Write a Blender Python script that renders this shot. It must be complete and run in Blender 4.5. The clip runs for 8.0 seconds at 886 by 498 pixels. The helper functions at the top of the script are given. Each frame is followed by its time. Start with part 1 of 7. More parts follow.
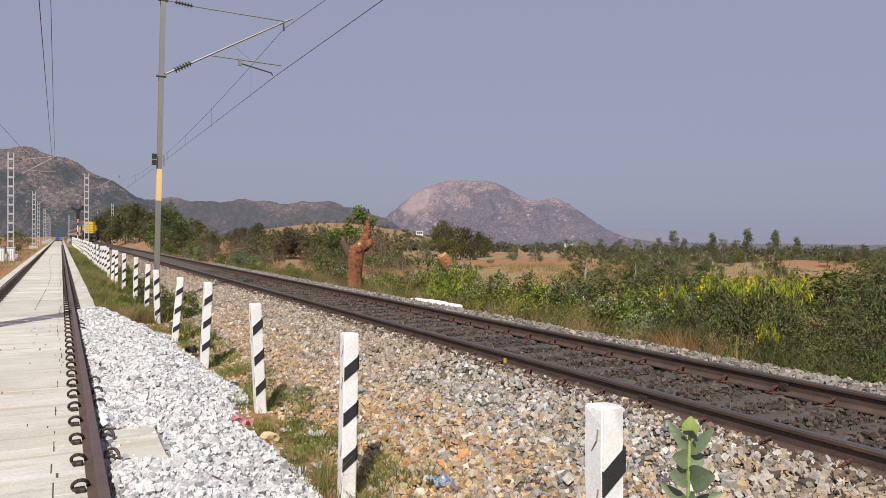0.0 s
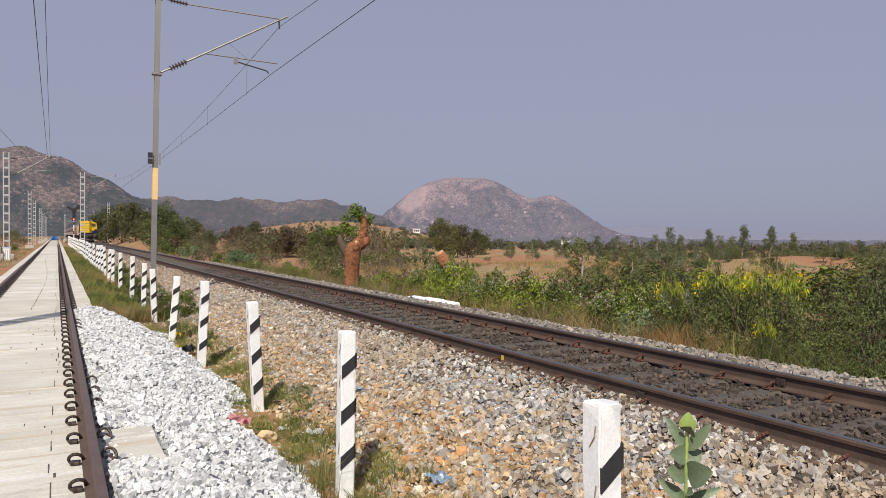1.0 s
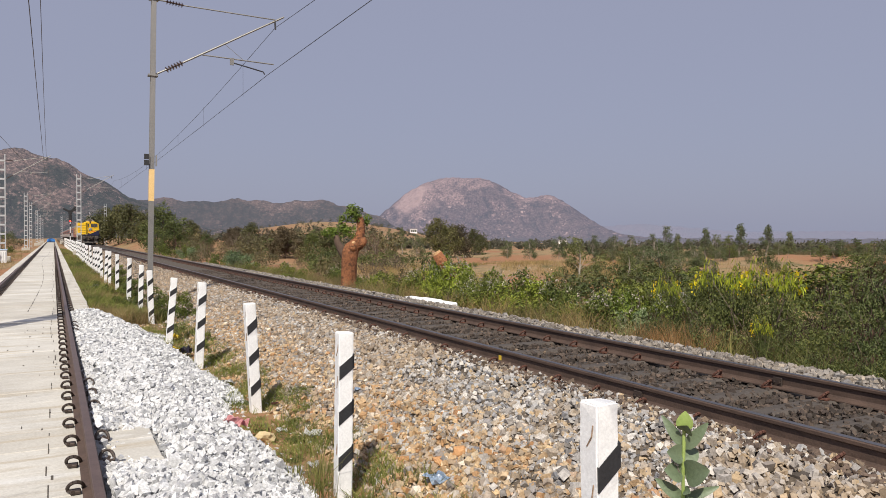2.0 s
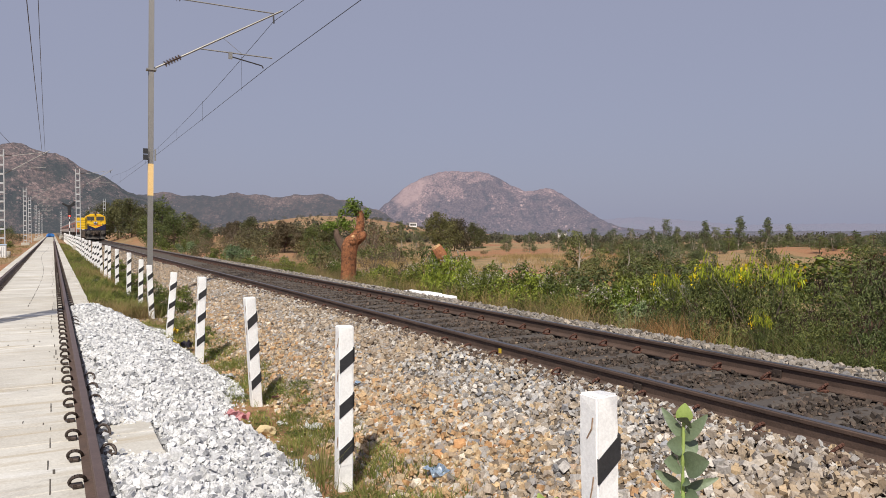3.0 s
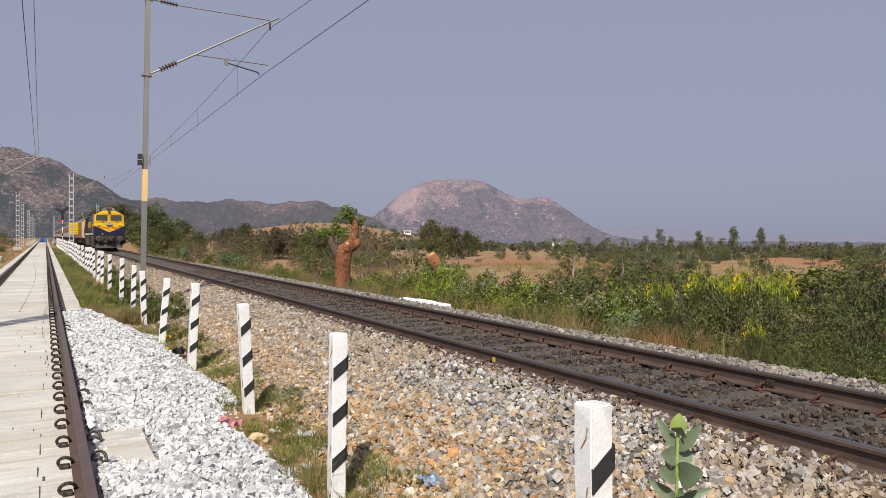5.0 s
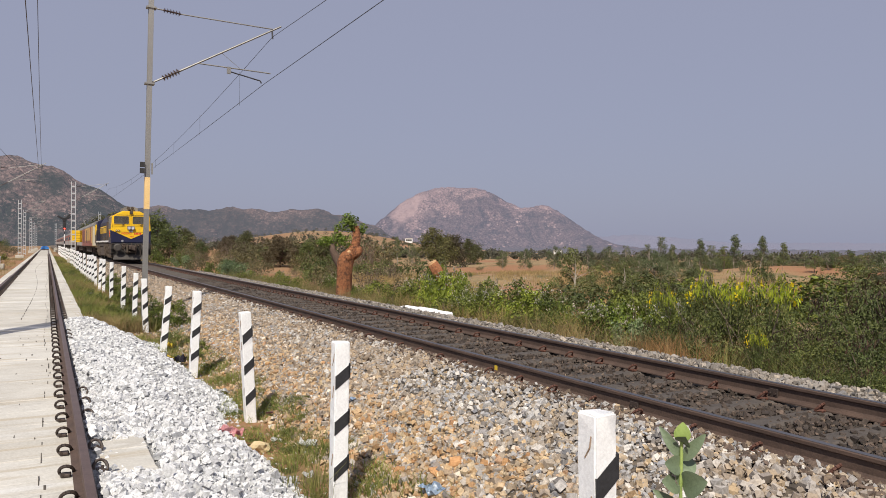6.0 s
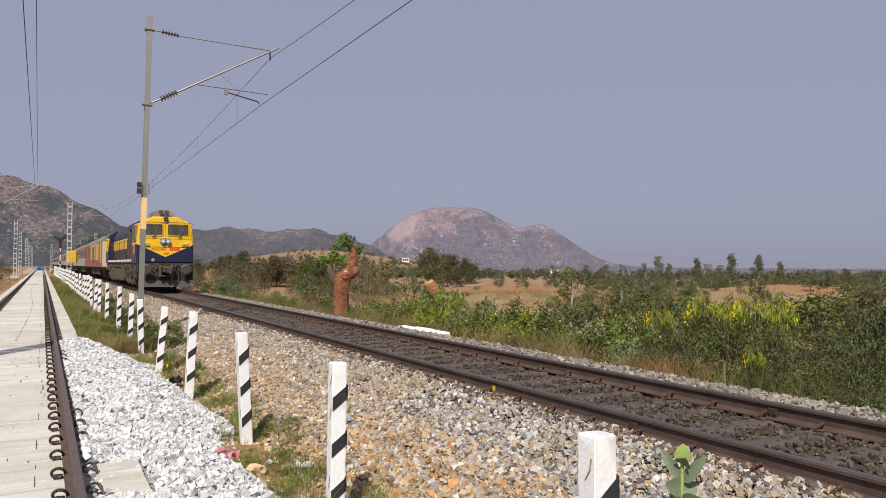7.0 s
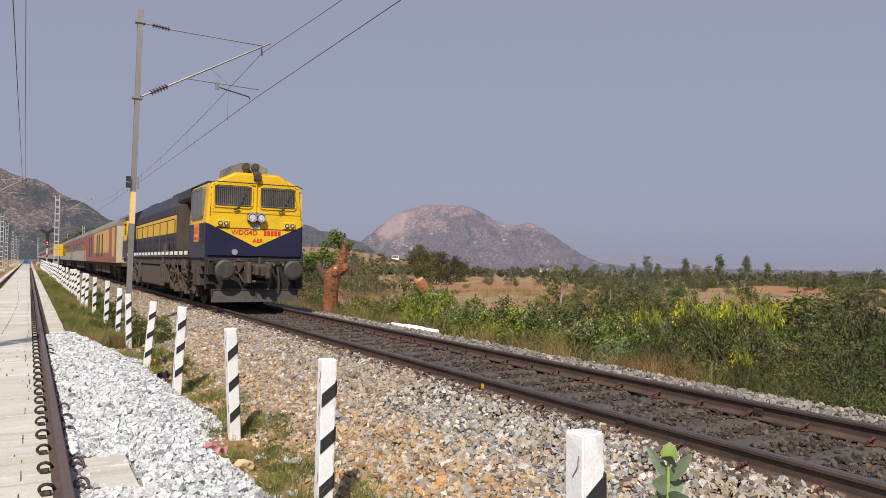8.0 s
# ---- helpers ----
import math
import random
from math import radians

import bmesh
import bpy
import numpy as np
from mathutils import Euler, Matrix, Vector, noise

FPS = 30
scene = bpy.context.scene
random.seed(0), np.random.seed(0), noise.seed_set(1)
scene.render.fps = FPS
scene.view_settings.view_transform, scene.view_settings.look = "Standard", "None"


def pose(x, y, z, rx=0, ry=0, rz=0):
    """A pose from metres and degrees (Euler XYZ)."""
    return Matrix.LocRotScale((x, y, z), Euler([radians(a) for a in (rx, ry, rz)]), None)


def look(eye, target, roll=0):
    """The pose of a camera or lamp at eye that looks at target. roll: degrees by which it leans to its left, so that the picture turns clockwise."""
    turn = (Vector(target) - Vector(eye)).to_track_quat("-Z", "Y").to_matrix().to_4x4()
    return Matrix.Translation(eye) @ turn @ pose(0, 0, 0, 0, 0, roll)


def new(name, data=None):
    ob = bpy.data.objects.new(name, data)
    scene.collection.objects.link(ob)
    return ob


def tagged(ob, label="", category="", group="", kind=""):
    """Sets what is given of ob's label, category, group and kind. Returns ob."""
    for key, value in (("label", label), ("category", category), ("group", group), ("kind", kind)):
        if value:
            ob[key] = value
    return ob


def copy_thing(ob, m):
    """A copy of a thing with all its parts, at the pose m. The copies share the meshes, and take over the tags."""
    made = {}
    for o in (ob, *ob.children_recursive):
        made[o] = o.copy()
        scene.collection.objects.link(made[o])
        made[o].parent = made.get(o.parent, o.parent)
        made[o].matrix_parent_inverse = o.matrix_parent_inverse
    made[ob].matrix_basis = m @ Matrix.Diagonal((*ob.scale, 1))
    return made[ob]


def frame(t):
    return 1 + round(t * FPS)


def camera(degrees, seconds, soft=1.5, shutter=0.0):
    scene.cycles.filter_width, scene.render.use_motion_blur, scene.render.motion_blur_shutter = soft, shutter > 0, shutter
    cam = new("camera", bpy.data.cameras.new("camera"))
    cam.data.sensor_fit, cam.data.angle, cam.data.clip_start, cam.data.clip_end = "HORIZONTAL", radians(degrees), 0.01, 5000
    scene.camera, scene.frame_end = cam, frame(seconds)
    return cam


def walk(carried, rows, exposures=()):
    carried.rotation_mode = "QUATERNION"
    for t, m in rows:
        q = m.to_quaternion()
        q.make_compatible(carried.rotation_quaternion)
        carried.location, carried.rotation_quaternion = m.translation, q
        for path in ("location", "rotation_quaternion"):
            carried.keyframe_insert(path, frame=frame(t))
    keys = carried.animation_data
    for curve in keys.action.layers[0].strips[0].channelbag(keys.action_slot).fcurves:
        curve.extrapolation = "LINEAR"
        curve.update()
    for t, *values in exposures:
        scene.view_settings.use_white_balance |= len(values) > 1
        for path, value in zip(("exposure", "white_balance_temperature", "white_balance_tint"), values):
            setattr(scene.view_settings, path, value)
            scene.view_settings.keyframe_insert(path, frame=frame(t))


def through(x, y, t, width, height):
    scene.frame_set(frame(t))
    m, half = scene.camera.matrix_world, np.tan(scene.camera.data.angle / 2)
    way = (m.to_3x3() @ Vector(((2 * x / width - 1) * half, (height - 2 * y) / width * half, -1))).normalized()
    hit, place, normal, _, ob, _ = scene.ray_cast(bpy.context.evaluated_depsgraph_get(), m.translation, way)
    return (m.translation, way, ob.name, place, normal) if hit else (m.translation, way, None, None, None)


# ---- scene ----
import itertools

cam = camera(63.7, 8.0, soft=0.5)
PATH = [
    (0.0, pose(-0.000, -0.000, 1.563, 89.223, -0.700, -28.190)),
    (0.5, pose(0.000, 0.003, 1.564, 89.227, -0.541, -28.462)),
    (1.0, pose(0.001, 0.002, 1.562, 89.039, -0.434, -28.435)),
    (1.5, pose(0.001, -0.002, 1.565, 89.206, -0.310, -28.563)),
    (3.0, pose(-0.003, -0.007, 1.563, 88.540, 0.025, -28.699)),
    (3.5, pose(-0.006, -0.015, 1.562, 88.428, -0.018, -28.669)),
    (4.0, pose(-0.002, -0.003, 1.561, 88.269, -0.193, -28.503)),
    (4.5, pose(-0.003, -0.001, 1.564, 88.736, -0.367, -29.047)),
    (6.0, pose(-0.011, 0.006, 1.565, 89.819, -0.452, -29.044)),
    (6.5, pose(-0.012, 0.016, 1.569, 90.475, -0.347, -29.033)),
    (7.0, pose(-0.016, 0.014, 1.571, 91.380, -0.325, -29.310)),
    (7.5, pose(-0.022, 0.013, 1.571, 91.441, -0.389, -29.340)),
    (8.0, pose(-0.029, 0.003, 1.570, 91.210, -0.935, -30.137)),
]
walk(cam, PATH)

# ---- light: sun behind the camera's shoulder, hazy winter sky ----
SUN_EL, SUN_AZ = 49.0, 215.0   # degrees; azimuth clockwise from +y, where the sun stands
sun_data = bpy.data.lights.new("sun", "SUN")
sun_data.energy, sun_data.angle, sun_data.color = 4.8, radians(0.6), (1.0, 0.93, 0.82)
sun = new("sun", sun_data)
sun_way = Vector((math.sin(radians(SUN_AZ)) * math.cos(radians(SUN_EL)),
                  math.cos(radians(SUN_AZ)) * math.cos(radians(SUN_EL)), math.sin(radians(SUN_EL))))
sun.matrix_world = look(sun_way * 200, (0, 0, 0))

world = bpy.data.worlds.new("sky")
scene.world = world
world.use_nodes = True
wn = world.node_tree.nodes
sky = wn.new("ShaderNodeTexSky")
sky.sky_type, sky.sun_disc = "NISHITA", False
sky.sun_elevation, sky.sun_rotation = radians(SUN_EL), radians(SUN_AZ)
sky.air_density, sky.dust_density, sky.ozone_density = 1.0, 3.0, 3.0
haze = wn.new("ShaderNodeMix")          # dust in the air evens the sky out
haze.data_type = "RGBA"
haze.inputs[0].default_value = 0.85
haze.inputs[7].default_value = (3.4, 3.55, 4.75, 1)
world.node_tree.links.new(sky.outputs[0], haze.inputs[6])
world.node_tree.links.new(haze.outputs[2], wn["Background"].inputs[0])
wn["Background"].inputs[1].default_value = 0.1
scene.view_settings.exposure = 0.0

# ---- building tools ----
def V(*a):
    return Vector(a)


def part(name, bm, material, parent=None, label="", smooth=False):
    """Link a bmesh as one mesh object under a thing or a part."""
    me = bpy.data.meshes.new(name)
    bm.to_mesh(me)
    bm.free()
    me.materials.append(material)
    if smooth:
        me.polygons.foreach_set("use_smooth", [True] * len(me.polygons))
    ob = new(name, me)
    if parent is not None:
        ob.parent = parent
    if label:
        ob["label"] = label
    return ob


def empty(name, m=None, **tags):
    ob = new(name)
    ob.empty_display_size = 0.2
    if m is not None:
        ob.matrix_basis = m
    return tagged(ob, **tags)


def mesh_from(name, verts, faces, material, parent=None, smooth=False, label=""):
    me = bpy.data.meshes.new(name)
    me.from_pydata(verts, [], faces)
    me.materials.append(material)
    if smooth:
        me.polygons.foreach_set("use_smooth", [True] * len(me.polygons))
    ob = new(name, me)
    if parent is not None:
        ob.parent = parent
    if label:
        ob["label"] = label
    return ob


def piece(name, me, parent, m):
    """One more object on a mesh that alike pieces share."""
    ob = new(name, me)
    ob.parent = parent
    ob.matrix_basis = m
    return ob


def box(bm, x0, x1, y0, y1, z0, z1, bevel=0.0, m=None):
    v = [bm.verts.new(c) for c in itertools.product((x0, x1), (y0, y1), (z0, z1))]
    f = [bm.faces.new([v[i] for i in q]) for q in ((0, 1, 3, 2), (4, 6, 7, 5), (0, 4, 5, 1), (2, 3, 7, 6), (0, 2, 6, 4), (1, 5, 7, 3))]
    if m is not None:
        bmesh.ops.transform(bm, matrix=m, verts=v)
    if bevel:
        edges = list({e for q in f for e in q.edges})
        bmesh.ops.bevel(bm, geom=edges, offset=bevel, segments=1, affect="EDGES")
    return v


def rod(bm, a, b, r0, r1=None, n=8):
    """A round bar from a to b."""
    a, b = Vector(a), Vector(b)
    r1 = r0 if r1 is None else r1
    d = (b - a).normalized()
    s = d.orthogonal().normalized()
    t = d.cross(s)
    rings = []
    for c, r in ((a, r0), (b, r1)):
        rings.append([bm.verts.new(c + r * (math.cos(2 * math.pi * k / n) * s + math.sin(2 * math.pi * k / n) * t)) for k in range(n)])
    for k in range(n):
        bm.faces.new((rings[0][k], rings[0][(k + 1) % n], rings[1][(k + 1) % n], rings[1][k]))
    bm.faces.new(rings[0][::-1])
    bm.faces.new(rings[1])


def pipe(bm, pts, r, n=6):
    for a, b in zip(pts, pts[1:]):
        rod(bm, a, b, r, n=n)


def tube(bm, pts, r, n=6):
    """One unbroken bar through the points."""
    rings = []
    for i, p in enumerate(pts):
        d = (pts[min(i + 1, len(pts) - 1)] - pts[max(i - 1, 0)]).normalized()
        s = d.cross(Vector((0.12, 0.05, 1))).normalized()
        t = d.cross(s)
        rings.append([bm.verts.new(p + r * (math.cos(2 * math.pi * k / n) * s + math.sin(2 * math.pi * k / n) * t)) for k in range(n)])
    for a, b in zip(rings, rings[1:]):
        for k in range(n):
            bm.faces.new((a[k], a[(k + 1) % n], b[(k + 1) % n], b[k]))
    bm.faces.new(rings[0][::-1])
    bm.faces.new(rings[-1])


def prism(bm, outline, y0, y1, axis="y"):
    """A profile of (a, b) points drawn out along an axis: y takes (x, z), x takes (y, z), z takes (x, y)."""
    def at(p, c):
        return {"y": (p[0], c, p[1]), "x": (c, p[0], p[1]), "z": (p[0], p[1], c)}[axis]
    lo = [bm.verts.new(at(p, y0)) for p in outline]
    hi = [bm.verts.new(at(p, y1)) for p in outline]
    n = len(outline)
    for k in range(n):
        bm.faces.new((lo[k], lo[(k + 1) % n], hi[(k + 1) % n], hi[k]))
    bm.faces.new(lo[::-1])
    bm.faces.new(hi)
    bmesh.ops.recalc_face_normals(bm, faces=bm.faces)


def B():
    return bmesh.new()

# ---- materials ----
def nodes_of(name):
    m = bpy.data.materials.new(name)
    m.use_nodes = True
    nt = m.node_tree
    return m, nt, nt.nodes, nt.nodes["Principled BSDF"]


def tint(nt, fac, c0, c1, p0=0.3, p1=0.7):
    r = nt.nodes.new("ShaderNodeValToRGB")
    r.color_ramp.elements[0].position, r.color_ramp.elements[1].position = p0, p1
    r.color_ramp.elements[0].color, r.color_ramp.elements[1].color = (*c0, 1), (*c1, 1)
    nt.links.new(fac, r.inputs[0])
    return r.outputs[0]


def grain(nt, scale, detail=5.0, rough=0.6, stretch=None, where="Object"):
    n = nt.nodes.new("ShaderNodeTexNoise")
    n.inputs["Scale"].default_value, n.inputs["Detail"].default_value, n.inputs["Roughness"].default_value = scale, detail, rough
    src = nt.nodes.new("ShaderNodeNewGeometry").outputs["Position"] if where == "World" else nt.nodes.new("ShaderNodeTexCoord").outputs[where]
    if stretch:
        mp = nt.nodes.new("ShaderNodeMapping")
        mp.inputs["Scale"].default_value = stretch
        nt.links.new(src, mp.inputs[0])
        src = mp.outputs[0]
    nt.links.new(src, n.inputs["Vector"])
    return n.outputs[0]


def mixed(nt, fac, a, b, how="MIX"):
    x = nt.nodes.new("ShaderNodeMix")
    x.data_type, x.blend_type = "RGBA", how
    for i, v in ((0, fac), (6, a), (7, b)):
        if isinstance(v, (int, float)):
            x.inputs[i].default_value = v
        elif isinstance(v, tuple):
            x.inputs[i].default_value = (*v, 1)
        else:
            nt.links.new(v, x.inputs[i])
    return x.outputs[2]


def bumped(nt, bsdf, height, strength=0.3, dist=0.02):
    b = nt.nodes.new("ShaderNodeBump")
    b.inputs["Strength"].default_value, b.inputs["Distance"].default_value = strength, dist
    nt.links.new(height, b.inputs["Height"])
    nt.links.new(b.outputs[0], bsdf.inputs["Normal"])


def surface(name, c0, c1, scale=3.0, fine=40.0, rough=0.8, metal=0.0, bump=0.2, dirt=None, dirt_at=(0.55, 0.75), dirt_scale=1.5,
            stretch=None, where="Object", dist=0.01):
    """Two scales of variation between c0 and c1, with stains of colour dirt."""
    m, nt, n, b = nodes_of(name)
    col = tint(nt, grain(nt, scale, stretch=stretch, where=where), c0, c1)
    f = grain(nt, fine, 3.0, where=where)
    col = mixed(nt, 0.35, col, tint(nt, f, tuple(v * 0.75 for v in c0), tuple(min(1, v * 1.2) for v in c1)))
    if dirt:
        mask = tint(nt, grain(nt, dirt_scale, 6.0, 0.7, stretch, where), (0, 0, 0), (1, 1, 1), *dirt_at)
        col = mixed(nt, mask, col, dirt)
    nt.links.new(col, b.inputs["Base Color"])
    b.inputs["Roughness"].default_value, b.inputs["Metallic"].default_value = rough, metal
    if bump:
        bumped(nt, b, f, bump, dist)
    return m


def pieces(name, colours, rough=0.85, per="island", fine=60.0, bump=0.3, dust=None, where="Object"):
    """Each piece takes one of the colours, by island of a joined mesh or by object."""
    m, nt, n, b = nodes_of(name)
    if per == "island":
        rnd = n.new("ShaderNodeNewGeometry").outputs["Random Per Island"]
    else:
        rnd = n.new("ShaderNodeObjectInfo").outputs["Random"]
    r = n.new("ShaderNodeValToRGB")
    r.color_ramp.interpolation = "LINEAR"
    while len(r.color_ramp.elements) < len(colours):
        r.color_ramp.elements.new(0.5)
    for k, c in enumerate(colours):
        r.color_ramp.elements[k].position = k / (len(colours) - 1)
        r.color_ramp.elements[k].color = (*c, 1)
    nt.links.new(rnd, r.inputs[0])
    g = grain(nt, fine, 4.0, where=where)
    col = mixed(nt, 0.5 if where == "Object" else 0.22, r.outputs[0], tint(nt, g, (0.2, 0.2, 0.2), (1.1, 1.1, 1.1), 0.3, 0.62), "MULTIPLY")
    if dust:
        col = mixed(nt, tint(nt, grain(nt, 0.55, 5.0, 0.7, where=where), (0, 0, 0), (1, 1, 1), *dust[1]), col, mixed(nt, 0.75, col, dust[0]))
    nt.links.new(col, b.inputs["Base Color"])
    b.inputs["Roughness"].default_value = rough
    if bump:
        bumped(nt, b, g, bump, 0.01)
    return m


def leafy(name, colours, rough=0.55, through=0.16):
    """Leaves: colour by leaf, a little light passing through."""
    m, nt, n, b = nodes_of(name)
    rnd = n.new("ShaderNodeNewGeometry").outputs["Random Per Island"]
    r = n.new("ShaderNodeValToRGB")
    while len(r.color_ramp.elements) < len(colours):
        r.color_ramp.elements.new(0.5)
    for k, c in enumerate(colours):
        r.color_ramp.elements[k].position = k / (len(colours) - 1)
        r.color_ramp.elements[k].color = (*c, 1)
    nt.links.new(rnd, r.inputs[0])
    big = tint(nt, grain(nt, 1.3, 2.0), (0.6, 0.6, 0.6), (1.15, 1.15, 1.1), 0.35, 0.65)
    col = mixed(nt, 1.0, r.outputs[0], big, "MULTIPLY")
    each = tint(nt, n.new("ShaderNodeObjectInfo").outputs["Random"], (0.70, 0.76, 0.78), (1.20, 1.15, 1.04), 0.0, 1.0)
    col = mixed(nt, 1.0, col, each, "MULTIPLY")         # no two plants quite alike
    nt.links.new(col, b.inputs["Base Color"])
    b.inputs["Roughness"].default_value = rough
    b.inputs["Specular IOR Level"].default_value = 0.3
    tr = n.new("ShaderNodeBsdfTranslucent")
    nt.links.new(col, tr.inputs[0])
    ms = n.new("ShaderNodeMixShader")
    ms.inputs[0].default_value = through
    nt.links.new(b.outputs[0], ms.inputs[1])
    nt.links.new(tr.outputs[0], ms.inputs[2])
    nt.links.new(ms.outputs[0], n["Material Output"].inputs[0])
    return m


def glow(name, colour, strength):
    m, nt, n, b = nodes_of(name)
    b.inputs["Base Color"].default_value = (*colour, 1)
    b.inputs["Emission Color"].default_value = (*colour, 1)
    b.inputs["Emission Strength"].default_value = strength
    return m


M_concrete = surface("concrete", (0.36, 0.33, 0.28), (0.56, 0.53, 0.46), 1.2, 30, 0.85, bump=0.25, dirt=(0.22, 0.19, 0.15), dirt_at=(0.6, 0.78), dirt_scale=0.9)
def slab_material():
    """Cast concrete: each block a little different, yellowish bands across, dark drips and scuffs."""
    m, nt, n, b = nodes_of("sleeper_concrete")
    base = tint(nt, n.new("ShaderNodeObjectInfo").outputs["Random"], (0.50, 0.47, 0.41), (0.66, 0.64, 0.59), 0.0, 1.0)
    broad = grain(nt, 1.1, 6.0, 0.65, where="World")
    fine = grain(nt, 45.0, 4.0, 0.7, where="World")
    col = mixed(nt, 1.0, base, tint(nt, broad, (0.82, 0.81, 0.79), (1.08, 1.08, 1.07), 0.35, 0.65), "MULTIPLY")
    band = tint(nt, grain(nt, 1.0, 5.0, 0.6, (0.5, 6.0, 1.0), "World"), (0, 0, 0), (0.9, 0.9, 0.9), 0.53, 0.66)
    col = mixed(nt, band, col, (0.42, 0.345, 0.23))
    pale = tint(nt, grain(nt, 1.0, 5.0, 0.6, (0.9, 4.0, 1.0), "World"), (0.8, 0.8, 0.8), (0, 0, 0), 0.32, 0.42)
    col = mixed(nt, pale, col, (0.70, 0.69, 0.66))
    scuff = tint(nt, grain(nt, 2.4, 8.0, 0.75, (0.8, 1.6, 1.0), "World"), (0, 0, 0), (0.7, 0.7, 0.7), 0.58, 0.70)
    col = mixed(nt, scuff, col, (0.27, 0.25, 0.22))
    col = mixed(nt, 0.3, col, tint(nt, fine, (0.30, 0.28, 0.25), (0.72, 0.70, 0.66)))
    nt.links.new(col, b.inputs["Base Color"])
    b.inputs["Roughness"].default_value = 0.85
    bumped(nt, b, fine, 0.25, 0.004)
    return m


M_sleeper = slab_material()
M_old_sleeper = surface("old_sleeper", (0.04, 0.033, 0.028), (0.105, 0.088, 0.075), 2, 25, 0.9, bump=0.3)
M_rail_rust = surface("rail_rust", (0.06, 0.04, 0.032), (0.13, 0.085, 0.065), 4, 60, 0.7, 0.2, 0.2)
M_rail_head = surface("rail_head", (0.12, 0.075, 0.06), (0.22, 0.15, 0.12), 6, 80, 0.42, 0.55, 0.05)
M_rail_worn = surface("worn_rail_head", (0.085, 0.08, 0.085), (0.16, 0.15, 0.155), 5, 80, 0.38, 0.7, 0.05, stretch=(1, 0.1, 1))
M_bare_bar = surface("flaking_bar", (0.22, 0.14, 0.09), (0.42, 0.30, 0.21), 30, 90, 0.8, 0.1, 0.2)
M_clip = surface("clip_iron", (0.035, 0.03, 0.03), (0.10, 0.07, 0.055), 30, 90, 0.6, 0.4, 0.2)
M_rust_clip = surface("rusty_clip", (0.07, 0.03, 0.022), (0.17, 0.075, 0.05), 30, 90, 0.75, 0.2, 0.2)
M_white_stone = pieces("white_stone", ((0.308, 0.314, 0.330), (0.660, 0.660, 0.660), (0.836, 0.836, 0.836), (0.495, 0.501, 0.517), (0.748, 0.737, 0.726)), 0.9)
M_stone = pieces("ballast_stone", ((0.12, 0.12, 0.125), (0.45, 0.37, 0.28), (0.30, 0.295, 0.295), (0.52, 0.38, 0.22), (0.19, 0.195, 0.215), (0.74, 0.69, 0.62), (0.36, 0.365, 0.38), (0.58, 0.54, 0.49)), 0.85, dust=((0.34, 0.25, 0.16), (0.48, 0.66)))
M_tan_stone = pieces("tan_stone", ((0.26, 0.17, 0.09), (0.56, 0.40, 0.24), (0.30, 0.27, 0.235), (0.66, 0.48, 0.28), (0.42, 0.22, 0.10), (0.76, 0.66, 0.53), (0.40, 0.38, 0.36)), 0.85)
M_dark_stone = pieces("oily_stone", ((0.024, 0.018, 0.014), (0.085, 0.062, 0.048), (0.05, 0.038, 0.03), (0.14, 0.10, 0.074)), 0.8)
M_orange_stone = pieces("ochre_stone", ((0.30, 0.17, 0.075), (0.52, 0.36, 0.20), (0.42, 0.23, 0.10), (0.62, 0.48, 0.30), (0.30, 0.25, 0.20), (0.48, 0.31, 0.15)), 0.85)
M_brown_stone = pieces("dusty_brown_stone", ((0.17, 0.13, 0.095), (0.39, 0.295, 0.205), (0.26, 0.215, 0.17), (0.48, 0.35, 0.22), (0.32, 0.29, 0.26), (0.56, 0.47, 0.37)), 0.9)
M_rust_stone = pieces("rust_dusted_stone", ((0.06, 0.042, 0.033), (0.17, 0.12, 0.09), (0.10, 0.075, 0.06), (0.26, 0.19, 0.13)), 0.85)
M_grey_stone = pieces("grey_stone", ((0.12, 0.11, 0.10), (0.30, 0.265, 0.23), (0.20, 0.18, 0.16), (0.42, 0.355, 0.285), (0.26, 0.25, 0.245)), 0.9)
# both beds coloured darker than their stones, painting shade into the gaps
M_bed = surface("ballast_bed", (0.07, 0.055, 0.042), (0.17, 0.135, 0.10), 6, 30, 0.95, bump=0.8, dist=0.03)
M_white_bed = surface("white_bed", (0.16, 0.16, 0.16), (0.32, 0.32, 0.32), 9, 40, 0.95, bump=0.8, dist=0.03)
M_paint = surface("white_paint", (0.80, 0.80, 0.79), (0.90, 0.90, 0.89), 5, 60, 0.65, bump=0.2, dirt=(0.55, 0.50, 0.42), dirt_at=(0.68, 0.8), dirt_scale=7)
M_black = surface("black_paint", (0.014, 0.014, 0.016), (0.035, 0.035, 0.038), 12, 70, 0.6, bump=0.15)
M_galv = surface("galvanised", (0.23, 0.225, 0.215), (0.36, 0.35, 0.33), 3, 40, 0.5, 0.55, 0.1, stretch=(1, 1, 0.15))
M_pale_galv = surface("pale_galvanised", (0.40, 0.41, 0.42), (0.54, 0.55, 0.56), 3, 40, 0.55, 0.2, 0.1)
M_wire = surface("wire", (0.05, 0.05, 0.055), (0.09, 0.09, 0.1), 3, 40, 0.5, 0.5, 0)
M_insul = surface("insulator", (0.05, 0.03, 0.025), (0.10, 0.06, 0.05), 9, 60, 0.3, 0, 0)
M_band = surface("yellow_band", (0.75, 0.50, 0.20), (0.85, 0.60, 0.28), 5, 50, 0.6, 0, 0.05)
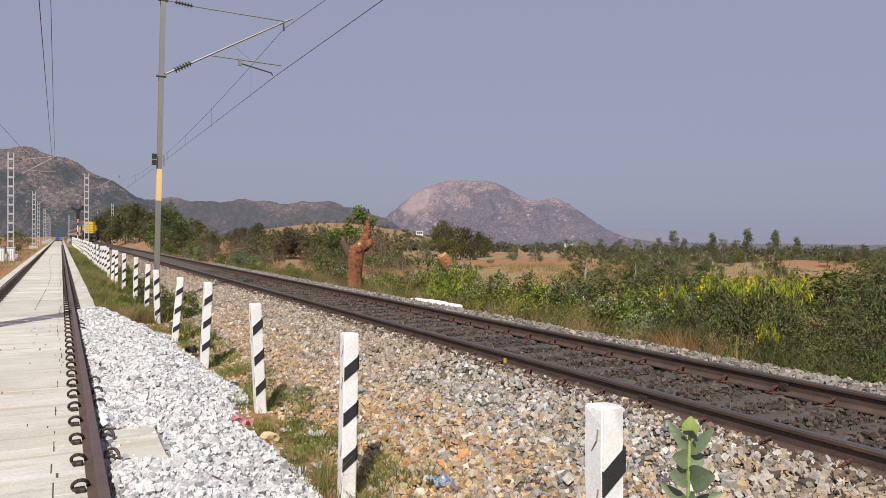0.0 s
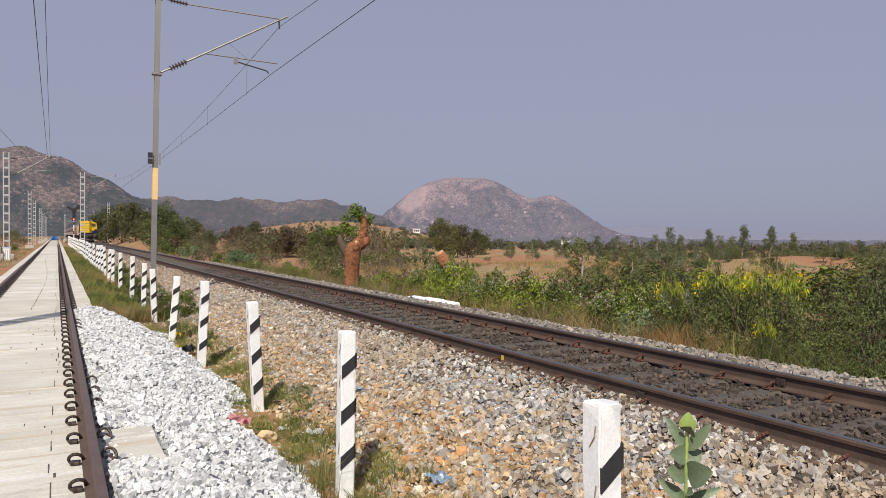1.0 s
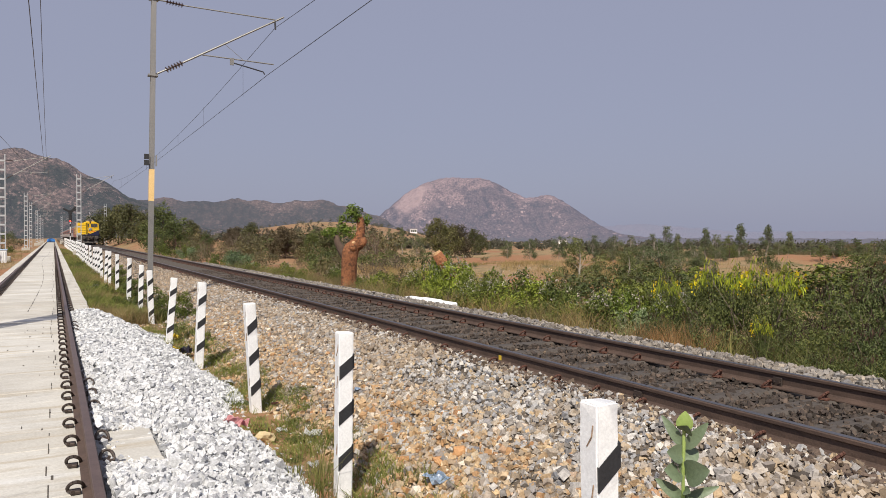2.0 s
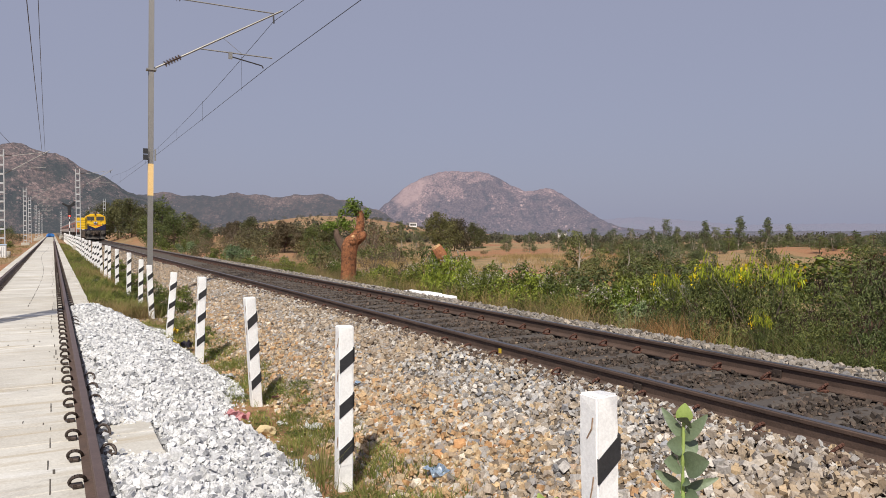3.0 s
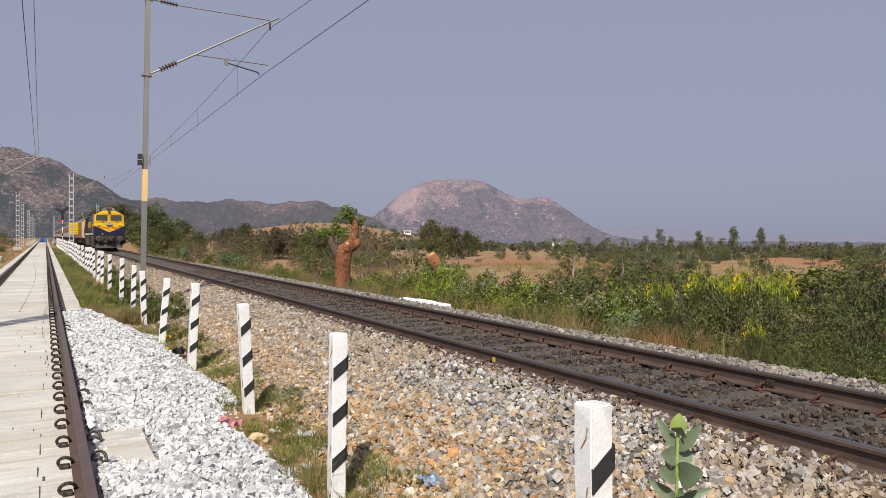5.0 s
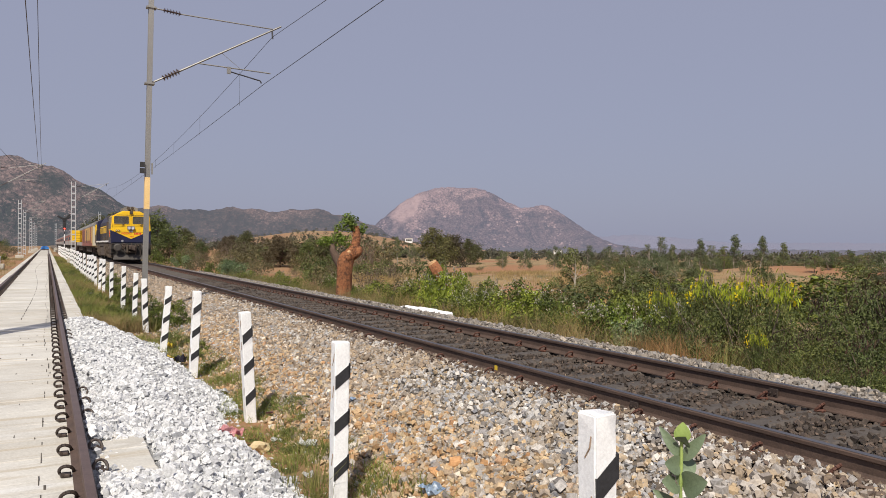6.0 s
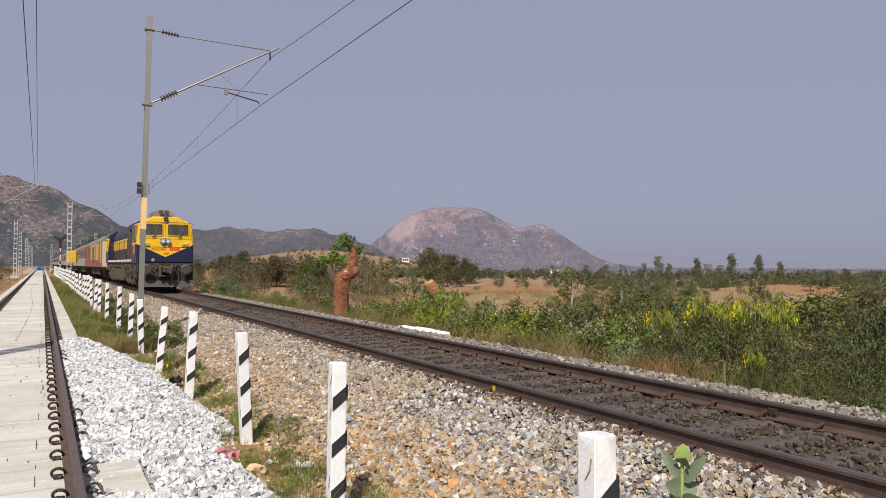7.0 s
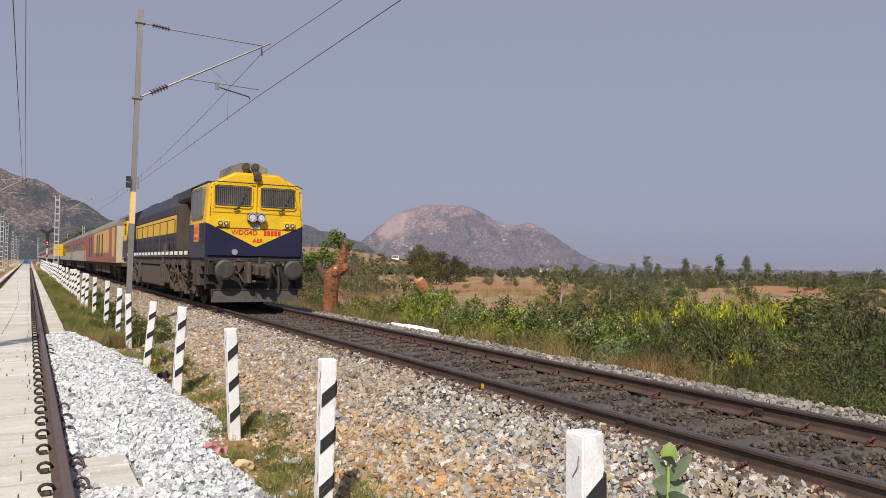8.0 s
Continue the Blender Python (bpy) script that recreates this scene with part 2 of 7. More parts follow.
M_oily = surface("oily_bed", (0.03, 0.026, 0.022), (0.09, 0.075, 0.062), 7, 40, 0.85, bump=0.8, dist=0.03)

M_yellow = surface("loco_yellow", (0.72, 0.43, 0.012), (0.88, 0.55, 0.02), 1.2, 30, 0.38, bump=0.03, dirt=(0.36, 0.22, 0.06), dirt_at=(0.56, 0.82), dirt_scale=2.2)
M_navy = surface("loco_navy", (0.010, 0.012, 0.036), (0.020, 0.022, 0.062), 1.2, 30, 0.35, bump=0.03, dirt=(0.05, 0.042, 0.045), dirt_at=(0.6, 0.9), dirt_scale=0.9)
M_hood = surface("dusty_navy", (0.016, 0.017, 0.036), (0.034, 0.034, 0.058), 0.8, 25, 0.55, bump=0.05, dirt=(0.075, 0.06, 0.052), dirt_at=(0.5, 0.8), dirt_scale=0.7)
M_grime = surface("grimy_iron", (0.032, 0.025, 0.021), (0.10, 0.075, 0.058), 3, 30, 0.85, bump=0.3, dirt=(0.17, 0.125, 0.09), dirt_at=(0.55, 0.8), dirt_scale=2)
M_bogie = surface("dusty_brown_iron", (0.05, 0.038, 0.03), (0.15, 0.11, 0.08), 3, 30, 0.85, bump=0.3, dirt=(0.035, 0.028, 0.024), dirt_at=(0.5, 0.72), dirt_scale=3)
M_buffer = surface("buffer_steel", (0.045, 0.04, 0.036), (0.10, 0.088, 0.078), 4, 40, 0.6, 0.3, 0.15)
M_plate = surface("front_plate", (0.014, 0.013, 0.012), (0.036, 0.032, 0.029), 2, 30, 0.7, 0.1, 0.2, dirt=(0.075, 0.06, 0.048), dirt_at=(0.55, 0.85), dirt_scale=1.5)
M_rustbrown = surface("rust_brown", (0.045, 0.033, 0.027), (0.095, 0.067, 0.053), 3, 30, 0.85, bump=0.2)
M_pane = surface("dark_glass", (0.05, 0.047, 0.04), (0.10, 0.095, 0.083), 1.5, 20, 0.08, bump=0)
M_bar = surface("grille_bar", (0.13, 0.115, 0.09), (0.21, 0.185, 0.145), 5, 40, 0.6, bump=0)
M_chrome = surface("lamp_chrome", (0.7, 0.7, 0.7), (0.85, 0.85, 0.85), 3, 30, 0.15, 0.9, 0)
M_lens = surface("lamp_glass", (0.62, 0.63, 0.64), (0.86, 0.87, 0.88), 14, 60, 0.25, 0.25, 0.3)
M_badge = surface("pale_blue_plate", (0.35, 0.55, 0.62), (0.6, 0.72, 0.75), 12, 40, 0.5, bump=0)
M_red = surface("red_paint", (0.62, 0.03, 0.02), (0.72, 0.05, 0.03), 5, 40, 0.5, bump=0)
M_orange = surface("orange_panel", (0.72, 0.30, 0.03), (0.82, 0.36, 0.05), 5, 40, 0.5, bump=0)
M_roofgrey = surface("roof_grey", (0.17, 0.165, 0.16), (0.28, 0.27, 0.26), 2, 25, 0.75, bump=0.1, dirt=(0.07, 0.06, 0.055), dirt_at=(0.5, 0.75), dirt_scale=1)
M_cream = surface("cream_paint", (0.50, 0.44, 0.33), (0.60, 0.54, 0.42), 1.5, 25, 0.55, bump=0.05, dirt=(0.35, 0.28, 0.2), dirt_at=(0.6, 0.85))
M_coachred = surface("coach_red", (0.25, 0.075, 0.055), (0.34, 0.11, 0.08), 1.2, 25, 0.55, bump=0.05, dirt=(0.26, 0.16, 0.12), dirt_at=(0.5, 0.8))
M_coachgrey = surface("coach_grey", (0.34, 0.32, 0.30), (0.44, 0.41, 0.38), 1.2, 25, 0.55, bump=0.05, dirt=(0.25, 0.18, 0.14), dirt_at=(0.5, 0.8))
M_vanyellow = surface("van_yellow", (0.56, 0.34, 0.09), (0.68, 0.43, 0.13), 1.2, 25, 0.55, bump=0.05, dirt=(0.45, 0.28, 0.14), dirt_at=(0.55, 0.8))

M_leaf_green = leafy("green_leaf", ((0.065, 0.085, 0.018), (0.14, 0.17, 0.034), (0.25, 0.285, 0.055), (0.09, 0.115, 0.025)))
M_leaf_fresh = leafy("fresh_leaf", ((0.13, 0.19, 0.035), (0.21, 0.28, 0.05), (0.28, 0.36, 0.07), (0.16, 0.22, 0.04)), 0.5, 0.35)
M_leaf_bright = leafy("bright_leaf", ((0.10, 0.14, 0.022), (0.21, 0.27, 0.035), (0.34, 0.40, 0.06), (0.14, 0.18, 0.03)))
M_leaf_olive = leafy("olive_leaf", ((0.10, 0.085, 0.042), (0.165, 0.145, 0.07), (0.20, 0.165, 0.085), (0.12, 0.115, 0.055)))
M_leaf_dark = leafy("dark_leaf", ((0.052, 0.07, 0.022), (0.115, 0.142, 0.044), (0.185, 0.205, 0.065), (0.08, 0.102, 0.034)))
M_leaf_dry = leafy("dry_leaf", ((0.105, 0.075, 0.053), (0.180, 0.128, 0.090), (0.240, 0.173, 0.120), (0.135, 0.090, 0.075)), 0.8)
M_leaf_dome = leafy("brown_green_leaf", ((0.075, 0.058, 0.038), (0.12, 0.095, 0.06), (0.155, 0.12, 0.08), (0.09, 0.08, 0.045)), 0.7)
M_leaf_hedge = leafy("hedge_leaf", ((0.07, 0.072, 0.028), (0.115, 0.115, 0.045), (0.16, 0.15, 0.06), (0.09, 0.09, 0.035)))
M_leaf_pale = leafy("pale_olive_leaf", ((0.09, 0.105, 0.04), (0.15, 0.17, 0.065), (0.20, 0.215, 0.085), (0.12, 0.135, 0.05)))
M_leaf_gum = leafy("gum_leaf", ((0.075, 0.098, 0.045), (0.135, 0.165, 0.075), (0.195, 0.210, 0.105), (0.105, 0.120, 0.060)))
M_leaf_silver = leafy("silver_leaf", ((0.10, 0.16, 0.06), (0.17, 0.24, 0.10), (0.24, 0.30, 0.15), (0.32, 0.36, 0.24)))
M_leaf_pod = leafy("pale_pod", ((0.36, 0.44, 0.03), (0.50, 0.58, 0.045), (0.58, 0.62, 0.06), (0.30, 0.38, 0.03)), 0.5, 0.3)
M_petal = leafy("yellow_petal", ((0.80, 0.60, 0.01), (0.88, 0.70, 0.02), (0.85, 0.62, 0.01)), 0.5, 0.25)
M_pod_dark = leafy("dry_pod", ((0.035, 0.022, 0.017), (0.06, 0.035, 0.026), (0.09, 0.05, 0.035)), 0.7, 0.1)
M_seedhead = leafy("pale_seedhead", ((0.45, 0.42, 0.38), (0.60, 0.57, 0.52), (0.42, 0.36, 0.32)), 0.8)
M_straw = leafy("straw_blade", ((0.24, 0.17, 0.075), (0.36, 0.27, 0.13), (0.42, 0.33, 0.17), (0.28, 0.2, 0.1)), 0.8, 0.3)
M_verge = leafy("verge_blade", ((0.13, 0.17, 0.04), (0.20, 0.235, 0.06), (0.30, 0.30, 0.10), (0.15, 0.185, 0.05)), 0.7, 0.3)
M_red_straw = leafy("reddish_straw", ((0.26, 0.15, 0.07), (0.38, 0.24, 0.12), (0.33, 0.18, 0.09), (0.44, 0.33, 0.18)), 0.8, 0.3)
M_grass = leafy("grass_blade", ((0.14, 0.17, 0.045), (0.21, 0.23, 0.07), (0.34, 0.31, 0.12), (0.17, 0.18, 0.06)), 0.7, 0.35)
M_twig = surface("twig", (0.12, 0.09, 0.065), (0.22, 0.175, 0.13), 6, 40, 0.9, bump=0.2)
M_pale_bark = surface("pale_bark", (0.28, 0.24, 0.19), (0.42, 0.37, 0.3), 3, 30, 0.9, bump=0.3, stretch=(1, 1, 0.3))
M_mud_bark = surface("mud_coated_bark", (0.21, 0.075, 0.032), (0.38, 0.16, 0.07), 4, 14, 0.95, bump=0.9, dirt=(0.11, 0.048, 0.025), dirt_at=(0.48, 0.62), dirt_scale=6, dist=0.09)
M_dark_bark = surface("dark_bark", (0.07, 0.045, 0.032), (0.15, 0.10, 0.075), 4, 30, 0.95, bump=0.6, dist=0.03)
M_cut_wood = surface("cut_wood", (0.45, 0.26, 0.12), (0.6, 0.38, 0.2), 6, 40, 0.9, bump=0.2)
M_calotropis = surface("waxy_leaf", (0.115, 0.155, 0.085), (0.17, 0.22, 0.13), 9, 60, 0.5, bump=0.15)
M_calotropis_young = surface("young_waxy_leaf", (0.26, 0.36, 0.09), (0.36, 0.46, 0.14), 9, 60, 0.5, bump=0.1)
# haze of distance mixed into the leaf colour: paler, greyer than near scrub
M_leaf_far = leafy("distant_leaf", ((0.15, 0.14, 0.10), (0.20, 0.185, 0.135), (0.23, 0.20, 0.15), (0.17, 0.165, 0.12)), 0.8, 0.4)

# ---- ground ----
RAIL_L = (-1.50, 0.24)          # rail centres of the new line, rail tops at z = 0
RAIL_R = (4.806, 6.546)         # rail centres of the running line, rail tops at z = 0.195
ZR = 0.195
SECTION = ((-400, -0.8), (-12, -0.8), (-6, -0.65), (-3.0, -0.5), (-2.1, -0.42), (0.8, -0.42), (1.5, -0.55), (2.1, -0.62),
           (2.4, -0.62), (4.2, -0.25), (7.2, -0.25), (8.2, -0.4), (9.4, -0.62), (14, -0.7), (400, -0.7))


def section(x):
    return float(np.interp(x, [p[0] for p in SECTION], [p[1] for p in SECTION]))


def ground_z(x, y):
    d = math.hypot(x, y)
    z = section(x)
    if x > 9.4:
        k = min(1, (x - 9.4) / 8)
        z += k * (0.35 * noise.noise((x * 0.11, y * 0.11, 1)) + 0.12 * noise.noise((x * 0.4, y * 0.4, 5)))
        # a low rise of bare soil
        z += 0.9 * math.exp(-((x - 48) / 16) ** 2 - ((y - 30) / 18) ** 2)
        z += 2.6 * math.exp(-((y - 150) / 55) ** 2) * min(1, (x - 9.4) / 6) * math.exp(-(x / 40) ** 2)
    if x < -4:
        k = min(1, (-4 - x) / 5)
        z += k * 0.3 * noise.noise((x * 0.15, y * 0.15, 3))
        z += k * 3.2 * math.exp(-((y - 150) / 70) ** 2) * min(1, (-4 - x) / 12)
    if d > 150:
        az = math.degrees(math.atan2(x, y))
        k = min(1, (d - 150) / 300)
        z += k * (13 * math.exp(-((az - 20) / 8) ** 2) - 1.5 - 4.5 * math.exp(-((az - 47) / 14) ** 2)) + k * 1.5 * noise.noise((x * 0.01, y * 0.01, 9))
    return z


def spread(lo, hi, fine_lo, fine_hi, step, grow=1.16):
    """Grid lines: even between fine_lo and fine_hi, ever wider outside."""
    a = list(np.arange(fine_lo, fine_hi + 1e-6, step))
    s, c = step, fine_hi
    while c < hi:
        s *= grow
        c += s
        a.append(c)
    s, c, b = step, fine_lo, []
    while c > lo:
        s *= grow
        c -= s
        b.append(c)
    return b[::-1] + a


def ground_material():
    m, nt, n, b = nodes_of("dry_ground")
    big = grain(nt, 0.06, 6.0, 0.65)
    mid = grain(nt, 0.5, 6.0, 0.7)
    fine = grain(nt, 9.0, 5.0, 0.7)
    soil = tint(nt, mid, (0.24, 0.105, 0.045), (0.36, 0.19, 0.095))
    straw = tint(nt, fine, (0.20, 0.13, 0.06), (0.36, 0.26, 0.13))
    green = tint(nt, fine, (0.05, 0.06, 0.02), (0.13, 0.13, 0.05))
    col = mixed(nt, tint(nt, big, (0, 0, 0), (1, 1, 1), 0.42, 0.58), soil, straw)
    col = mixed(nt, tint(nt, mid, (0, 0, 0), (1, 1, 1), 0.52, 0.66), col, green)
    nt.links.new(col, b.inputs["Base Color"])
    b.inputs["Roughness"].default_value = 0.95
    bumped(nt, b, fine, 0.7, 0.05)
    return m


M_soil = ground_material()
gx = spread(-3800, 3800, -14, 60, 1.1)
gy = spread(-900, 4200, -6, 70, 1.3)
gv = [(x, y, ground_z(x, y)) for y in gy for x in gx]
nx = len(gx)
gf = [(j * nx + i, j * nx + i + 1, (j + 1) * nx + i + 1, (j + 1) * nx + i) for j in range(len(gy) - 1) for i in range(nx - 1)]
ground = mesh_from("ground", gv, gf, M_soil, smooth=True)
tagged(ground, "dry reddish soil with straw-coloured grass and scrub", "ground", kind="structure")


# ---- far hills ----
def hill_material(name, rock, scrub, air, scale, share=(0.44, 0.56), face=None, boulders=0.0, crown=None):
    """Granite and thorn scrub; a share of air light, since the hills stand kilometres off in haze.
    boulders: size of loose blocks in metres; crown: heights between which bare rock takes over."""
    m, nt, n, b = nodes_of(name)
    a = grain(nt, scale, 8.0, 0.72)
    c = grain(nt, scale * 4, 8.0, 0.75)
    geo = n.new("ShaderNodeNewGeometry")
    slabs = grain(nt, scale * 0.22, 6.0, 0.62)
    bare_share = tint(nt, a, (0, 0, 0), (1, 1, 1), *share)
    if crown:
        sep = n.new("ShaderNodeSeparateXYZ")
        nt.links.new(geo.outputs["Position"], sep.inputs[0])
        rise = n.new("ShaderNodeMapRange")
        rise.inputs[1].default_value, rise.inputs[2].default_value = crown
        rise.inputs[3].default_value, rise.inputs[4].default_value = -0.16, 0.12
        nt.links.new(sep.outputs[2], rise.inputs[0])
        lift = n.new("ShaderNodeMath")
        nt.links.new(rise.outputs[0], lift.inputs[0])
        nt.links.new(slabs, lift.inputs[1])
        patch = tint(nt, lift.outputs[0], (0, 0, 0), (1, 1, 1), 0.50, 0.60)
        bare_share = mixed(nt, 1.0, mixed(nt, 0.62, bare_share, patch), tint(nt, c, (0.45, 0.45, 0.45), (1.25, 1.25, 1.25), 0.38, 0.6), "MULTIPLY")
    col = mixed(nt, bare_share, scrub, tint(nt, c, tuple(v * 0.55 for v in rock), tuple(min(1, v * 1.15) for v in rock), 0.35, 0.65))
    if not crown:
        col = mixed(nt, tint(nt, c, (0, 0, 0), (1, 1, 1), 0.5, 0.62), col, scrub)
    if face:                            # a bare granite face: centre, radius
        far = n.new("ShaderNodeVectorMath")
        far.operation = "DISTANCE"
        far.inputs[1].default_value = face[0]
        nt.links.new(geo.outputs["Position"], far.inputs[0])
        edge = n.new("ShaderNodeMath")
        edge.operation = "MULTIPLY_ADD"
        edge.inputs[1].default_value = 0.4 / face[1]
        nt.links.new(far.outputs["Value"], edge.inputs[0])
        nt.links.new(slabs, edge.inputs[2])
        bare = mixed(nt, tint(nt, a, (0, 0, 0), (0.4, 0.4, 0.4), 0.5, 0.7), tuple(min(1.0, v * 1.25) for v in rock), scrub)
        col = mixed(nt, tint(nt, edge.outputs[0], (0.85, 0.85, 0.85), (0, 0, 0), 0.80, 0.94), col, bare)
    if boulders:
        for size, keep in ((boulders, 0.72), (boulders * 0.5, 0.66)):
            vo = n.new("ShaderNodeTexVoronoi")
            vo.inputs["Scale"].default_value = 1 / size
            warp = n.new("ShaderNodeTexNoise")
            warp.inputs["Scale"].default_value, warp.inputs["Detail"].default_value = 1.3 / size, 4.0
            nt.links.new(geo.outputs["Position"], warp.inputs["Vector"])
            bend = n.new("ShaderNodeVectorMath")
            bend.operation = "MULTIPLY_ADD"
            bend.inputs[1].default_value = (size * 1.6,) * 3
            nt.links.new(warp.outputs["Color"], bend.inputs[0])
            nt.links.new(geo.outputs["Position"], bend.inputs[2])
            nt.links.new(bend.outputs[0], vo.inputs["Vector"])
            sp = n.new("ShaderNodeSeparateColor")
            nt.links.new(vo.outputs["Color"], sp.inputs[0])
            chosen = tint(nt, sp.outputs[0], (0, 0, 0), (1, 1, 1), keep, keep + 0.02)
            core = tint(nt, vo.outputs["Distance"], (0.8, 0.8, 0.8), (0, 0, 0), 0.22, 0.46)
            field = tint(nt, slabs, (0, 0, 0), (1, 1, 1), 0.47, 0.56)
            mask = mixed(nt, 1.0, mixed(nt, 1.0, chosen, core, "MULTIPLY"), field, "MULTIPLY")
            stone = tint(nt, sp.outputs[1], tuple(v * 0.8 for v in rock), tuple(min(1, v * 1.5 + 0.03) for v in rock), 0.0, 1.0)
            col = mixed(nt, mask, col, stone)
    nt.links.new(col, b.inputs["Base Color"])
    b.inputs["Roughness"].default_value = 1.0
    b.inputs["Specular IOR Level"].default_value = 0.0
    # distance haze put in as an even bluish glow of the surface itself
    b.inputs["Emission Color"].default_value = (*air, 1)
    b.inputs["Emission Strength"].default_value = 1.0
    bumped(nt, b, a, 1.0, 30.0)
    return m


def hill(name, label, az0, az1, dist, depth, crest, material, seed, rough=1.0, steps=260):
    """A hill as a sheet between two bearings: crest(az) gives the skyline's elevation in degrees."""
    verts, rows_ = [], 26
    for k in range(rows_ + 1):
        u = k / rows_
        for i in range(steps + 1):
            az = az0 + (az1 - az0) * i / steps
            d = dist + depth * u
            top = math.tan(radians(max(0.0, crest(az)))) * (dist + depth * 0.75)
            prof = math.sin(min(u / 0.75, 1.0) * math.pi / 2) ** 1.25 if u <= 0.75 else math.cos((u - 0.75) / 0.25 * math.pi / 2)
            x, y = d * math.sin(radians(az)), d * math.cos(radians(az))
            r = noise.fractal((x * 0.004, y * 0.004, seed), 0.9, 2.1, 6) * rough
            d2 = d + r * depth * 0.09
            x, y = d2 * math.sin(radians(az)), d2 * math.cos(radians(az))
            z = -12 + (top + 12) * max(0.0, prof) + r * 0.035 * top * (0.3 + prof) + (1.2 * noise.noise((az * 9, u * 20, seed)) + 2.6 * noise.noise((az * 2.6, u * 6, seed))) * dist / 1500
            verts.append((x, y, z))
    w = steps + 1
    faces = [(j * w + i, j * w + i + 1, (j + 1) * w + i + 1, (j + 1) * w + i) for j in range(rows_) for i in range(steps)]
    ob = mesh_from(name, verts, faces, material, smooth=True)
    return tagged(ob, label, "hill", kind="structure")


def bell(a, c, w, p=2.0):
    return math.exp(-abs((a - c) / w) ** p)


def crest_main(a):
    left = 4.75 * bell(a, 30.2, 6.6 if a < 30.2 else 6.0, 3.0)
    return left + 2.5 * bell(a, 37.6, 2.0 if a < 37.6 else 3.6)


def crest_ridge(a):
    return 2.85 * bell(a, 13, 11.5, 6) + 0.1 * math.sin(a * 1.1) + 0.07 * math.sin(a * 2.7)


def crest_left(a):
    return 5.95 * bell(a, -2.6, 9.0) + 0.12 * math.sin(a * 2.3)


def crest_far(a):
    return 0.8 * bell(a, 44, 5) + 0.25 * bell(a, 58, 9) + 0.25


# third colour of each: the painted haze it glows with
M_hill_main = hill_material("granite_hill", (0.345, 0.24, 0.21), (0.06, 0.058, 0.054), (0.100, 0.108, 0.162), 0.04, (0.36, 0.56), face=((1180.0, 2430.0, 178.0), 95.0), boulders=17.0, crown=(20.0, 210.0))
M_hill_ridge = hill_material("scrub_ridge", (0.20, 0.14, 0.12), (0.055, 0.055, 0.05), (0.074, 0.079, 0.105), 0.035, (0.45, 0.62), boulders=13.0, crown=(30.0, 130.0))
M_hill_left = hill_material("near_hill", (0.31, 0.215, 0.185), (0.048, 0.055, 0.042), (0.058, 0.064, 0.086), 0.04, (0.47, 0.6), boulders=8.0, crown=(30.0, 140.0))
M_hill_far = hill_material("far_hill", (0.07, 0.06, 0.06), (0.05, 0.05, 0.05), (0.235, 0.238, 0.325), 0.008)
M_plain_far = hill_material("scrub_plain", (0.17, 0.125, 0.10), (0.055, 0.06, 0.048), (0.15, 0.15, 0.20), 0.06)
# low haze-coloured strip, added to hide the bare ground at the horizon
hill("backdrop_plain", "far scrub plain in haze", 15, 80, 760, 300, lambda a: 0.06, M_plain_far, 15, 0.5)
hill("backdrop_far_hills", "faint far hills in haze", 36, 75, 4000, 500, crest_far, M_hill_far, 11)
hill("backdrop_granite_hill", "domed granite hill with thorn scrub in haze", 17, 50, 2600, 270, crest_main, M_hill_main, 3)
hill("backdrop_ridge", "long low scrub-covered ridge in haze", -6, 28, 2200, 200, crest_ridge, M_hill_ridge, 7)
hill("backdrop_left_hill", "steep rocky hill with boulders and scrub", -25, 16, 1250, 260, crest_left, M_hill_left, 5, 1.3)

# ---- stones ----
CUBE_F = np.array(((0, 1, 3), (0, 3, 2), (4, 6, 7), (4, 7, 5), (0, 4, 5), (0, 5, 1), (2, 3, 7), (2, 7, 6), (0, 2, 6), (0, 6, 4), (1, 5, 7), (1, 7, 3)))
CUBE_V = np.array(list(itertools.product((-1, 1), repeat=3)), float)
# a six-sided chip with two points: as many corners and faces as the block
CHIP_F = np.array([(i, (i + 1) % 6, 6) for i in range(6)] + [((i + 1) % 6, i, 7) for i in range(6)])
CHIP_V = np.array([(1.25 * math.cos(i * math.pi / 3), 1.25 * math.sin(i * math.pi / 3), 0.35 * (-1) ** i) for i in range(6)] + [(0.2, 0.1, 1.0), (-0.1, -0.2, -1.0)])


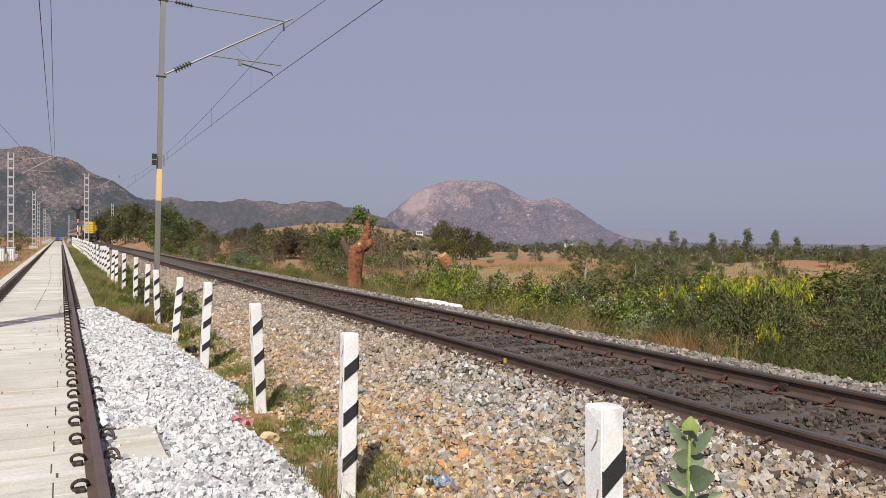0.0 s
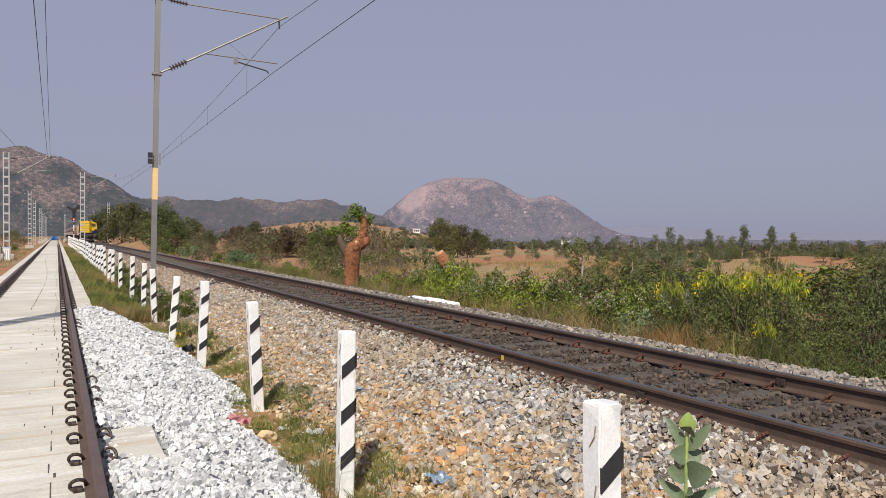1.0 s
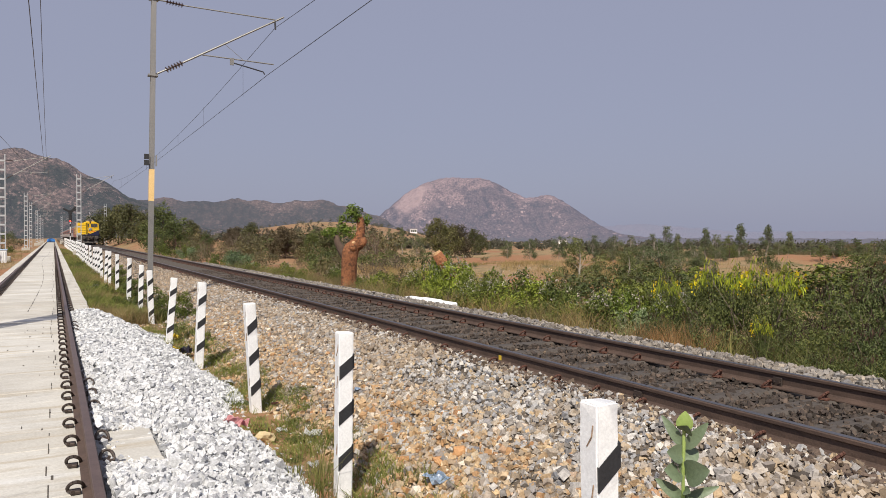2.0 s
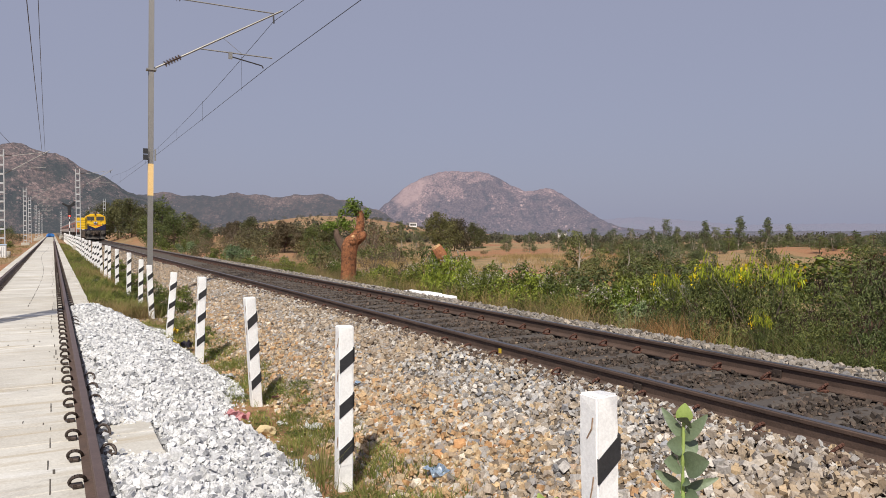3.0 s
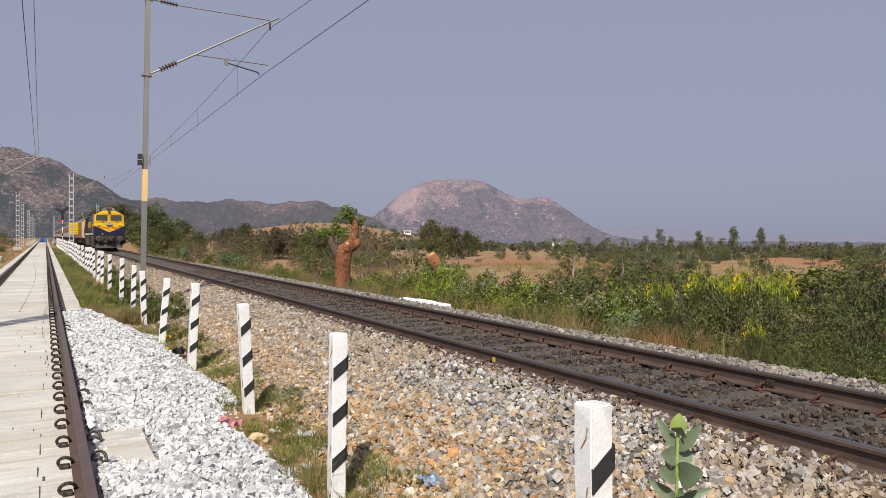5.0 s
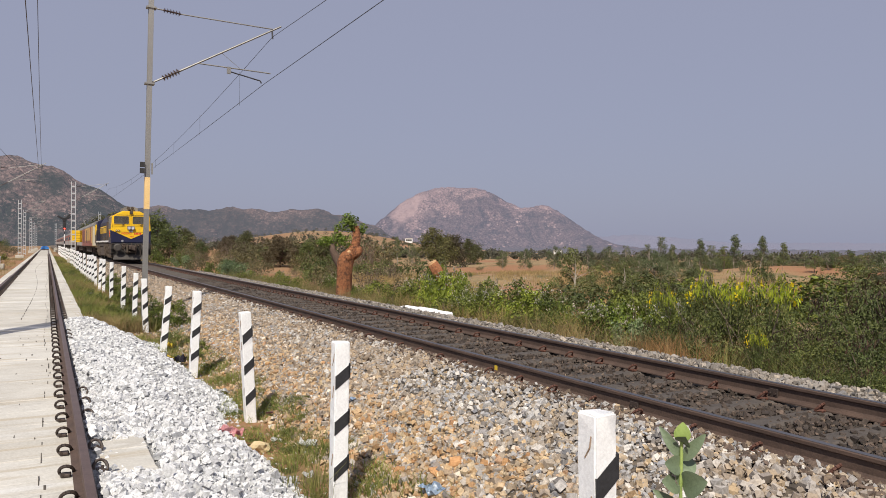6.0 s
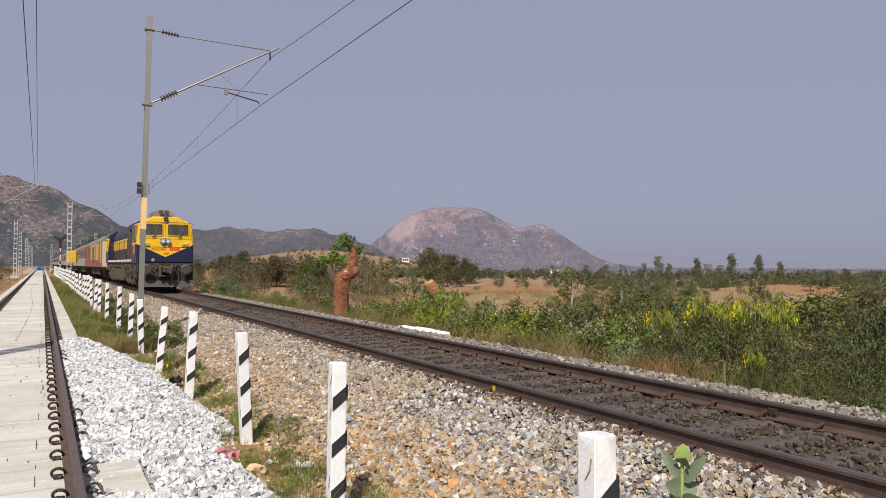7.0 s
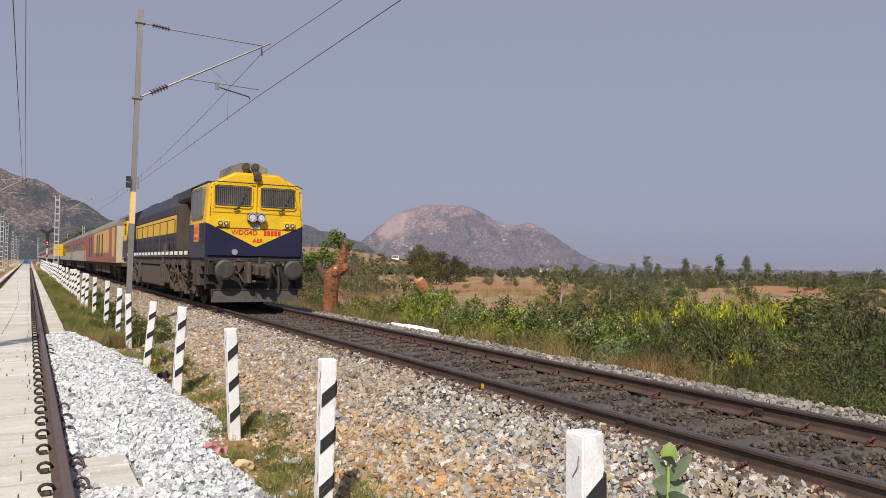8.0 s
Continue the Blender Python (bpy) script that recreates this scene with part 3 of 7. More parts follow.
def stone_cloud(name, xyz, size, material, parent, label="", seed=0):
    """Many crushed stones, each a jagged block of its own, in one mesh."""
    rng = np.random.default_rng(seed)
    n = len(xyz)
    chip = rng.uniform(size=n) < 0.62
    v = np.where(chip[:, None, None], CHIP_V[None], CUBE_V[None]) * rng.uniform(0.5, 1.05, (n, 8, 3)) * rng.uniform(0.55, 1.2, (n, 1, 3))
    q = rng.normal(size=(n, 4))
    q /= np.linalg.norm(q, axis=1, keepdims=True)
    w, x, y, z = q.T
    rot = np.stack([1 - 2 * (y * y + z * z), 2 * (x * y - z * w), 2 * (x * z + y * w), 2 * (x * y + z * w), 1 - 2 * (x * x + z * z),
                    2 * (y * z - x * w), 2 * (x * z - y * w), 2 * (y * z + x * w), 1 - 2 * (x * x + y * y)], 1).reshape(n, 3, 3)
    v = np.einsum("nij,nkj->nki", rot, v) * (size[:, None, None] / 2) + xyz[:, None, :]
    f = (np.where(chip[:, None, None], CHIP_F[None], CUBE_F[None]) + 8 * np.arange(n)[:, None, None]).reshape(-1)
    me = bpy.data.meshes.new(name)
    me.vertices.add(8 * n)
    me.vertices.foreach_set("co", v.reshape(-1))
    me.loops.add(len(f))
    me.loops.foreach_set("vertex_index", f.astype(np.int32))
    me.polygons.add(12 * n)
    me.polygons.foreach_set("loop_start", np.arange(0, 36 * n, 3, dtype=np.int32))
    me.update(calc_edges=True)
    me.shade_flat()
    me.materials.append(material)
    ob = new(name, me)
    ob.parent = parent
    ob["kind"] = "stuff"
    if label:
        ob["label"] = label
    return ob


def lay(seed, n, x0, x1, y0, y1, height, lo, hi, near=1.0, sink=0.3):
    """Places and sizes of stones over a stretch; near > 1 crowds them towards y0."""
    rng = np.random.default_rng(seed)
    x = rng.uniform(x0, x1, n)
    y = y0 + (y1 - y0) * rng.uniform(0, 1, n) ** near
    s = lo + (hi - lo) * rng.uniform(0, 1, n) ** 1.5
    z = np.array([height(a, b) for a, b in zip(x, y)]) + s * (0.5 - sink) * rng.uniform(0.2, 1.0, n) + 0.010 * rng.normal(size=n)
    return np.stack([x, y, z], 1), s


# ---- running line: ballast bed ----
BED = ((2.25, -0.64), (2.9, -0.40), (3.55, -0.12), (4.0, -0.035), (4.3, -0.02), (7.1, -0.02), (8.1, -0.06), (8.7, -0.18), (9.7, -0.68))


def bed_z(x, y=0.0):
    return float(np.interp(x, [p[0] for p in BED], [p[1] for p in BED])) + 0.025 * noise.noise((x * 1.6, y * 1.6, 2))


def bed_mesh(name, xs, ys, height, material):
    v = [(x, y, height(x, y)) for y in ys for x in xs]
    w = len(xs)
    f = [(j * w + i, j * w + i + 1, (j + 1) * w + i + 1, (j + 1) * w + i) for j in range(len(ys) - 1) for i in range(w - 1)]
    return mesh_from(name, v, f, material, smooth=True)


bed = bed_mesh("ballast_bed", list(np.linspace(2.25, 9.7, 30)), spread(-60, 700, -2, 40, 0.5), bed_z, M_bed)
tagged(bed, "sloping bed of grey and tan crushed stone ballast", "ballast", kind="structure")


def mix_ballast():
    sets = (
        ("grey_stones", lay(21, 34000, 2.7, 4.75, 0.5, 26, lambda a, b: bed_z(a, b) + 0.045 * min(1, max(0, (a - 4.1) / 0.2)), 0.026, 0.08, 1.6), M_stone),
        ("tan_stones", lay(22, 25000, 1.75, 3.6, 0.5, 26, lambda a, b: max(bed_z(a, b), section(a)), 0.026, 0.082, 1.5), M_tan_stone),
        ("dark_stones", lay(23, 17000, 4.9, 6.45, 0.0, 34, lambda a, b: bed_z(a, b) + 0.012, 0.03, 0.08, 1.5), M_dark_stone),
        ("brown_stones", lay(24, 900, 4.85, 6.5, 0.5, 20, lambda a, b: bed_z(a, b) + 0.02, 0.03, 0.06, 1.5), M_rust_stone),
        ("rusty_stones", lay(27, 3600, 4.42, 4.74, 0.5, 30, lambda a, b: bed_z(a, b) + 0.06, 0.025, 0.07, 1.5), M_rust_stone),
        ("shoulder_stones", lay(25, 15000, 6.6, 8.95, 1.0, 45, bed_z, 0.035, 0.1, 1.5), M_grey_stone),
        ("orange_stones", lay(29, 3600, 2.3, 3.3, 4.6, 17, lambda a, b: bed_z(a, b) + 0.014, 0.03, 0.085, 1.3), M_orange_stone),
        ("dusty_stones", lay(28, 13000, 2.5, 4.6, 8.0, 34, lambda a, b: bed_z(a, b) + 0.012 + 0.03 * min(1, max(0, (a - 4.1) / 0.2)), 0.035, 0.085, 1.25), M_brown_stone),
        ("far_stones", lay(26, 7000, 2.4, 4.7, 25, 90, bed_z, 0.06, 0.12, 1.5), M_brown_stone),
    )
    for k, (nm, (p, s), mat) in enumerate(sets):
        stone_cloud(nm, p, s, mat, bed, seed=40 + k)


mix_ballast()
oily = bed_mesh("oily_bed", list(np.linspace(4.85, 6.5, 8)), spread(-60, 700, -2, 40, 0.5), lambda a, b: bed_z(a, b) + 0.006, M_oily)
tagged(oily, "dark oily ballast between the rails", "ballast", kind="structure")

# ---- the new line's white ballast heap ----
def heap_edge(y):
    return 1.75 + 0.32 * math.exp(-((y - 12) / 4.5) ** 2) - 0.25 * max(0, y - 15.5) / 3 + 0.07 * math.sin(y * 2.1)


def heap_z(x, y):
    e = heap_edge(y)
    k = (e - x) / (e - 0.3)
    open_ends = 0.10 * math.exp(-((x - 0.55) / 0.28) ** 2 - ((y - 6.35) / 0.75) ** 2)
    end = min(1, max(0, (19.2 - y) / 1.6))
    return -0.60 + (0.47 * min(1, max(0, k) * 1.9) ** 0.8 + 0.05 * math.sin(x * 5 + y)) * end - open_ends * 1.2 + 0.03 * noise.noise((x * 2, y * 2, 4))


heap = bed_mesh("white_ballast_bed", list(np.linspace(0.3, 2.2, 14)), list(np.linspace(-3.5, 19.3, 64)), lambda a, b: heap_z(a, b) - 0.02, M_white_bed)
tagged(heap, "heap of fresh white crushed stone beside the new line", "ballast", kind="structure")


def lay_heap(seed, n, lo, hi):
    rng = np.random.default_rng(seed)
    y = 1.5 + 17.7 * rng.uniform(0, 1, n) ** 1.15
    e = np.array([heap_edge(b) for b in y])
    x = 0.33 + (e + 0.12 - 0.33) * rng.uniform(0, 1, n)
    s = lo + (hi - lo) * rng.uniform(0, 1, n) ** 1.5
    z = np.array([heap_z(a, b) for a, b in zip(x, y)]) + s * 0.25 * rng.uniform(0, 1, n) + 0.011 * rng.normal(size=n)
    keep = ~((x < 0.80) & (abs(y - 6.35) < 0.62) & (rng.uniform(0, 1, n) < 0.93))
    return np.stack([x, y, z], 1)[keep], s[keep]


def strays():
    rng = np.random.default_rng(61)
    y = rng.uniform(2.5, 19.5, 1300)
    x = np.array([heap_edge(b) for b in y]) + 0.05 + 0.4 * rng.uniform(0, 1, 1300) ** 2
    z = np.array([max(section(a), bed_z(a, b) if a > 2.25 else -9) for a, b in zip(x, y)]) + 0.012
    stone_cloud("stray_stones", np.stack([x, y, z], 1), rng.uniform(0.02, 0.07, 1300), M_white_stone, heap, seed=62)


strays()
hp, hs = lay_heap(5, 44000, 0.022, 0.08)
stone_cloud("white_stones", hp, hs, M_white_stone, heap, seed=6)

# ---- rails ----
RAIL = ((-0.075, 0), (0.075, 0), (0.075, 0.012), (0.02, 0.03), (0.011, 0.045), (0.011, 0.125), (0.034, 0.138), (0.036, 0.162),
        (0.028, 0.172), (-0.028, 0.172), (-0.036, 0.162), (-0.034, 0.138), (-0.011, 0.125), (-0.011, 0.045), (-0.02, 0.03), (-0.075, 0.012))


def rail(x, top, y0, y1, label, head):
    thing = empty("rail", pose(x, 0, top - 0.172), label=label, category="rail", group="rails")
    bm = B()
    prism(bm, RAIL, y0, y1)
    part("web", bm, M_rail_rust, thing)
    bm = B()
    prism(bm, ((-0.030, 0.1725), (0.030, 0.1725), (0.026, 0.1745), (-0.026, 0.1745)), y0, y1)
    part("running_surface", bm, head, thing)
    return thing


for x in RAIL_L:
    rail(x, 0.0, -40, 330, "brown rusted rail of the new line on concrete", M_rail_head)
for x in RAIL_R:
    rail(x, ZR, -60, 700, "dark rusted steel rail of the running line", M_rail_worn)


# ---- new line: concrete sleepers laid edge to edge ----
def sleeper_mesh(name, w, length, h, material, bev=0.02):
    bm = B()
    box(bm, -length / 2, length / 2, -w / 2, w / 2, -h, 0, bev)
    me = bpy.data.meshes.new(name)
    bm.to_mesh(me)
    bm.free()
    me.materials.append(material)
    return me


PITCH = 0.635
slab = empty("new_track", label="new ballastless track of pale concrete blocks", category="track bed", kind="structure")
me_block = sleeper_mesh("sleeper", PITCH - 0.004, 2.8, 0.3, M_sleeper, 0.007)
rs = random.Random(4)
for k in range(-32, 170):
    piece("sleeper", me_block, slab, pose(-0.63 + rs.uniform(-0.012, 0.012), 6.35 + PITCH * (k - 0) , -0.185 + rs.uniform(-0.003, 0.003), 0, rs.uniform(-0.1, 0.1), rs.uniform(-0.15, 0.15)))
bm = B()
for k in range(170, 480):
    box(bm, -2.03, 0.77, 6.35 + PITCH * k - 0.31, 6.35 + PITCH * k + 0.31, -0.45, -0.185)
far_blocks = part("far_sleepers", bm, M_concrete, slab)
far_blocks["kind"] = "stuff"


def clip_mesh(name, material):
    """A sprung rail clip: a bent round bar in a cast shoulder."""
    bm = B()
    arc = [(0.05 * math.cos(a), 0.045 * math.sin(a) - 0.01, 0.03 + 0.05 * math.sin(a)) for a in np.linspace(-0.45, 3.4, 10)]
    pipe(bm, [Vector(p) for p in arc], 0.0125, 6)
    rod(bm, arc[0], (0.02, 0.05, 0.02), 0.0125, n=6)
    rod(bm, arc[-1], (-0.085, -0.01, 0.015), 0.0125, n=6)
    box(bm, -0.032, 0.036, -0.03, 0.045, -0.005, 0.02, 0.006)
    me = bpy.data.meshes.new(name)
    bm.to_mesh(me)
    bm.free()
    me.materials.append(material)
    return me


me_clip = clip_mesh("clip", M_clip)
me_rclip = clip_mesh("rail_clip", M_rust_clip)
for k in range(-16, 60):
    y = 6.05 + PITCH * k
    for x, s in ((RAIL_L[1] - 0.115, 180), (RAIL_L[1] + 0.115, 0), (RAIL_L[0] + 0.115, 0), (RAIL_L[0] - 0.115, 180)):
        if s == 0 and x > 0 and y < 18 and heap_z(x + 0.1, y) > -0.16:
            continue
        piece("clip", me_clip, slab, pose(x, y, -0.175, 0, 0, s + rs.uniform(-8, 8)))


def far_clips():
    bm = B()
    for k in range(62, 200):
        y = 6.05 + PITCH * k
        for x in (RAIL_L[1] - 0.115, RAIL_L[0] + 0.115, RAIL_L[1] + 0.115):
            box(bm, x - 0.05, x + 0.05, y - 0.05, y + 0.05, -0.18, -0.12)
    ob = part("far_clips", bm, M_clip, slab)
    ob["kind"] = "stuff"


far_clips()

# ---- running line: old sleepers half buried ----
old_track = empty("running_track", label="old concrete sleepers sunk in oily ballast", category="track bed", kind="structure")
me_old = sleeper_mesh("old_sleeper", 0.24, 2.74, 0.22, M_old_sleeper, 0.03)
for k in range(-5, 120):
    y = 3.57 + 0.62 * k
    piece("sleeper", me_old, old_track, pose(5.676, y, 0.024 + rs.uniform(-0.006, 0.001), 0, 0, rs.uniform(-0.4, 0.4)))
    if k < 70:
        for x, s in ((RAIL_R[0] - 0.115, 180), (RAIL_R[0] + 0.115, 0), (RAIL_R[1] - 0.115, 180), (RAIL_R[1] + 0.115, 0)):
            piece("clip", me_rclip, old_track, pose(x, y, 0.026, 0, 0, s + rs.uniform(-12, 12)))

# ---- boundary posts ----
def boundary_post():
    thing = empty("boundary_post", label="white-painted concrete post with slanting black stripes", category="post", group="boundary posts between the tracks")
    w, h = 0.0625, 1.45
    bm = B()
    box(bm, -w, w, -w, w, -0.25, h)
    bmesh.ops.subdivide_edges(bm, edges=[e for e in bm.edges if abs(e.verts[0].co.z - e.verts[1].co.z) > 0.5], cuts=22, use_grid_fill=True)
    rim = [e for e in bm.edges if len(e.link_faces) == 2 and e.calc_face_angle(0) > 1.0]
    bmesh.ops.bevel(bm, geom=rim, offset=0.009, segments=2, affect="EDGES")
    for q in bm.verts:                       # knocked corners and uneven casting
        c = q.co
        edge = min(abs(c.x), abs(c.y)) / w
        inward = Vector((-c.x, -c.y, 0)) / w
        q.co = c + 0.003 * Vector((noise.noise(c * 9), noise.noise(c * 9 + V(3, 0, 0)), 0)) + inward * 0.016 * max(0.0, noise.noise(c * 17 + V(0, 5, 0)) - 0.12) * edge
        if c.z > h - 0.02:
            q.co.z += 0.012 * noise.noise(c * 24)
    part("shaft", bm, M_paint, thing)
    for z in (h - 0.33, h - 0.70, h - 1.07):
        bm = B()
        x0, x1, y0 = -w + 0.006, w + 0.001, -w - 0.004
        prism(bm, ((x0, z - 0.05), (x1, z + 0.045), (x1, z + 0.155), (x0, z + 0.06)), y0, y0 + 0.02)
        prism(bm, ((y0, z + 0.045), (w - 0.006, z + 0.11), (w - 0.006, z + 0.21), (y0, z + 0.155)), w - 0.012, w + 0.004, "x")
        part("stripe", bm, M_black, thing, "black painted stripe")
    for z, tilt in ((h - 0.14, 0.03), (h - 0.40, 0.012), (h - 0.95, 0.008)):
        bm = B()
        tube(bm, [V(-w - 0.001, -0.036, z + 0.05), V(-w - 0.004, -0.030, z), V(-w - 0.001, -0.024 + tilt, z - 0.05)], 0.0035, 5)
        part("reinforcing_bar", bm, M_bare_bar, thing, "rusty bar bared by flaked concrete")
    return thing


POSTS = [(2.41, 0.835, -0.5), (5.51, 0.78, 0.6), (8.70, 0.76, -3.6), (12.0, 0.815, 2.4), (15.2, 0.73, 4.6), (18.65, 0.73, -2.0), (21.3, 0.77, 1.5), (24.7, 0.87, 1.0), (29.4, 0.88, 0.3), (33.5, 0.92, 0.5)]
rp = random.Random(8)
y = 36.2
while y < 170:
    POSTS.append((y, 0.93 + rp.uniform(-0.06, 0.06) + 0.0015 * (y - 36), rp.uniform(-2.5, 2.5)))
    y += 2.9 + rp.uniform(-0.35, 0.35)
ASIDE = (0.036, -0.02, 0.066, -0.045, -0.08)      # how far the first posts stand off the line
first_post = boundary_post()
for k, (y, top, lean) in enumerate(POSTS):
    m = pose(2.1 + (ASIDE[k] if k < len(ASIDE) else 0.0), y, top - 1.45, rp.uniform(-1, 1), lean, rp.uniform(-4, 4))
    if k == 0:
        first_post.matrix_basis = m
    else:
        copy_thing(first_post, m)

# ---- overhead line ----
def insulator(bm, a, b, n=6, r=0.085):
    a, b = Vector(a), Vector(b)
    rod(bm, a, b, 0.022, n=8)
    d = (b - a).normalized()
    for k in range(n):
        c = a + (b - a) * ((k + 0.5) / n)
        rod(bm, c - d * 0.012, c + d * 0.012, r, r * 0.55, n=12)


def cantilever(parent, base_z, top_z, s=1.0, reach=3.0):
    """Bracket arms from a mast at the origin towards +x * s."""
    def P(x, z):
        return V(s * x, 0, z)
    bm = B()
    insulator(bm, P(0.32, base_z + 0.18), P(0.75, base_z + 0.44))
    part("insulator", bm, M_insul, parent, "brown ribbed insulator")
    bm = B()
    insulator(bm, P(0.3, top_z - 0.01), P(0.75, top_z - 0.04), 6, 0.075)
    part("insulator", bm, M_insul, parent)
    k = reach / 3.0
    bm = B()
    rod(bm, P(0, base_z), P(0.34, base_z + 0.2), 0.025)
    rod(bm, P(0.75, base_z + 0.44), P(3.5 * k, base_z + 2.12), 0.028, 0.026)
    part("bracket_tube", bm, M_galv, parent, "galvanised inclined bracket tube")
    bm = B()
    rod(bm, P(0, top_z), P(0.32, top_z - 0.01), 0.02)
    rod(bm, P(0.75, top_z - 0.04), P(3.25 * k, base_z + 2.0), 0.018)
    part("stay_tube", bm, M_galv, parent)
    bm = B()
    rod(bm, P(1.25 * k, base_z + 0.72), P(3.22 * k, base_z + 0.72), 0.018)
    rod(bm, P(1.85 * k, base_z + 1.1), P(2.35 * k, base_z + 0.74), 0.006)
    box(bm, min(s * 2.0 * k, s * 2.1 * k), max(s * 2.0 * k, s * 2.1 * k), -0.03, 0.03, base_z + 0.55, base_z + 0.74)
    part("register_arm", bm, M_galv, parent)
    bm = B()
    pipe(bm, [P(2.05 * k, base_z + 0.62), P(2.93 * k, base_z + 0.47), P(2.97 * k, base_z + 0.40)], 0.018)
    part("steady_arm", bm, M_wire, parent)
    bm = B()
    rod(bm, P(3.24 * k, base_z + 2.0), P(3.26 * k, base_z + 1.72), 0.025)
    part("messenger_clamp", bm, M_wire, parent)


def i_mast():
    m = empty("overhead_line_mast", pose(2.25, 20.35, 0, 0, 0.9, 0), label="galvanised steel I-section mast with a yellow band and cantilever", category="mast")
    bm = B()
    w, d = 0.062, 0.075
    box(bm, -w, w, -d, -d + 0.013, -0.6, 8.2, 0.002)
    box(bm, -w, w, d - 0.013, d, -0.6, 8.2, 0.002)
    box(bm, -0.006, 0.006, -d + 0.013, d - 0.013, -0.6, 8.2)
    part("column", bm, M_galv, m)
    bm = B()
    box(bm, -w - 0.003, w + 0.003, -d - 0.003, -d + 0.012, 2.5, 3.34)
    box(bm, -w - 0.003, -w + 0.01, -d, d, 2.5, 3.34)
    part("yellow_band", bm, M_band, m, "faded yellow painted band")
    for z in (5.83, 7.85):
        bm = B()
        box(bm, -w - 0.06, w + 0.06, -d - 0.03, d + 0.03, z - 0.03, z + 0.02, 0.004)
        part("clamp", bm, M_galv, m)
    for z in (3.50, 3.66):
        bm = B()
        box(bm, -0.2, -0.08, -d - 0.06, -d - 0.04, z - 0.07, z + 0.07)
        part("plate", bm, M_black, m, "small dark location plate")
    bm = B()
    box(bm, 0.08, 0.12, -d - 0.06, -d - 0.04, 3.42, 3.72)
    part("plate", bm, M_galv, m)
    bm = B()
    box(bm, -0.3, 0.3, -0.3, 0.3, -0.75, -0.42, 0.04)
    part("footing", bm, M_concrete, m)
    cantilever(m, 5.83, 7.85)
    return m


def lattice_mast(label, s, reach, top=7.9, arms=True):
    m = empty("lattice_mast", label=label, category="mast", group="lattice masts along the line")
    bm = B()
    w = 0.19
    for a, b in itertools.product((-1, 1), repeat=2):
        box(bm, a * w - 0.035, a * w + 0.035, b * 0.11 - 0.035, b * 0.11 + 0.035, -0.9, top)
    part("column", bm, M_pale_galv, m)
    z = -0.6
    while z < top:
        bm = B()
        box(bm, -w - 0.036, w + 0.036, -0.15, 0.15, z, z + 0.14)
        part("batten", bm, M_pale_galv, m)
        z += 0.72
    bm = B()
    box(bm, -0.55, 0.55, -0.45, 0.45, -1.3, -0.15, 0.04)
    part("footing", bm, M_concrete, m)
    if arms:
        cantilever(m, top - 2.05, top - 0.45, s, reach)
    return m


i_mast()
near_lattice = lattice_mast("pale galvanised lattice mast with bracket arms", 1, 2.9)
near_lattice.matrix_basis = pose(-3.5, 66, 0.1)
for x, y, z in ((-3.5, 12.6, 0.0), (-3.5, 121, 0.0), (-3.5, 146, -0.4), (-3.5, 200, 0), (-3.5, 243, 0), (-3.5, 306, 0), (2.4, 84.5, 0.2), (2.4, 260, 0.2)):
    copy_thing(near_lattice, pose(x, y, z, 0, 0, 0))
right_lattice = lattice_mast("pale lattice mast beyond the running line", -1, 2.9)
right_lattice.matrix_basis = pose(9.0, 155, 0)
copy_thing(right_lattice, pose(9.0, 219, 0.4))


def wire(name, label, pts, r):
    bm = B()
    tube(bm, [Vector(p) for p in pts], r, 5)
    ob = part(name, bm, M_wire, None)
    return tagged(ob, label, "wire", "overhead wires")


def span(x0, x1, y0, y1, z0, sag, n=14):
    return [(x0 + (x1 - x0) * k / n, y0 + (y1 - y0) * k / n, z0 - sag * 4 * (k / n) * (1 - k / n)) for k in range(n)]


def dropper(x, y, zt, zb):
    bm = B()
    rod(bm, (x, y, zt), (x, y, zb), 0.005, n=4)
    tagged(part("dropper", bm, M_wire), "thin dropper wire between the overhead wires", "wire", "droppers")


SUP = ((-38, 5.6), (20.35, 5.42), (84.5, 5.6), (150, 5.5), (219, 5.6), (330, 5.5))
mess, cont = [], []
for (ya, xa), (yb, xb) in zip(SUP, SUP[1:]):
    mess += span(xa + 0.2, xb + 0.2, ya, yb, 7.55, 0.95)
    cont += span(xa, xb, ya, yb, 6.2, 0.1, 6)
    for k in range(1, 10):
        u = (k - 0.5) / 9 if k < 9 else 0.5
        y = ya + (yb - ya) * u
        if y < 130:
            dropper(xa + (xb - xa) * u + 0.1, y, 7.5 - 0.95 * 4 * u * (1 - u), 6.2 - 0.4 * u * (1 - u))
wire("messenger_wire", "dark catenary wire over the running line", mess, 0.0075)
wire("contact_wire", "dark contact wire over the running line", cont, 0.0085)
SUPL = ((-45, -0.37), (12.6, -0.37), (66, -0.5), (121, -0.3), (200, -0.5), (306, -0.4))
mess, cont = [], []
for (ya, xa), (yb, xb) in zip(SUPL, SUPL[1:]):
    mess += span(xa + 0.17, xb + 0.1, ya, yb, 7.2, 0.9)
    cont += span(xa, xb, ya, yb, 5.95, 0.08, 6)
wire("messenger_wire", "dark catenary wire over the new line", mess, 0.0075)
wire("contact_wire", "dark contact wire over the new line", cont, 0.0085)
wire("overlap_wire", "thin wire drawn off to a mast", span(-3.2, -0.3, 12.6, 75, 6.1, 0.1, 6), 0.009)


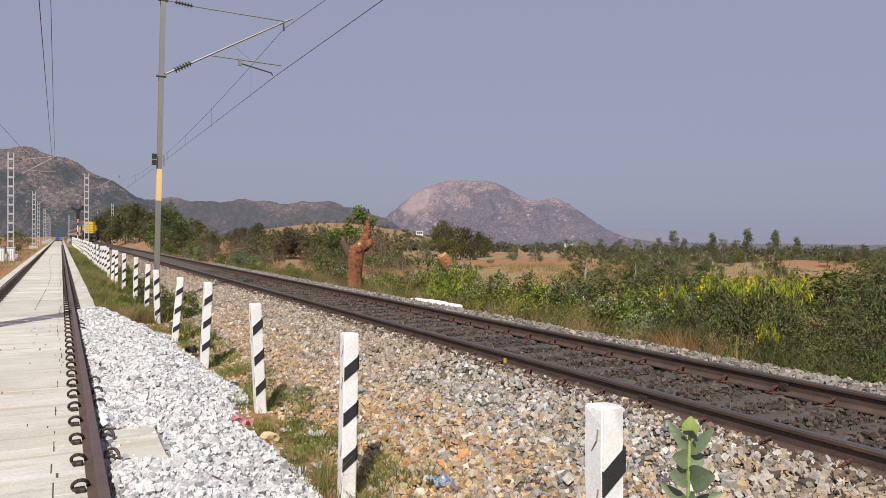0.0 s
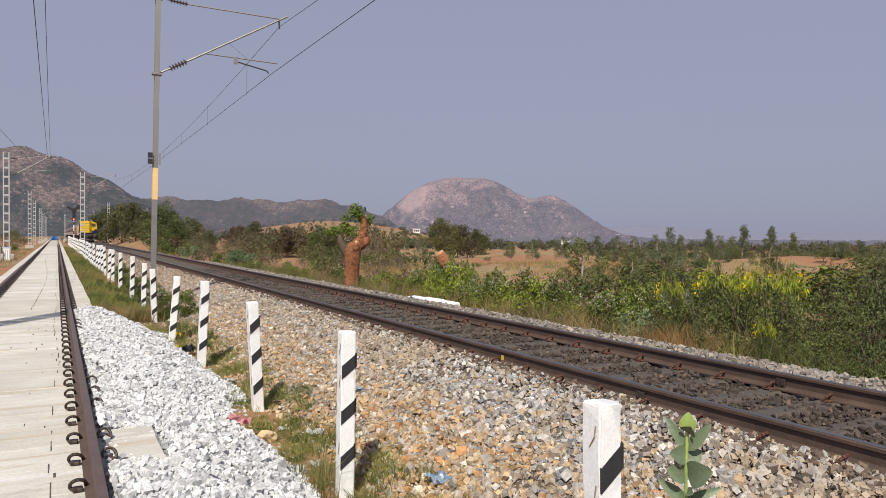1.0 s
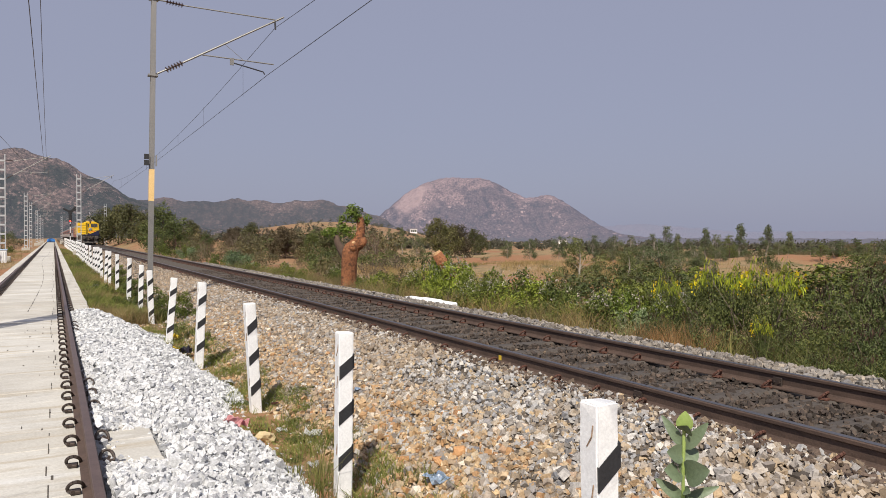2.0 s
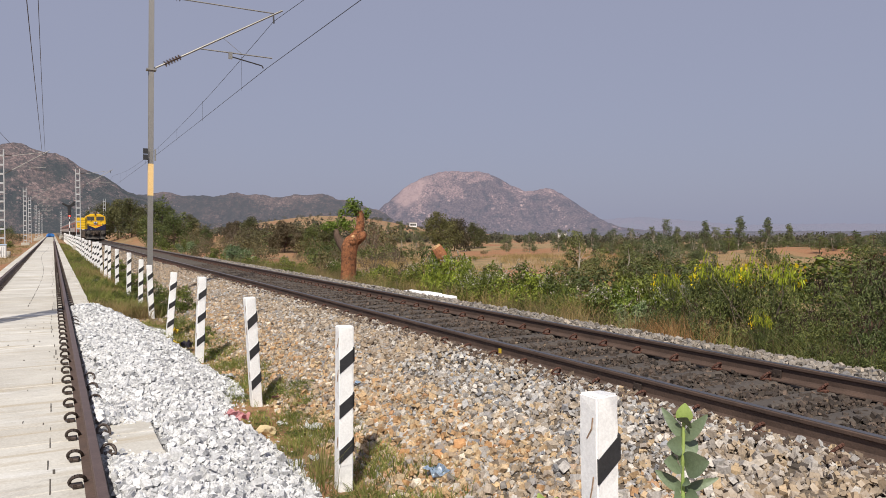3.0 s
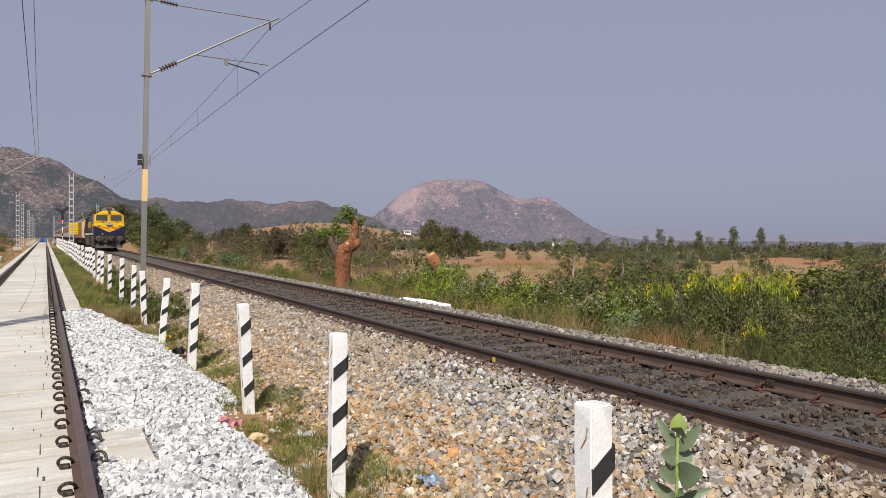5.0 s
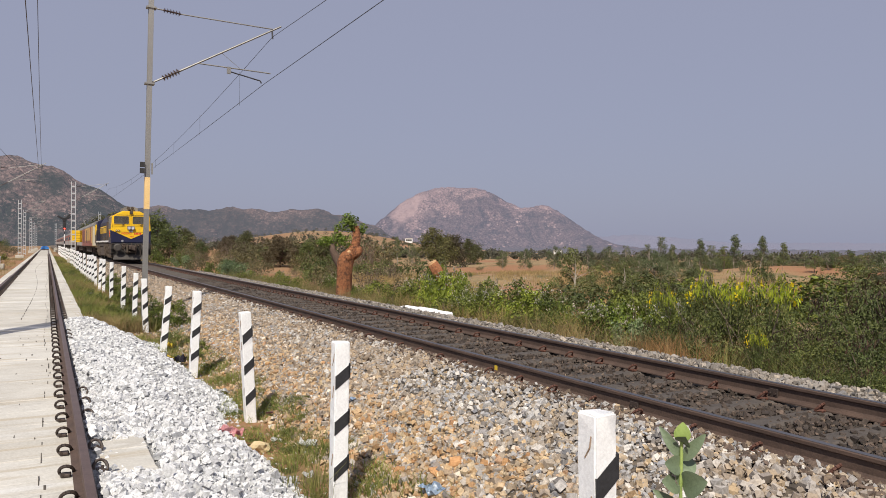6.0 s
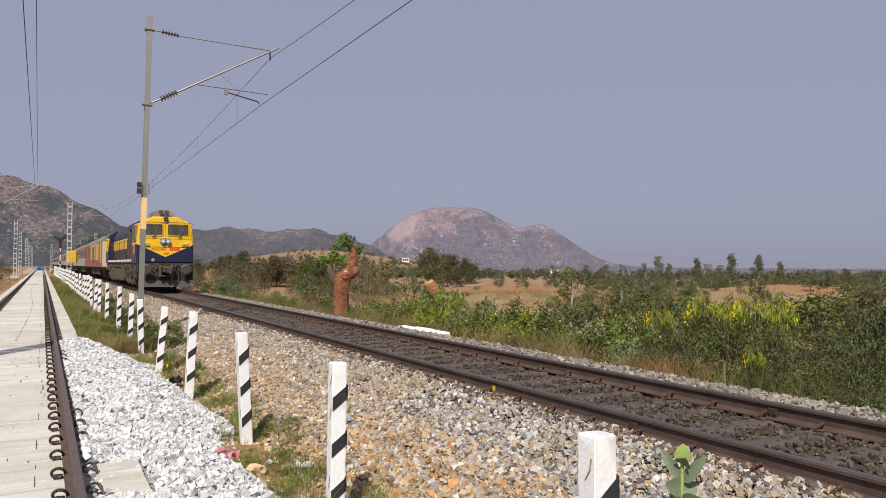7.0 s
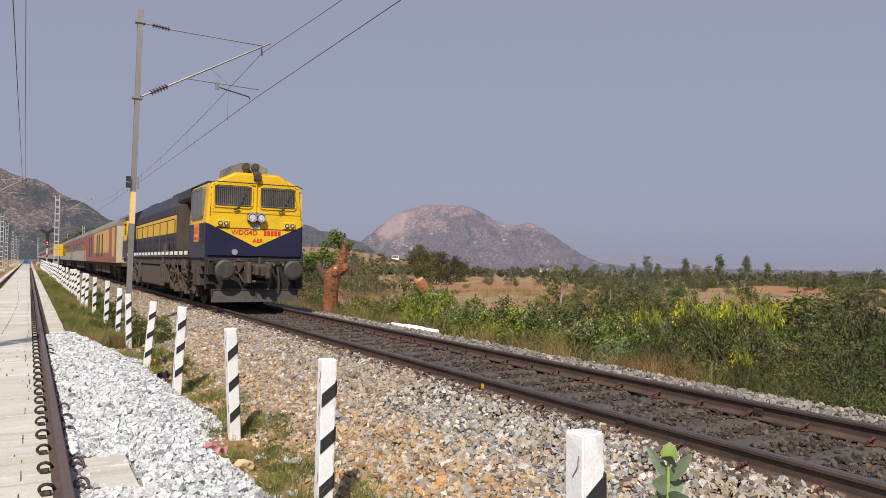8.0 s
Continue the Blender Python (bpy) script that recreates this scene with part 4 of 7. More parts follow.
# ---- signal and board ----
def signal():
    s = empty("railway_signal", pose(2.6, 139, 0, 0, 0, 2), label="colour-light signal showing red, with a crossed route indicator", category="signal")
    bm = B()
    rod(bm, (0, 0, -0.7), (0, 0, 4.3), 0.075, n=12)
    part("post", bm, M_paint, s, "white signal post")
    bm = B()
    box(bm, -0.09, 0.09, -0.09, 0.09, 1.6, 2.1)
    box(bm, -0.09, 0.09, -0.09, 0.09, 3.2, 3.7)
    part("post_band", bm, M_black, s)
    bm = B()
    box(bm, -0.26, 0.26, -0.1, 0.15, 3.9, 5.3, 0.08)
    head = part("signal_head", bm, M_black, s)
    for z, mat in ((4.15, glow("red_light", (1.0, 0.05, 0.03), 6.0)), (4.6, M_black), (5.05, M_black)):
        bm = B()
        rod(bm, (0, -0.13, z), (0, -0.09, z), 0.12, n=16)
        part("lamp", bm, mat, head)
    bm = B()
    for a in (-62, 42, 62):
        mm = Matrix.Translation((0, 0, 5.75)) @ Matrix.Rotation(radians(a), 4, "Y")
        box(bm, -0.17, 0.17, -0.12, 0.1, 0.0, 1.25, 0.08, m=mm)
    box(bm, -0.3, 0.3, -0.12, 0.1, 5.3, 6.1, 0.1)
    part("route_indicator", bm, M_black, s)
    return s


signal()


def caution_board():
    s = empty("caution_board", pose(2.75, 86, 0), label="yellow square board with black writing on a post", category="sign")
    bm = B()
    rod(bm, (0, 0.03, -0.9), (0, 0.03, 3.0), 0.045, n=8)
    part("post", bm, M_grime, s)
    bm = B()
    box(bm, -0.56, 0.56, -0.03, 0.0, 1.75, 3.0, 0.01)
    board = part("board", bm, M_yellow, s)
    bm = B()
    for z, w in ((2.72, 0.38), (2.45, 0.42), (2.18, 0.36), (1.95, 0.3)):
        box(bm, -w, w, -0.036, -0.029, z - 0.035, z + 0.035)
    part("writing", bm, surface("faded_ink", (0.42, 0.26, 0.02), (0.5, 0.32, 0.02), 4, 30, 0.6, bump=0), board)
    return s


caution_board()

# ---- locomotive: x across, y back from the cab front, z above the rail ----

def lettering(name, text, size, m, material, parent, depth=0.004):
    cu = bpy.data.curves.new(name, "FONT")
    cu.body, cu.size, cu.extrude, cu.align_x, cu.align_y, cu.offset = text, size, depth, "CENTER", "CENTER", size * 0.006
    tmp = bpy.data.objects.new(name + "_tmp", cu)
    scene.collection.objects.link(tmp)
    bpy.context.view_layer.update()
    me = bpy.data.meshes.new_from_object(tmp.evaluated_get(bpy.context.evaluated_depsgraph_get()))
    bpy.data.objects.remove(tmp)
    me.materials.clear()
    me.materials.append(material)
    ob = new(name, me)
    ob.parent, ob.matrix_basis = parent, m
    return ob


def rounded(x0, x1, z0, z1, r, n=4):
    pts = []
    for cx, cz, a0 in ((x1 - r, z0 + r, -90), (x1 - r, z1 - r, 0), (x0 + r, z1 - r, 90), (x0 + r, z0 + r, 180)):
        pts += [(cx + r * math.cos(radians(a0 + 90 * k / n)), cz + r * math.sin(radians(a0 + 90 * k / n))) for k in range(n + 1)]
    return pts


def ring(bm, outer, inner, y0, y1, axis="y"):
    """A frame between two outlines of equal count."""
    n = len(outer)

    def at(p, c):
        return (p[0], c, p[1]) if axis == "y" else (c, p[0], p[1])
    q = [[bm.verts.new(at(p, c)) for p in o] for c in (y0, y1) for o in (outer, inner)]
    for k in range(n):
        j = (k + 1) % n
        bm.faces.new((q[0][k], q[0][j], q[1][j], q[1][k]))
        bm.faces.new((q[2][k], q[3][k], q[3][j], q[2][j]))
        bm.faces.new((q[0][k], q[2][k], q[2][j], q[0][j]))
        bm.faces.new((q[1][k], q[1][j], q[3][j], q[3][k]))
    bmesh.ops.recalc_face_normals(bm, faces=bm.faces)


CAB = ((-1.42, 1.45), (1.42, 1.45), (1.42, 2.45), (1.32, 3.58), (0.62, 3.93), (-0.62, 3.93), (-1.32, 3.58), (-1.42, 2.45))


def cab_shell(y0, y1):
    bm = B()
    prism(bm, CAB, y0, y1)
    front = [e for e in bm.edges if all(abs(v.co.y - y0) < 1e-5 for v in e.verts)]
    bmesh.ops.bevel(bm, geom=front, offset=0.07, segments=3, affect="EDGES")
    return bm


def cut(bm, co, no):
    g = bm.verts[:] + bm.edges[:] + bm.faces[:]
    r = bmesh.ops.bisect_plane(bm, geom=g, plane_co=co, plane_no=no, clear_outer=True)
    edges = [e for e in r["geom_cut"] if isinstance(e, bmesh.types.BMEdge)]
    bmesh.ops.holes_fill(bm, edges=edges, sides=0)


def build_cab(parent, front_details):
    k = 0.47
    bm = cab_shell(0, 2.45)
    cut(bm, (0, 0, 1.78), (k, 0, -1))
    cut(bm, (0, 0, 1.78), (-k, 0, -1))
    cab = part("cab", bm, M_yellow, parent, "bright yellow cab front")
    halves = B()
    for s in (1, -1):
        bm = cab_shell(0, 2.45)
        cut(bm, (0, 0, 0), (-s, 0, 0))
        cut(bm, (0, 0, 1.78), (-k * s, 0, 1))
        me = bpy.data.meshes.new("half")
        bm.to_mesh(me)
        bm.free()
        halves.from_mesh(me)
        bpy.data.meshes.remove(me)
    part("apron", halves, M_navy, cab, "navy blue lower cab with a pointed edge")
    # windscreens with guard bars
    for x0, x1 in ((-1.21, -0.16), (0.10, 1.15)):
        bm = B()
        prism(bm, rounded(x0, x1, 2.93, 3.53, 0.1), -0.012, 0.02)
        pane = part("windscreen", bm, M_pane, cab, "dark windscreen behind guard bars")
        bm = B()
        ring(bm, rounded(x0 - 0.04, x1 + 0.04, 2.89, 3.57, 0.12), rounded(x0, x1, 2.93, 3.53, 0.1), -0.035, 0.01)
        part("frame", bm, M_yellow, pane)
        n = 19
        for i in range(n):
            x = x0 + 0.03 + (x1 - x0 - 0.06) * i / (n - 1)
            bm = B()
            rod(bm, (x, -0.045, 2.945), (x, -0.045, 3.515), 0.006, n=5)
            part("guard_bar", bm, M_bar, pane)
        for z in (2.97, 3.50):
            bm = B()
            rod(bm, (x0, -0.05, z), (x1, -0.05, z), 0.008, n=5)
            part("cross_bar", bm, M_bar, pane)
        bm = B()
        c = (x0 + x1) / 2 + 0.12
        rod(bm, (c, -0.07, 2.86), (c + 0.22, -0.06, 3.35), 0.011, n=5)
        rod(bm, (c - 0.1, -0.06, 2.83), (c + 0.04, -0.08, 2.92), 0.03, n=6)
        part("wiper", bm, M_grime, pane)
    # side windows
    for s in (-1, 1):
        bm = B()
        xs = s * 1.385
        prism(bm, rounded(0.55, 2.0, 2.66, 3.42, 0.06), xs - 0.05, xs + 0.05, "x")
        part("side_window", bm, M_pane, cab)
        bm = B()
        ring(bm, rounded(0.48, 2.07, 2.59, 3.49, 0.08), rounded(0.55, 2.0, 2.66, 3.42, 0.06), xs - 0.06, xs + 0.06, "x")
        box(bm, xs - 0.06, xs + 0.06, 1.22, 1.28, 2.66, 3.42)
        part("side_window_frame", bm, M_bar, cab)
        bm = B()
        box(bm, s * 1.415, s * 1.43, 1.0, 1.65, 1.92, 2.44)
        part("number_panel", bm, M_orange, cab, "orange panel with red writing")
        bm = B()
        for i in range(3):
            box(bm, s * 1.428, s * 1.436, 1.1 + 0.17 * i, 1.2 + 0.17 * i, 2.16, 2.36)
        box(bm, s * 1.428, s * 1.436, 1.08, 1.57, 1.98, 2.06)
        part("panel_writing", bm, M_red, cab)
        bm = B()
        for i in range(9):
            box(bm, s * 1.415, s * 1.44, 0.3, 0.75, 1.86 + 0.065 * i, 1.895 + 0.065 * i)
        part("louvre", bm, M_hood, cab)
    bm = B()
    pipe(bm, [V(-1.36, -0.03, 3.56), V(-1.2, -0.05, 3.62), V(1.2, -0.05, 3.62), V(1.36, -0.03, 3.56)], 0.016)
    part("rain_gutter", bm, M_rustbrown, cab)
    bm = B()
    rod(bm, (-0.03, -0.05, 2.84), (-0.03, -0.05, 3.6), 0.012)
    for s in (-1, 1):
        rod(bm, (s * 1.34, -0.04, 2.7), (s * 1.33, -0.04, 3.4), 0.012)
        rod(bm, (s * 0.2 - 0.03, -0.07, 2.84), (s * 1.3, -0.07, 2.84), 0.008)
    part("handrail", bm, M_yellow, cab)
    # headlamps
    bm = B()
    box(bm, -0.27, 0.23, -0.09, 0.02, 2.50, 2.77, 0.03)
    lamp = part("headlamp_box", bm, M_grime, cab)
    for x in (-0.145, 0.105):
        bm = B()
        ring(bm, [(x + 0.14 * math.cos(k * math.pi / 12), 2.635 + 0.14 * math.sin(k * math.pi / 12)) for k in range(24)], [(x + 0.108 * math.cos(k * math.pi / 12), 2.635 + 0.108 * math.sin(k * math.pi / 12)) for k in range(24)], -0.165, -0.08)
        lp = part("headlamp", bm, M_chrome, lamp)
        bm = B()
        rod(bm, (x, -0.150, 2.635), (x, -0.11, 2.635), 0.07, 0.108, n=24)
        part("lens", bm, M_lens, lamp)
    bm = B()
    box(bm, -0.16, 0.12, -0.05, 0.02, 2.36, 2.46, 0.02)
    part("marker_light", bm, M_coachgrey, lamp)
    for x in (-0.96, 0.98):
        bm = B()
        box(bm, x - 0.18, x + 0.18, -0.05, 0.03, 2.33, 2.53, 0.015)
        mk = part("marker_box", bm, M_yellow, cab)
        for dx in (-0.08, 0.08):
            bm = B()
            rod(bm, (x + dx, -0.075, 2.43), (x + dx, -0.04, 2.43), 0.065, n=14)
            part("marker_lamp", bm, M_grime, mk)
            bm = B()
            rod(bm, (x + dx, -0.082, 2.43), (x + dx, -0.074, 2.43), 0.035, n=12)
            part("lens", bm, M_lens, mk)
    if front_details:
        lettering("class_letters", "WDG4D", 0.20, pose(-0.345, -0.008, 2.195, 90, 0, 0), M_red, cab)
        lettering("depot_letters", "ABR", 0.16, pose(0.05, -0.008, 1.965, 90, 0, 0), M_red, cab)
        bm = B()
        for i in range(5):
            box(bm, 0.22 + 0.105 * i, 0.30 + 0.105 * i, -0.010, 0.004, 2.125, 2.265)
        part("running_mark", bm, M_red, cab)
        bm = B()
        box(bm, -1.22, 1.18, -0.012, 0.01, 2.30, 2.318)
        part("foot_ledge", bm, M_grime, cab)
        bm = B()
        rod(bm, (-0.62, -0.06, 1.62), (-0.62, 0.02, 1.62), 0.085, n=16)
        part("warning_lamp", bm, M_chrome, cab)
    bm = B()
    box(bm, -0.15, 0.11, -0.03, 0.01, 2.30, 2.44, 0.008)
    part("badge_plate", bm, M_badge, cab, "pale blue plate under the headlamps")
    # roof top
    bm = B()
    box(bm, -0.11, 0.11, -0.06, 0.35, 3.70, 3.96, 0.03)
    rod(bm, (0, -0.12, 3.81), (0, -0.05, 3.81), 0.10, n=14)
    part("roof_lamp", bm, M_grime, cab)
    bm = B()
    prism(bm, ((-0.58, 3.9), (0.58, 3.9), (0.56, 4.2), (0.25, 4.33), (-0.25, 4.33), (-0.56, 4.2)), 0.9, 2.3)
    part("air_conditioner", bm, M_roofgrey, cab)
    bm = B()
    for x in (-0.14, 0.14):
        rod(bm, (x, 0.72, 4.2), (x, 1.0, 4.2), 0.12, 0.08, n=14)
        rod(bm, (x, 0.70, 4.2), (x, 0.73, 4.2), 0.075, n=12)
    box(bm, -0.05, 0.05, 0.85, 0.95, 3.93, 4.1)
    part("horn", bm, M_grime, cab)
    return cab


def bogie(parent, y0, wheels, r, length, hx, material, group_axles):
    bm = B()
    for s in (-1, 1):
        x0, x1 = sorted((s * (hx - 0.12), s * hx))
        box(bm, x0, x1, y0 - length / 2, y0 + length / 2, 0.62, 0.86, 0.03)
        for y in wheels:
            box(bm, x0 - 0.06, x1 + 0.06, y - 0.24, y + 0.24, 0.32, 0.64, 0.03)
            box(bm, x0 - 0.09, x1 + 0.09, y - 0.17, y + 0.17, 0.40, 0.56, 0.02)
            rod(bm, (s * hx, y - 0.45, 0.55), (s * hx, y - 0.45, 0.95), 0.10, n=10)
            rod(bm, (s * hx, y + 0.45, 0.55), (s * hx, y + 0.45, 0.95), 0.10, n=10)
            box(bm, x0 - 0.03, x1 + 0.03, y - 0.55, y - 0.36, 0.25, 0.62, 0.02)
            box(bm, x0 - 0.02, x1 + 0.02, y + 0.36, y + 0.5, 0.3, 0.62, 0.02)
        rod(bm, (s * (hx + 0.03), y0 - length * 0.3, 0.98), (s * (hx + 0.03), y0 - length * 0.1, 0.98), 0.12, n=10)
        rod(bm, (s * (hx + 0.03), y0 + length * 0.12, 0.98), (s * (hx + 0.03), y0 + length * 0.34, 0.98), 0.12, n=10)
        pipe(bm, [V(s * (hx + 0.06), y0 - length / 2, 0.9), V(s * (hx + 0.06), y0 - length * 0.2, 0.72), V(s * (hx + 0.06), y0 + length * 0.2, 0.9), V(s * (hx + 0.06), y0 + length / 2, 0.74)], 0.025)
    box(bm, -hx, hx, y0 - length / 2, y0 - length / 2 + 0.2, 0.6, 0.85)
    box(bm, -hx, hx, y0 + length / 2 - 0.2, y0 + length / 2, 0.6, 0.85)
    bg = part("bogie", bm, material, parent)
    for y in wheels:
        bm = B()
        for s in (-1, 1):
            rod(bm, (s * 0.80, 0, 0), (s * 0.93, 0, 0), r, n=24)
            rod(bm, (s * 0.775, 0, 0), (s * 0.80, 0, 0), r + 0.028, n=24)
            for a in range(4):
                box(bm, s * 0.925 - 0.02, s * 0.925 + 0.02, -0.05, 0.05, 0.15, r * 0.8, m=Matrix.Rotation(a * math.pi / 2, 4, "X"))
        rod(bm, (-0.85, 0, 0), (0.85, 0, 0), 0.09, n=10)
        ws = part("wheelset", bm, M_plate, parent)
        ws.location = (0, y, r)
        group_axles.append((ws, y, r))
    return bg


AXLES = []
loco = empty("locomotive", label="yellow and navy blue diesel locomotive, dusty, with twin headlamps", category="locomotive")
build_cab(loco, True)
bm = B()
prism(bm, ((-1.05, 1.68), (1.05, 1.68), (1.05, 3.35), (0.75, 3.88), (-0.75, 3.88), (-1.05, 3.35)), 4.6, 18.4)
box(bm, -1.0, 1.0, 2.44, 4.6, 1.68, 3.5)
hood = part("hood", bm, M_hood, loco, "dusty navy engine hood")
for y in np.arange(5.0, 18.0, 0.78):
    for s in (-1, 1):
        bm = B()
        x0, x1 = sorted((s * 1.045, s * 1.066))
        box(bm, x0, x1, y + 0.02, y + 0.74, 1.8, 2.34, 0.008)
        part("access_door", bm, M_hood, hood)
        bm = B()
        box(bm, x0, x1, y + 0.02, y + 0.74, 3.05, 3.33, 0.008)
        part("access_door", bm, M_hood, hood)
        bm = B()
        box(bm, x0, x1 + 0.002 * s, y, y + 0.76, 2.36, 3.02, 0.008)
        part("yellow_panel", bm, M_yellow, hood, "yellow stripe panel")
for s in (-1, 1):
    bm = B()
    prism(bm, ((s * 1.0, 3.1), (s * 1.36, 3.36), (s * 1.36, 3.62), (s * 0.85, 3.9), (s * 0.7, 3.9)), 2.6, 4.9)
    part("radiator_flare", bm, M_hood, hood, "dark overhanging blower housing")
for k, (y0, y1, zt) in enumerate(((6.8, 8.6, 4.0), (9.4, 10.6, 4.05), (11.6, 14.0, 3.98), (14.8, 17.5, 4.02))):
    bm = B()
    box(bm, -0.6, 0.6, y0, y1, 3.86, zt, 0.04)
    part("roof_hatch", bm, M_grime, hood)
for s in (-1, 1):
    bm = B()
    box(bm, s * 1.22 - 0.2, s * 1.22 + 0.2, 3.7, 4.7, 1.68, 3.2, 0.02)
    part("equipment_locker", bm, M_rustbrown, loco, "rust-brown locker beside the cab door")
    bm = B()
    box(bm, s * 1.03 - 0.03, s * 1.03 + 0.03, 2.6, 3.5, 1.7, 3.4, 0.01)
    part("cab_door", bm, M_yellow, loco)
bm = B()
box(bm, -1.41, 1.41, 2.46, 18.24, 1.46, 1.68)
box(bm, -1.36, 1.36, 0.15, 20.5, 1.2, 1.445)
part("walkway", bm, M_grime, loco)
for y in np.arange(2.6, 18.0, 0.9):
    for s in (-1, 1):
        bm = B()
        box(bm, s * 1.42 - 0.006, s * 1.42 + 0.006, y, y + 0.55, 1.54, 1.66)
        part("edge_mark", bm, M_paint, loco, "white edge marking")
for y in np.arange(5.2, 18.2, 1.62):
    for s in (-1, 1):
        bm = B()
        tube(bm, [V(s * 1.38, y, 1.68), V(s * 1.38, y + 0.001, 2.70), V(s * 1.38, y + 0.08, 2.78), V(s * 1.38, y + 1.62, 2.78)], 0.017, 6)
        part("handrail", bm, M_grime, loco)
bm = B()
box(bm, -1.32, 1.32, 8.0, 13.7, 0.34, 1.18, 0.06)
part("fuel_tank", bm, M_bogie, loco)
for y0, y1 in ((8.9, 11.6), (11.8, 14.6)):
    for s in (-1, 1):
        bm = B()
        rod(bm, (s * 1.15, y0, 1.36), (s * 1.15, y1, 1.36), 0.2, n=16)
        part("air_reservoir", bm, M_bogie, loco)
bm = B()
for s in (-1, 1):
    rod(bm, (s * 1.3, 7.4, 1.35), (s * 1.3, 7.4, 1.95), 0.13, n=12)
    box(bm, s * 1.32 - 0.06, s * 1.32 + 0.06, 0.9, 2.2, 0.95, 1.5, 0.02)
    for k in range(4):
        box(bm, s * 1.34 - 0.09, s * 1.34 + 0.09, 2.3, 2.8, 0.45 + 0.28 * k, 0.49 + 0.28 * k)
        box(bm, s * 1.34 - 0.09, s * 1.34 + 0.09, 18.0, 18.5, 0.45 + 0.28 * k, 0.49 + 0.28 * k)
part("steps", bm, M_grime, loco)
bogie(loco, 4.35, (2.45, 4.35, 6.25), 0.546, 5.2, 1.22, M_bogie, AXLES)
bogie(loco, 16.6, (14.7, 16.6, 18.5), 0.546, 5.2, 1.22, M_bogie, AXLES)
# front end
bm = B()
box(bm, -1.42, 1.42, -0.02, 0.12, 0.55, 1.45, 0.02)
plate = part("buffer_beam", bm, M_plate, loco, "grimy steel buffer beam")
bm = B()
prism(bm, ((-0.22, 0.2), (-0.10, 0.2), (0.02, 0.55), (-0.10, 0.56)), -1.28, 1.22, "x")
box(bm, -1.28, 1.22, -0.20, -0.10, 0.20, 0.25)
box(bm, -1.28, 1.22, -0.13, -0.05, 0.53, 0.57)
for x in (-1.28, -0.03, 1.2):
    box(bm, x, x + 0.03, -0.19, -0.05, 0.2, 0.56)
part("rail_guard", bm, M_buffer, plate)
for x in (-0.978, 0.978):
    bm = B()
    rod(bm, (x, -0.02, 1.12), (x, -0.42, 1.12), 0.12, n=16)
    rod(bm, (x, -0.42, 1.12), (x, -0.50, 1.12), 0.27, 0.285, n=28)
    rod(bm, (x, -0.50, 1.12), (x, -0.53, 1.12), 0.285, 0.22, n=28)
    part("buffer", bm, M_buffer, plate, "round steel buffer")
bm = B()
box(bm, -0.22, 0.18, -0.35, 0, 0.95, 1.3, 0.04)
box(bm, -0.12, 0.22, -0.62, -0.3, 0.9, 1.28, 0.06)
box(bm, 0.12, 0.26, -0.75, -0.45, 0.85, 1.22, 0.05)
box(bm, -0.18, -0.06, -0.72, -0.45, 0.95, 1.25, 0.04)
rod(bm, (0, -0.4, 1.25), (0.02, -0.4, 1.48), 0.04)
part("coupler", bm, M_rustbrown, plate, "rusty centre coupler")
bm = B()
box(bm, -0.66, -0.40, -0.10, -0.04, 1.0, 1.42, 0.02, m=Matrix.Translation((-0.53, 0, 1.2)) @ Matrix.Rotation(radians(32), 4, "Y") @ Matrix.Translation((0.53, 0, -1.2)))
part("lever_plate", bm, M_rustbrown, plate)
for a, b, c in (((-0.35, 1.2), (-0.25, 0.72), (-0.05, 0.72)), ((0.35, 1.25), (0.5, 0.8), (0.2, 0.75)), ((0.62, 1.2), (0.66, 0.7), (0.64, 0.3)), ((-0.5, 1.0), (-0.38, 0.65), (-0.1, 0.62))):
    bm = B()
    pts = []
    for i in range(9):
        u = i / 8
        p = Vector(a) * (1 - u) ** 2 + Vector(b) * 2 * u * (1 - u) + Vector(c) * u * u
        pts.append(V(p.x, -0.12 - 0.1 * math.sin(u * 3), p.y))
    pipe(bm, pts, 0.026)
    part("brake_hose", bm, M_grime, plate)
bm = B()
pipe(bm, [V(-1.35, -0.1, 1.38), V(-0.3, -0.12, 1.38), V(-0.2, -0.2, 1.3)], 0.014)
pipe(bm, [V(1.35, -0.1, 1.38), V(0.3, -0.12, 1.38), V(0.25, -0.2, 1.3)], 0.014)
pipe(bm, [V(-1.35, -0.08, 1.38), V(-1.36, -0.08, 0.9)], 0.016)
part("uncoupling_rod", bm, M_grime, plate)
for x in (-1.30, 1.27):
    bm = B()
    prism(bm, ((x - 0.1, 0.62), (x + 0.1, 0.62), (x + 0.1, 0.95), (x + 0.06, 1.44), (x - 0.06, 1.44), (x - 0.1, 0.95)), -0.07, -0.03)
    for z in (0.72, 0.98):
        box(bm, x - 0.12, x + 0.12, -0.22, -0.04, z, z + 0.03)
    part("end_step", bm, M_plate, plate, "steel corner step")
for x in (-0.62, 0.5, 0.78):
    bm = B()
    rod(bm, (x, -0.12, 1.30), (x, -0.02, 1.30), 0.045, n=10)
    rod(bm, (x, -0.20, 1.22), (x, -0.10, 1.30), 0.03, n=8)
    box(bm, x - 0.07, x + 0.02, -0.13, -0.09, 1.33, 1.36)
    part("hose_cock", bm, M_bogie, plate)
bm = B()
for k in range(6):
    rod(bm, (0.27 + 0.03 * (k % 2), -0.5 + 0.02 * k, 1.1 - 0.09 * k), (0.3 - 0.03 * (k % 2), -0.48 + 0.02 * k, 1.0 - 0.09 * k), 0.03, n=6)
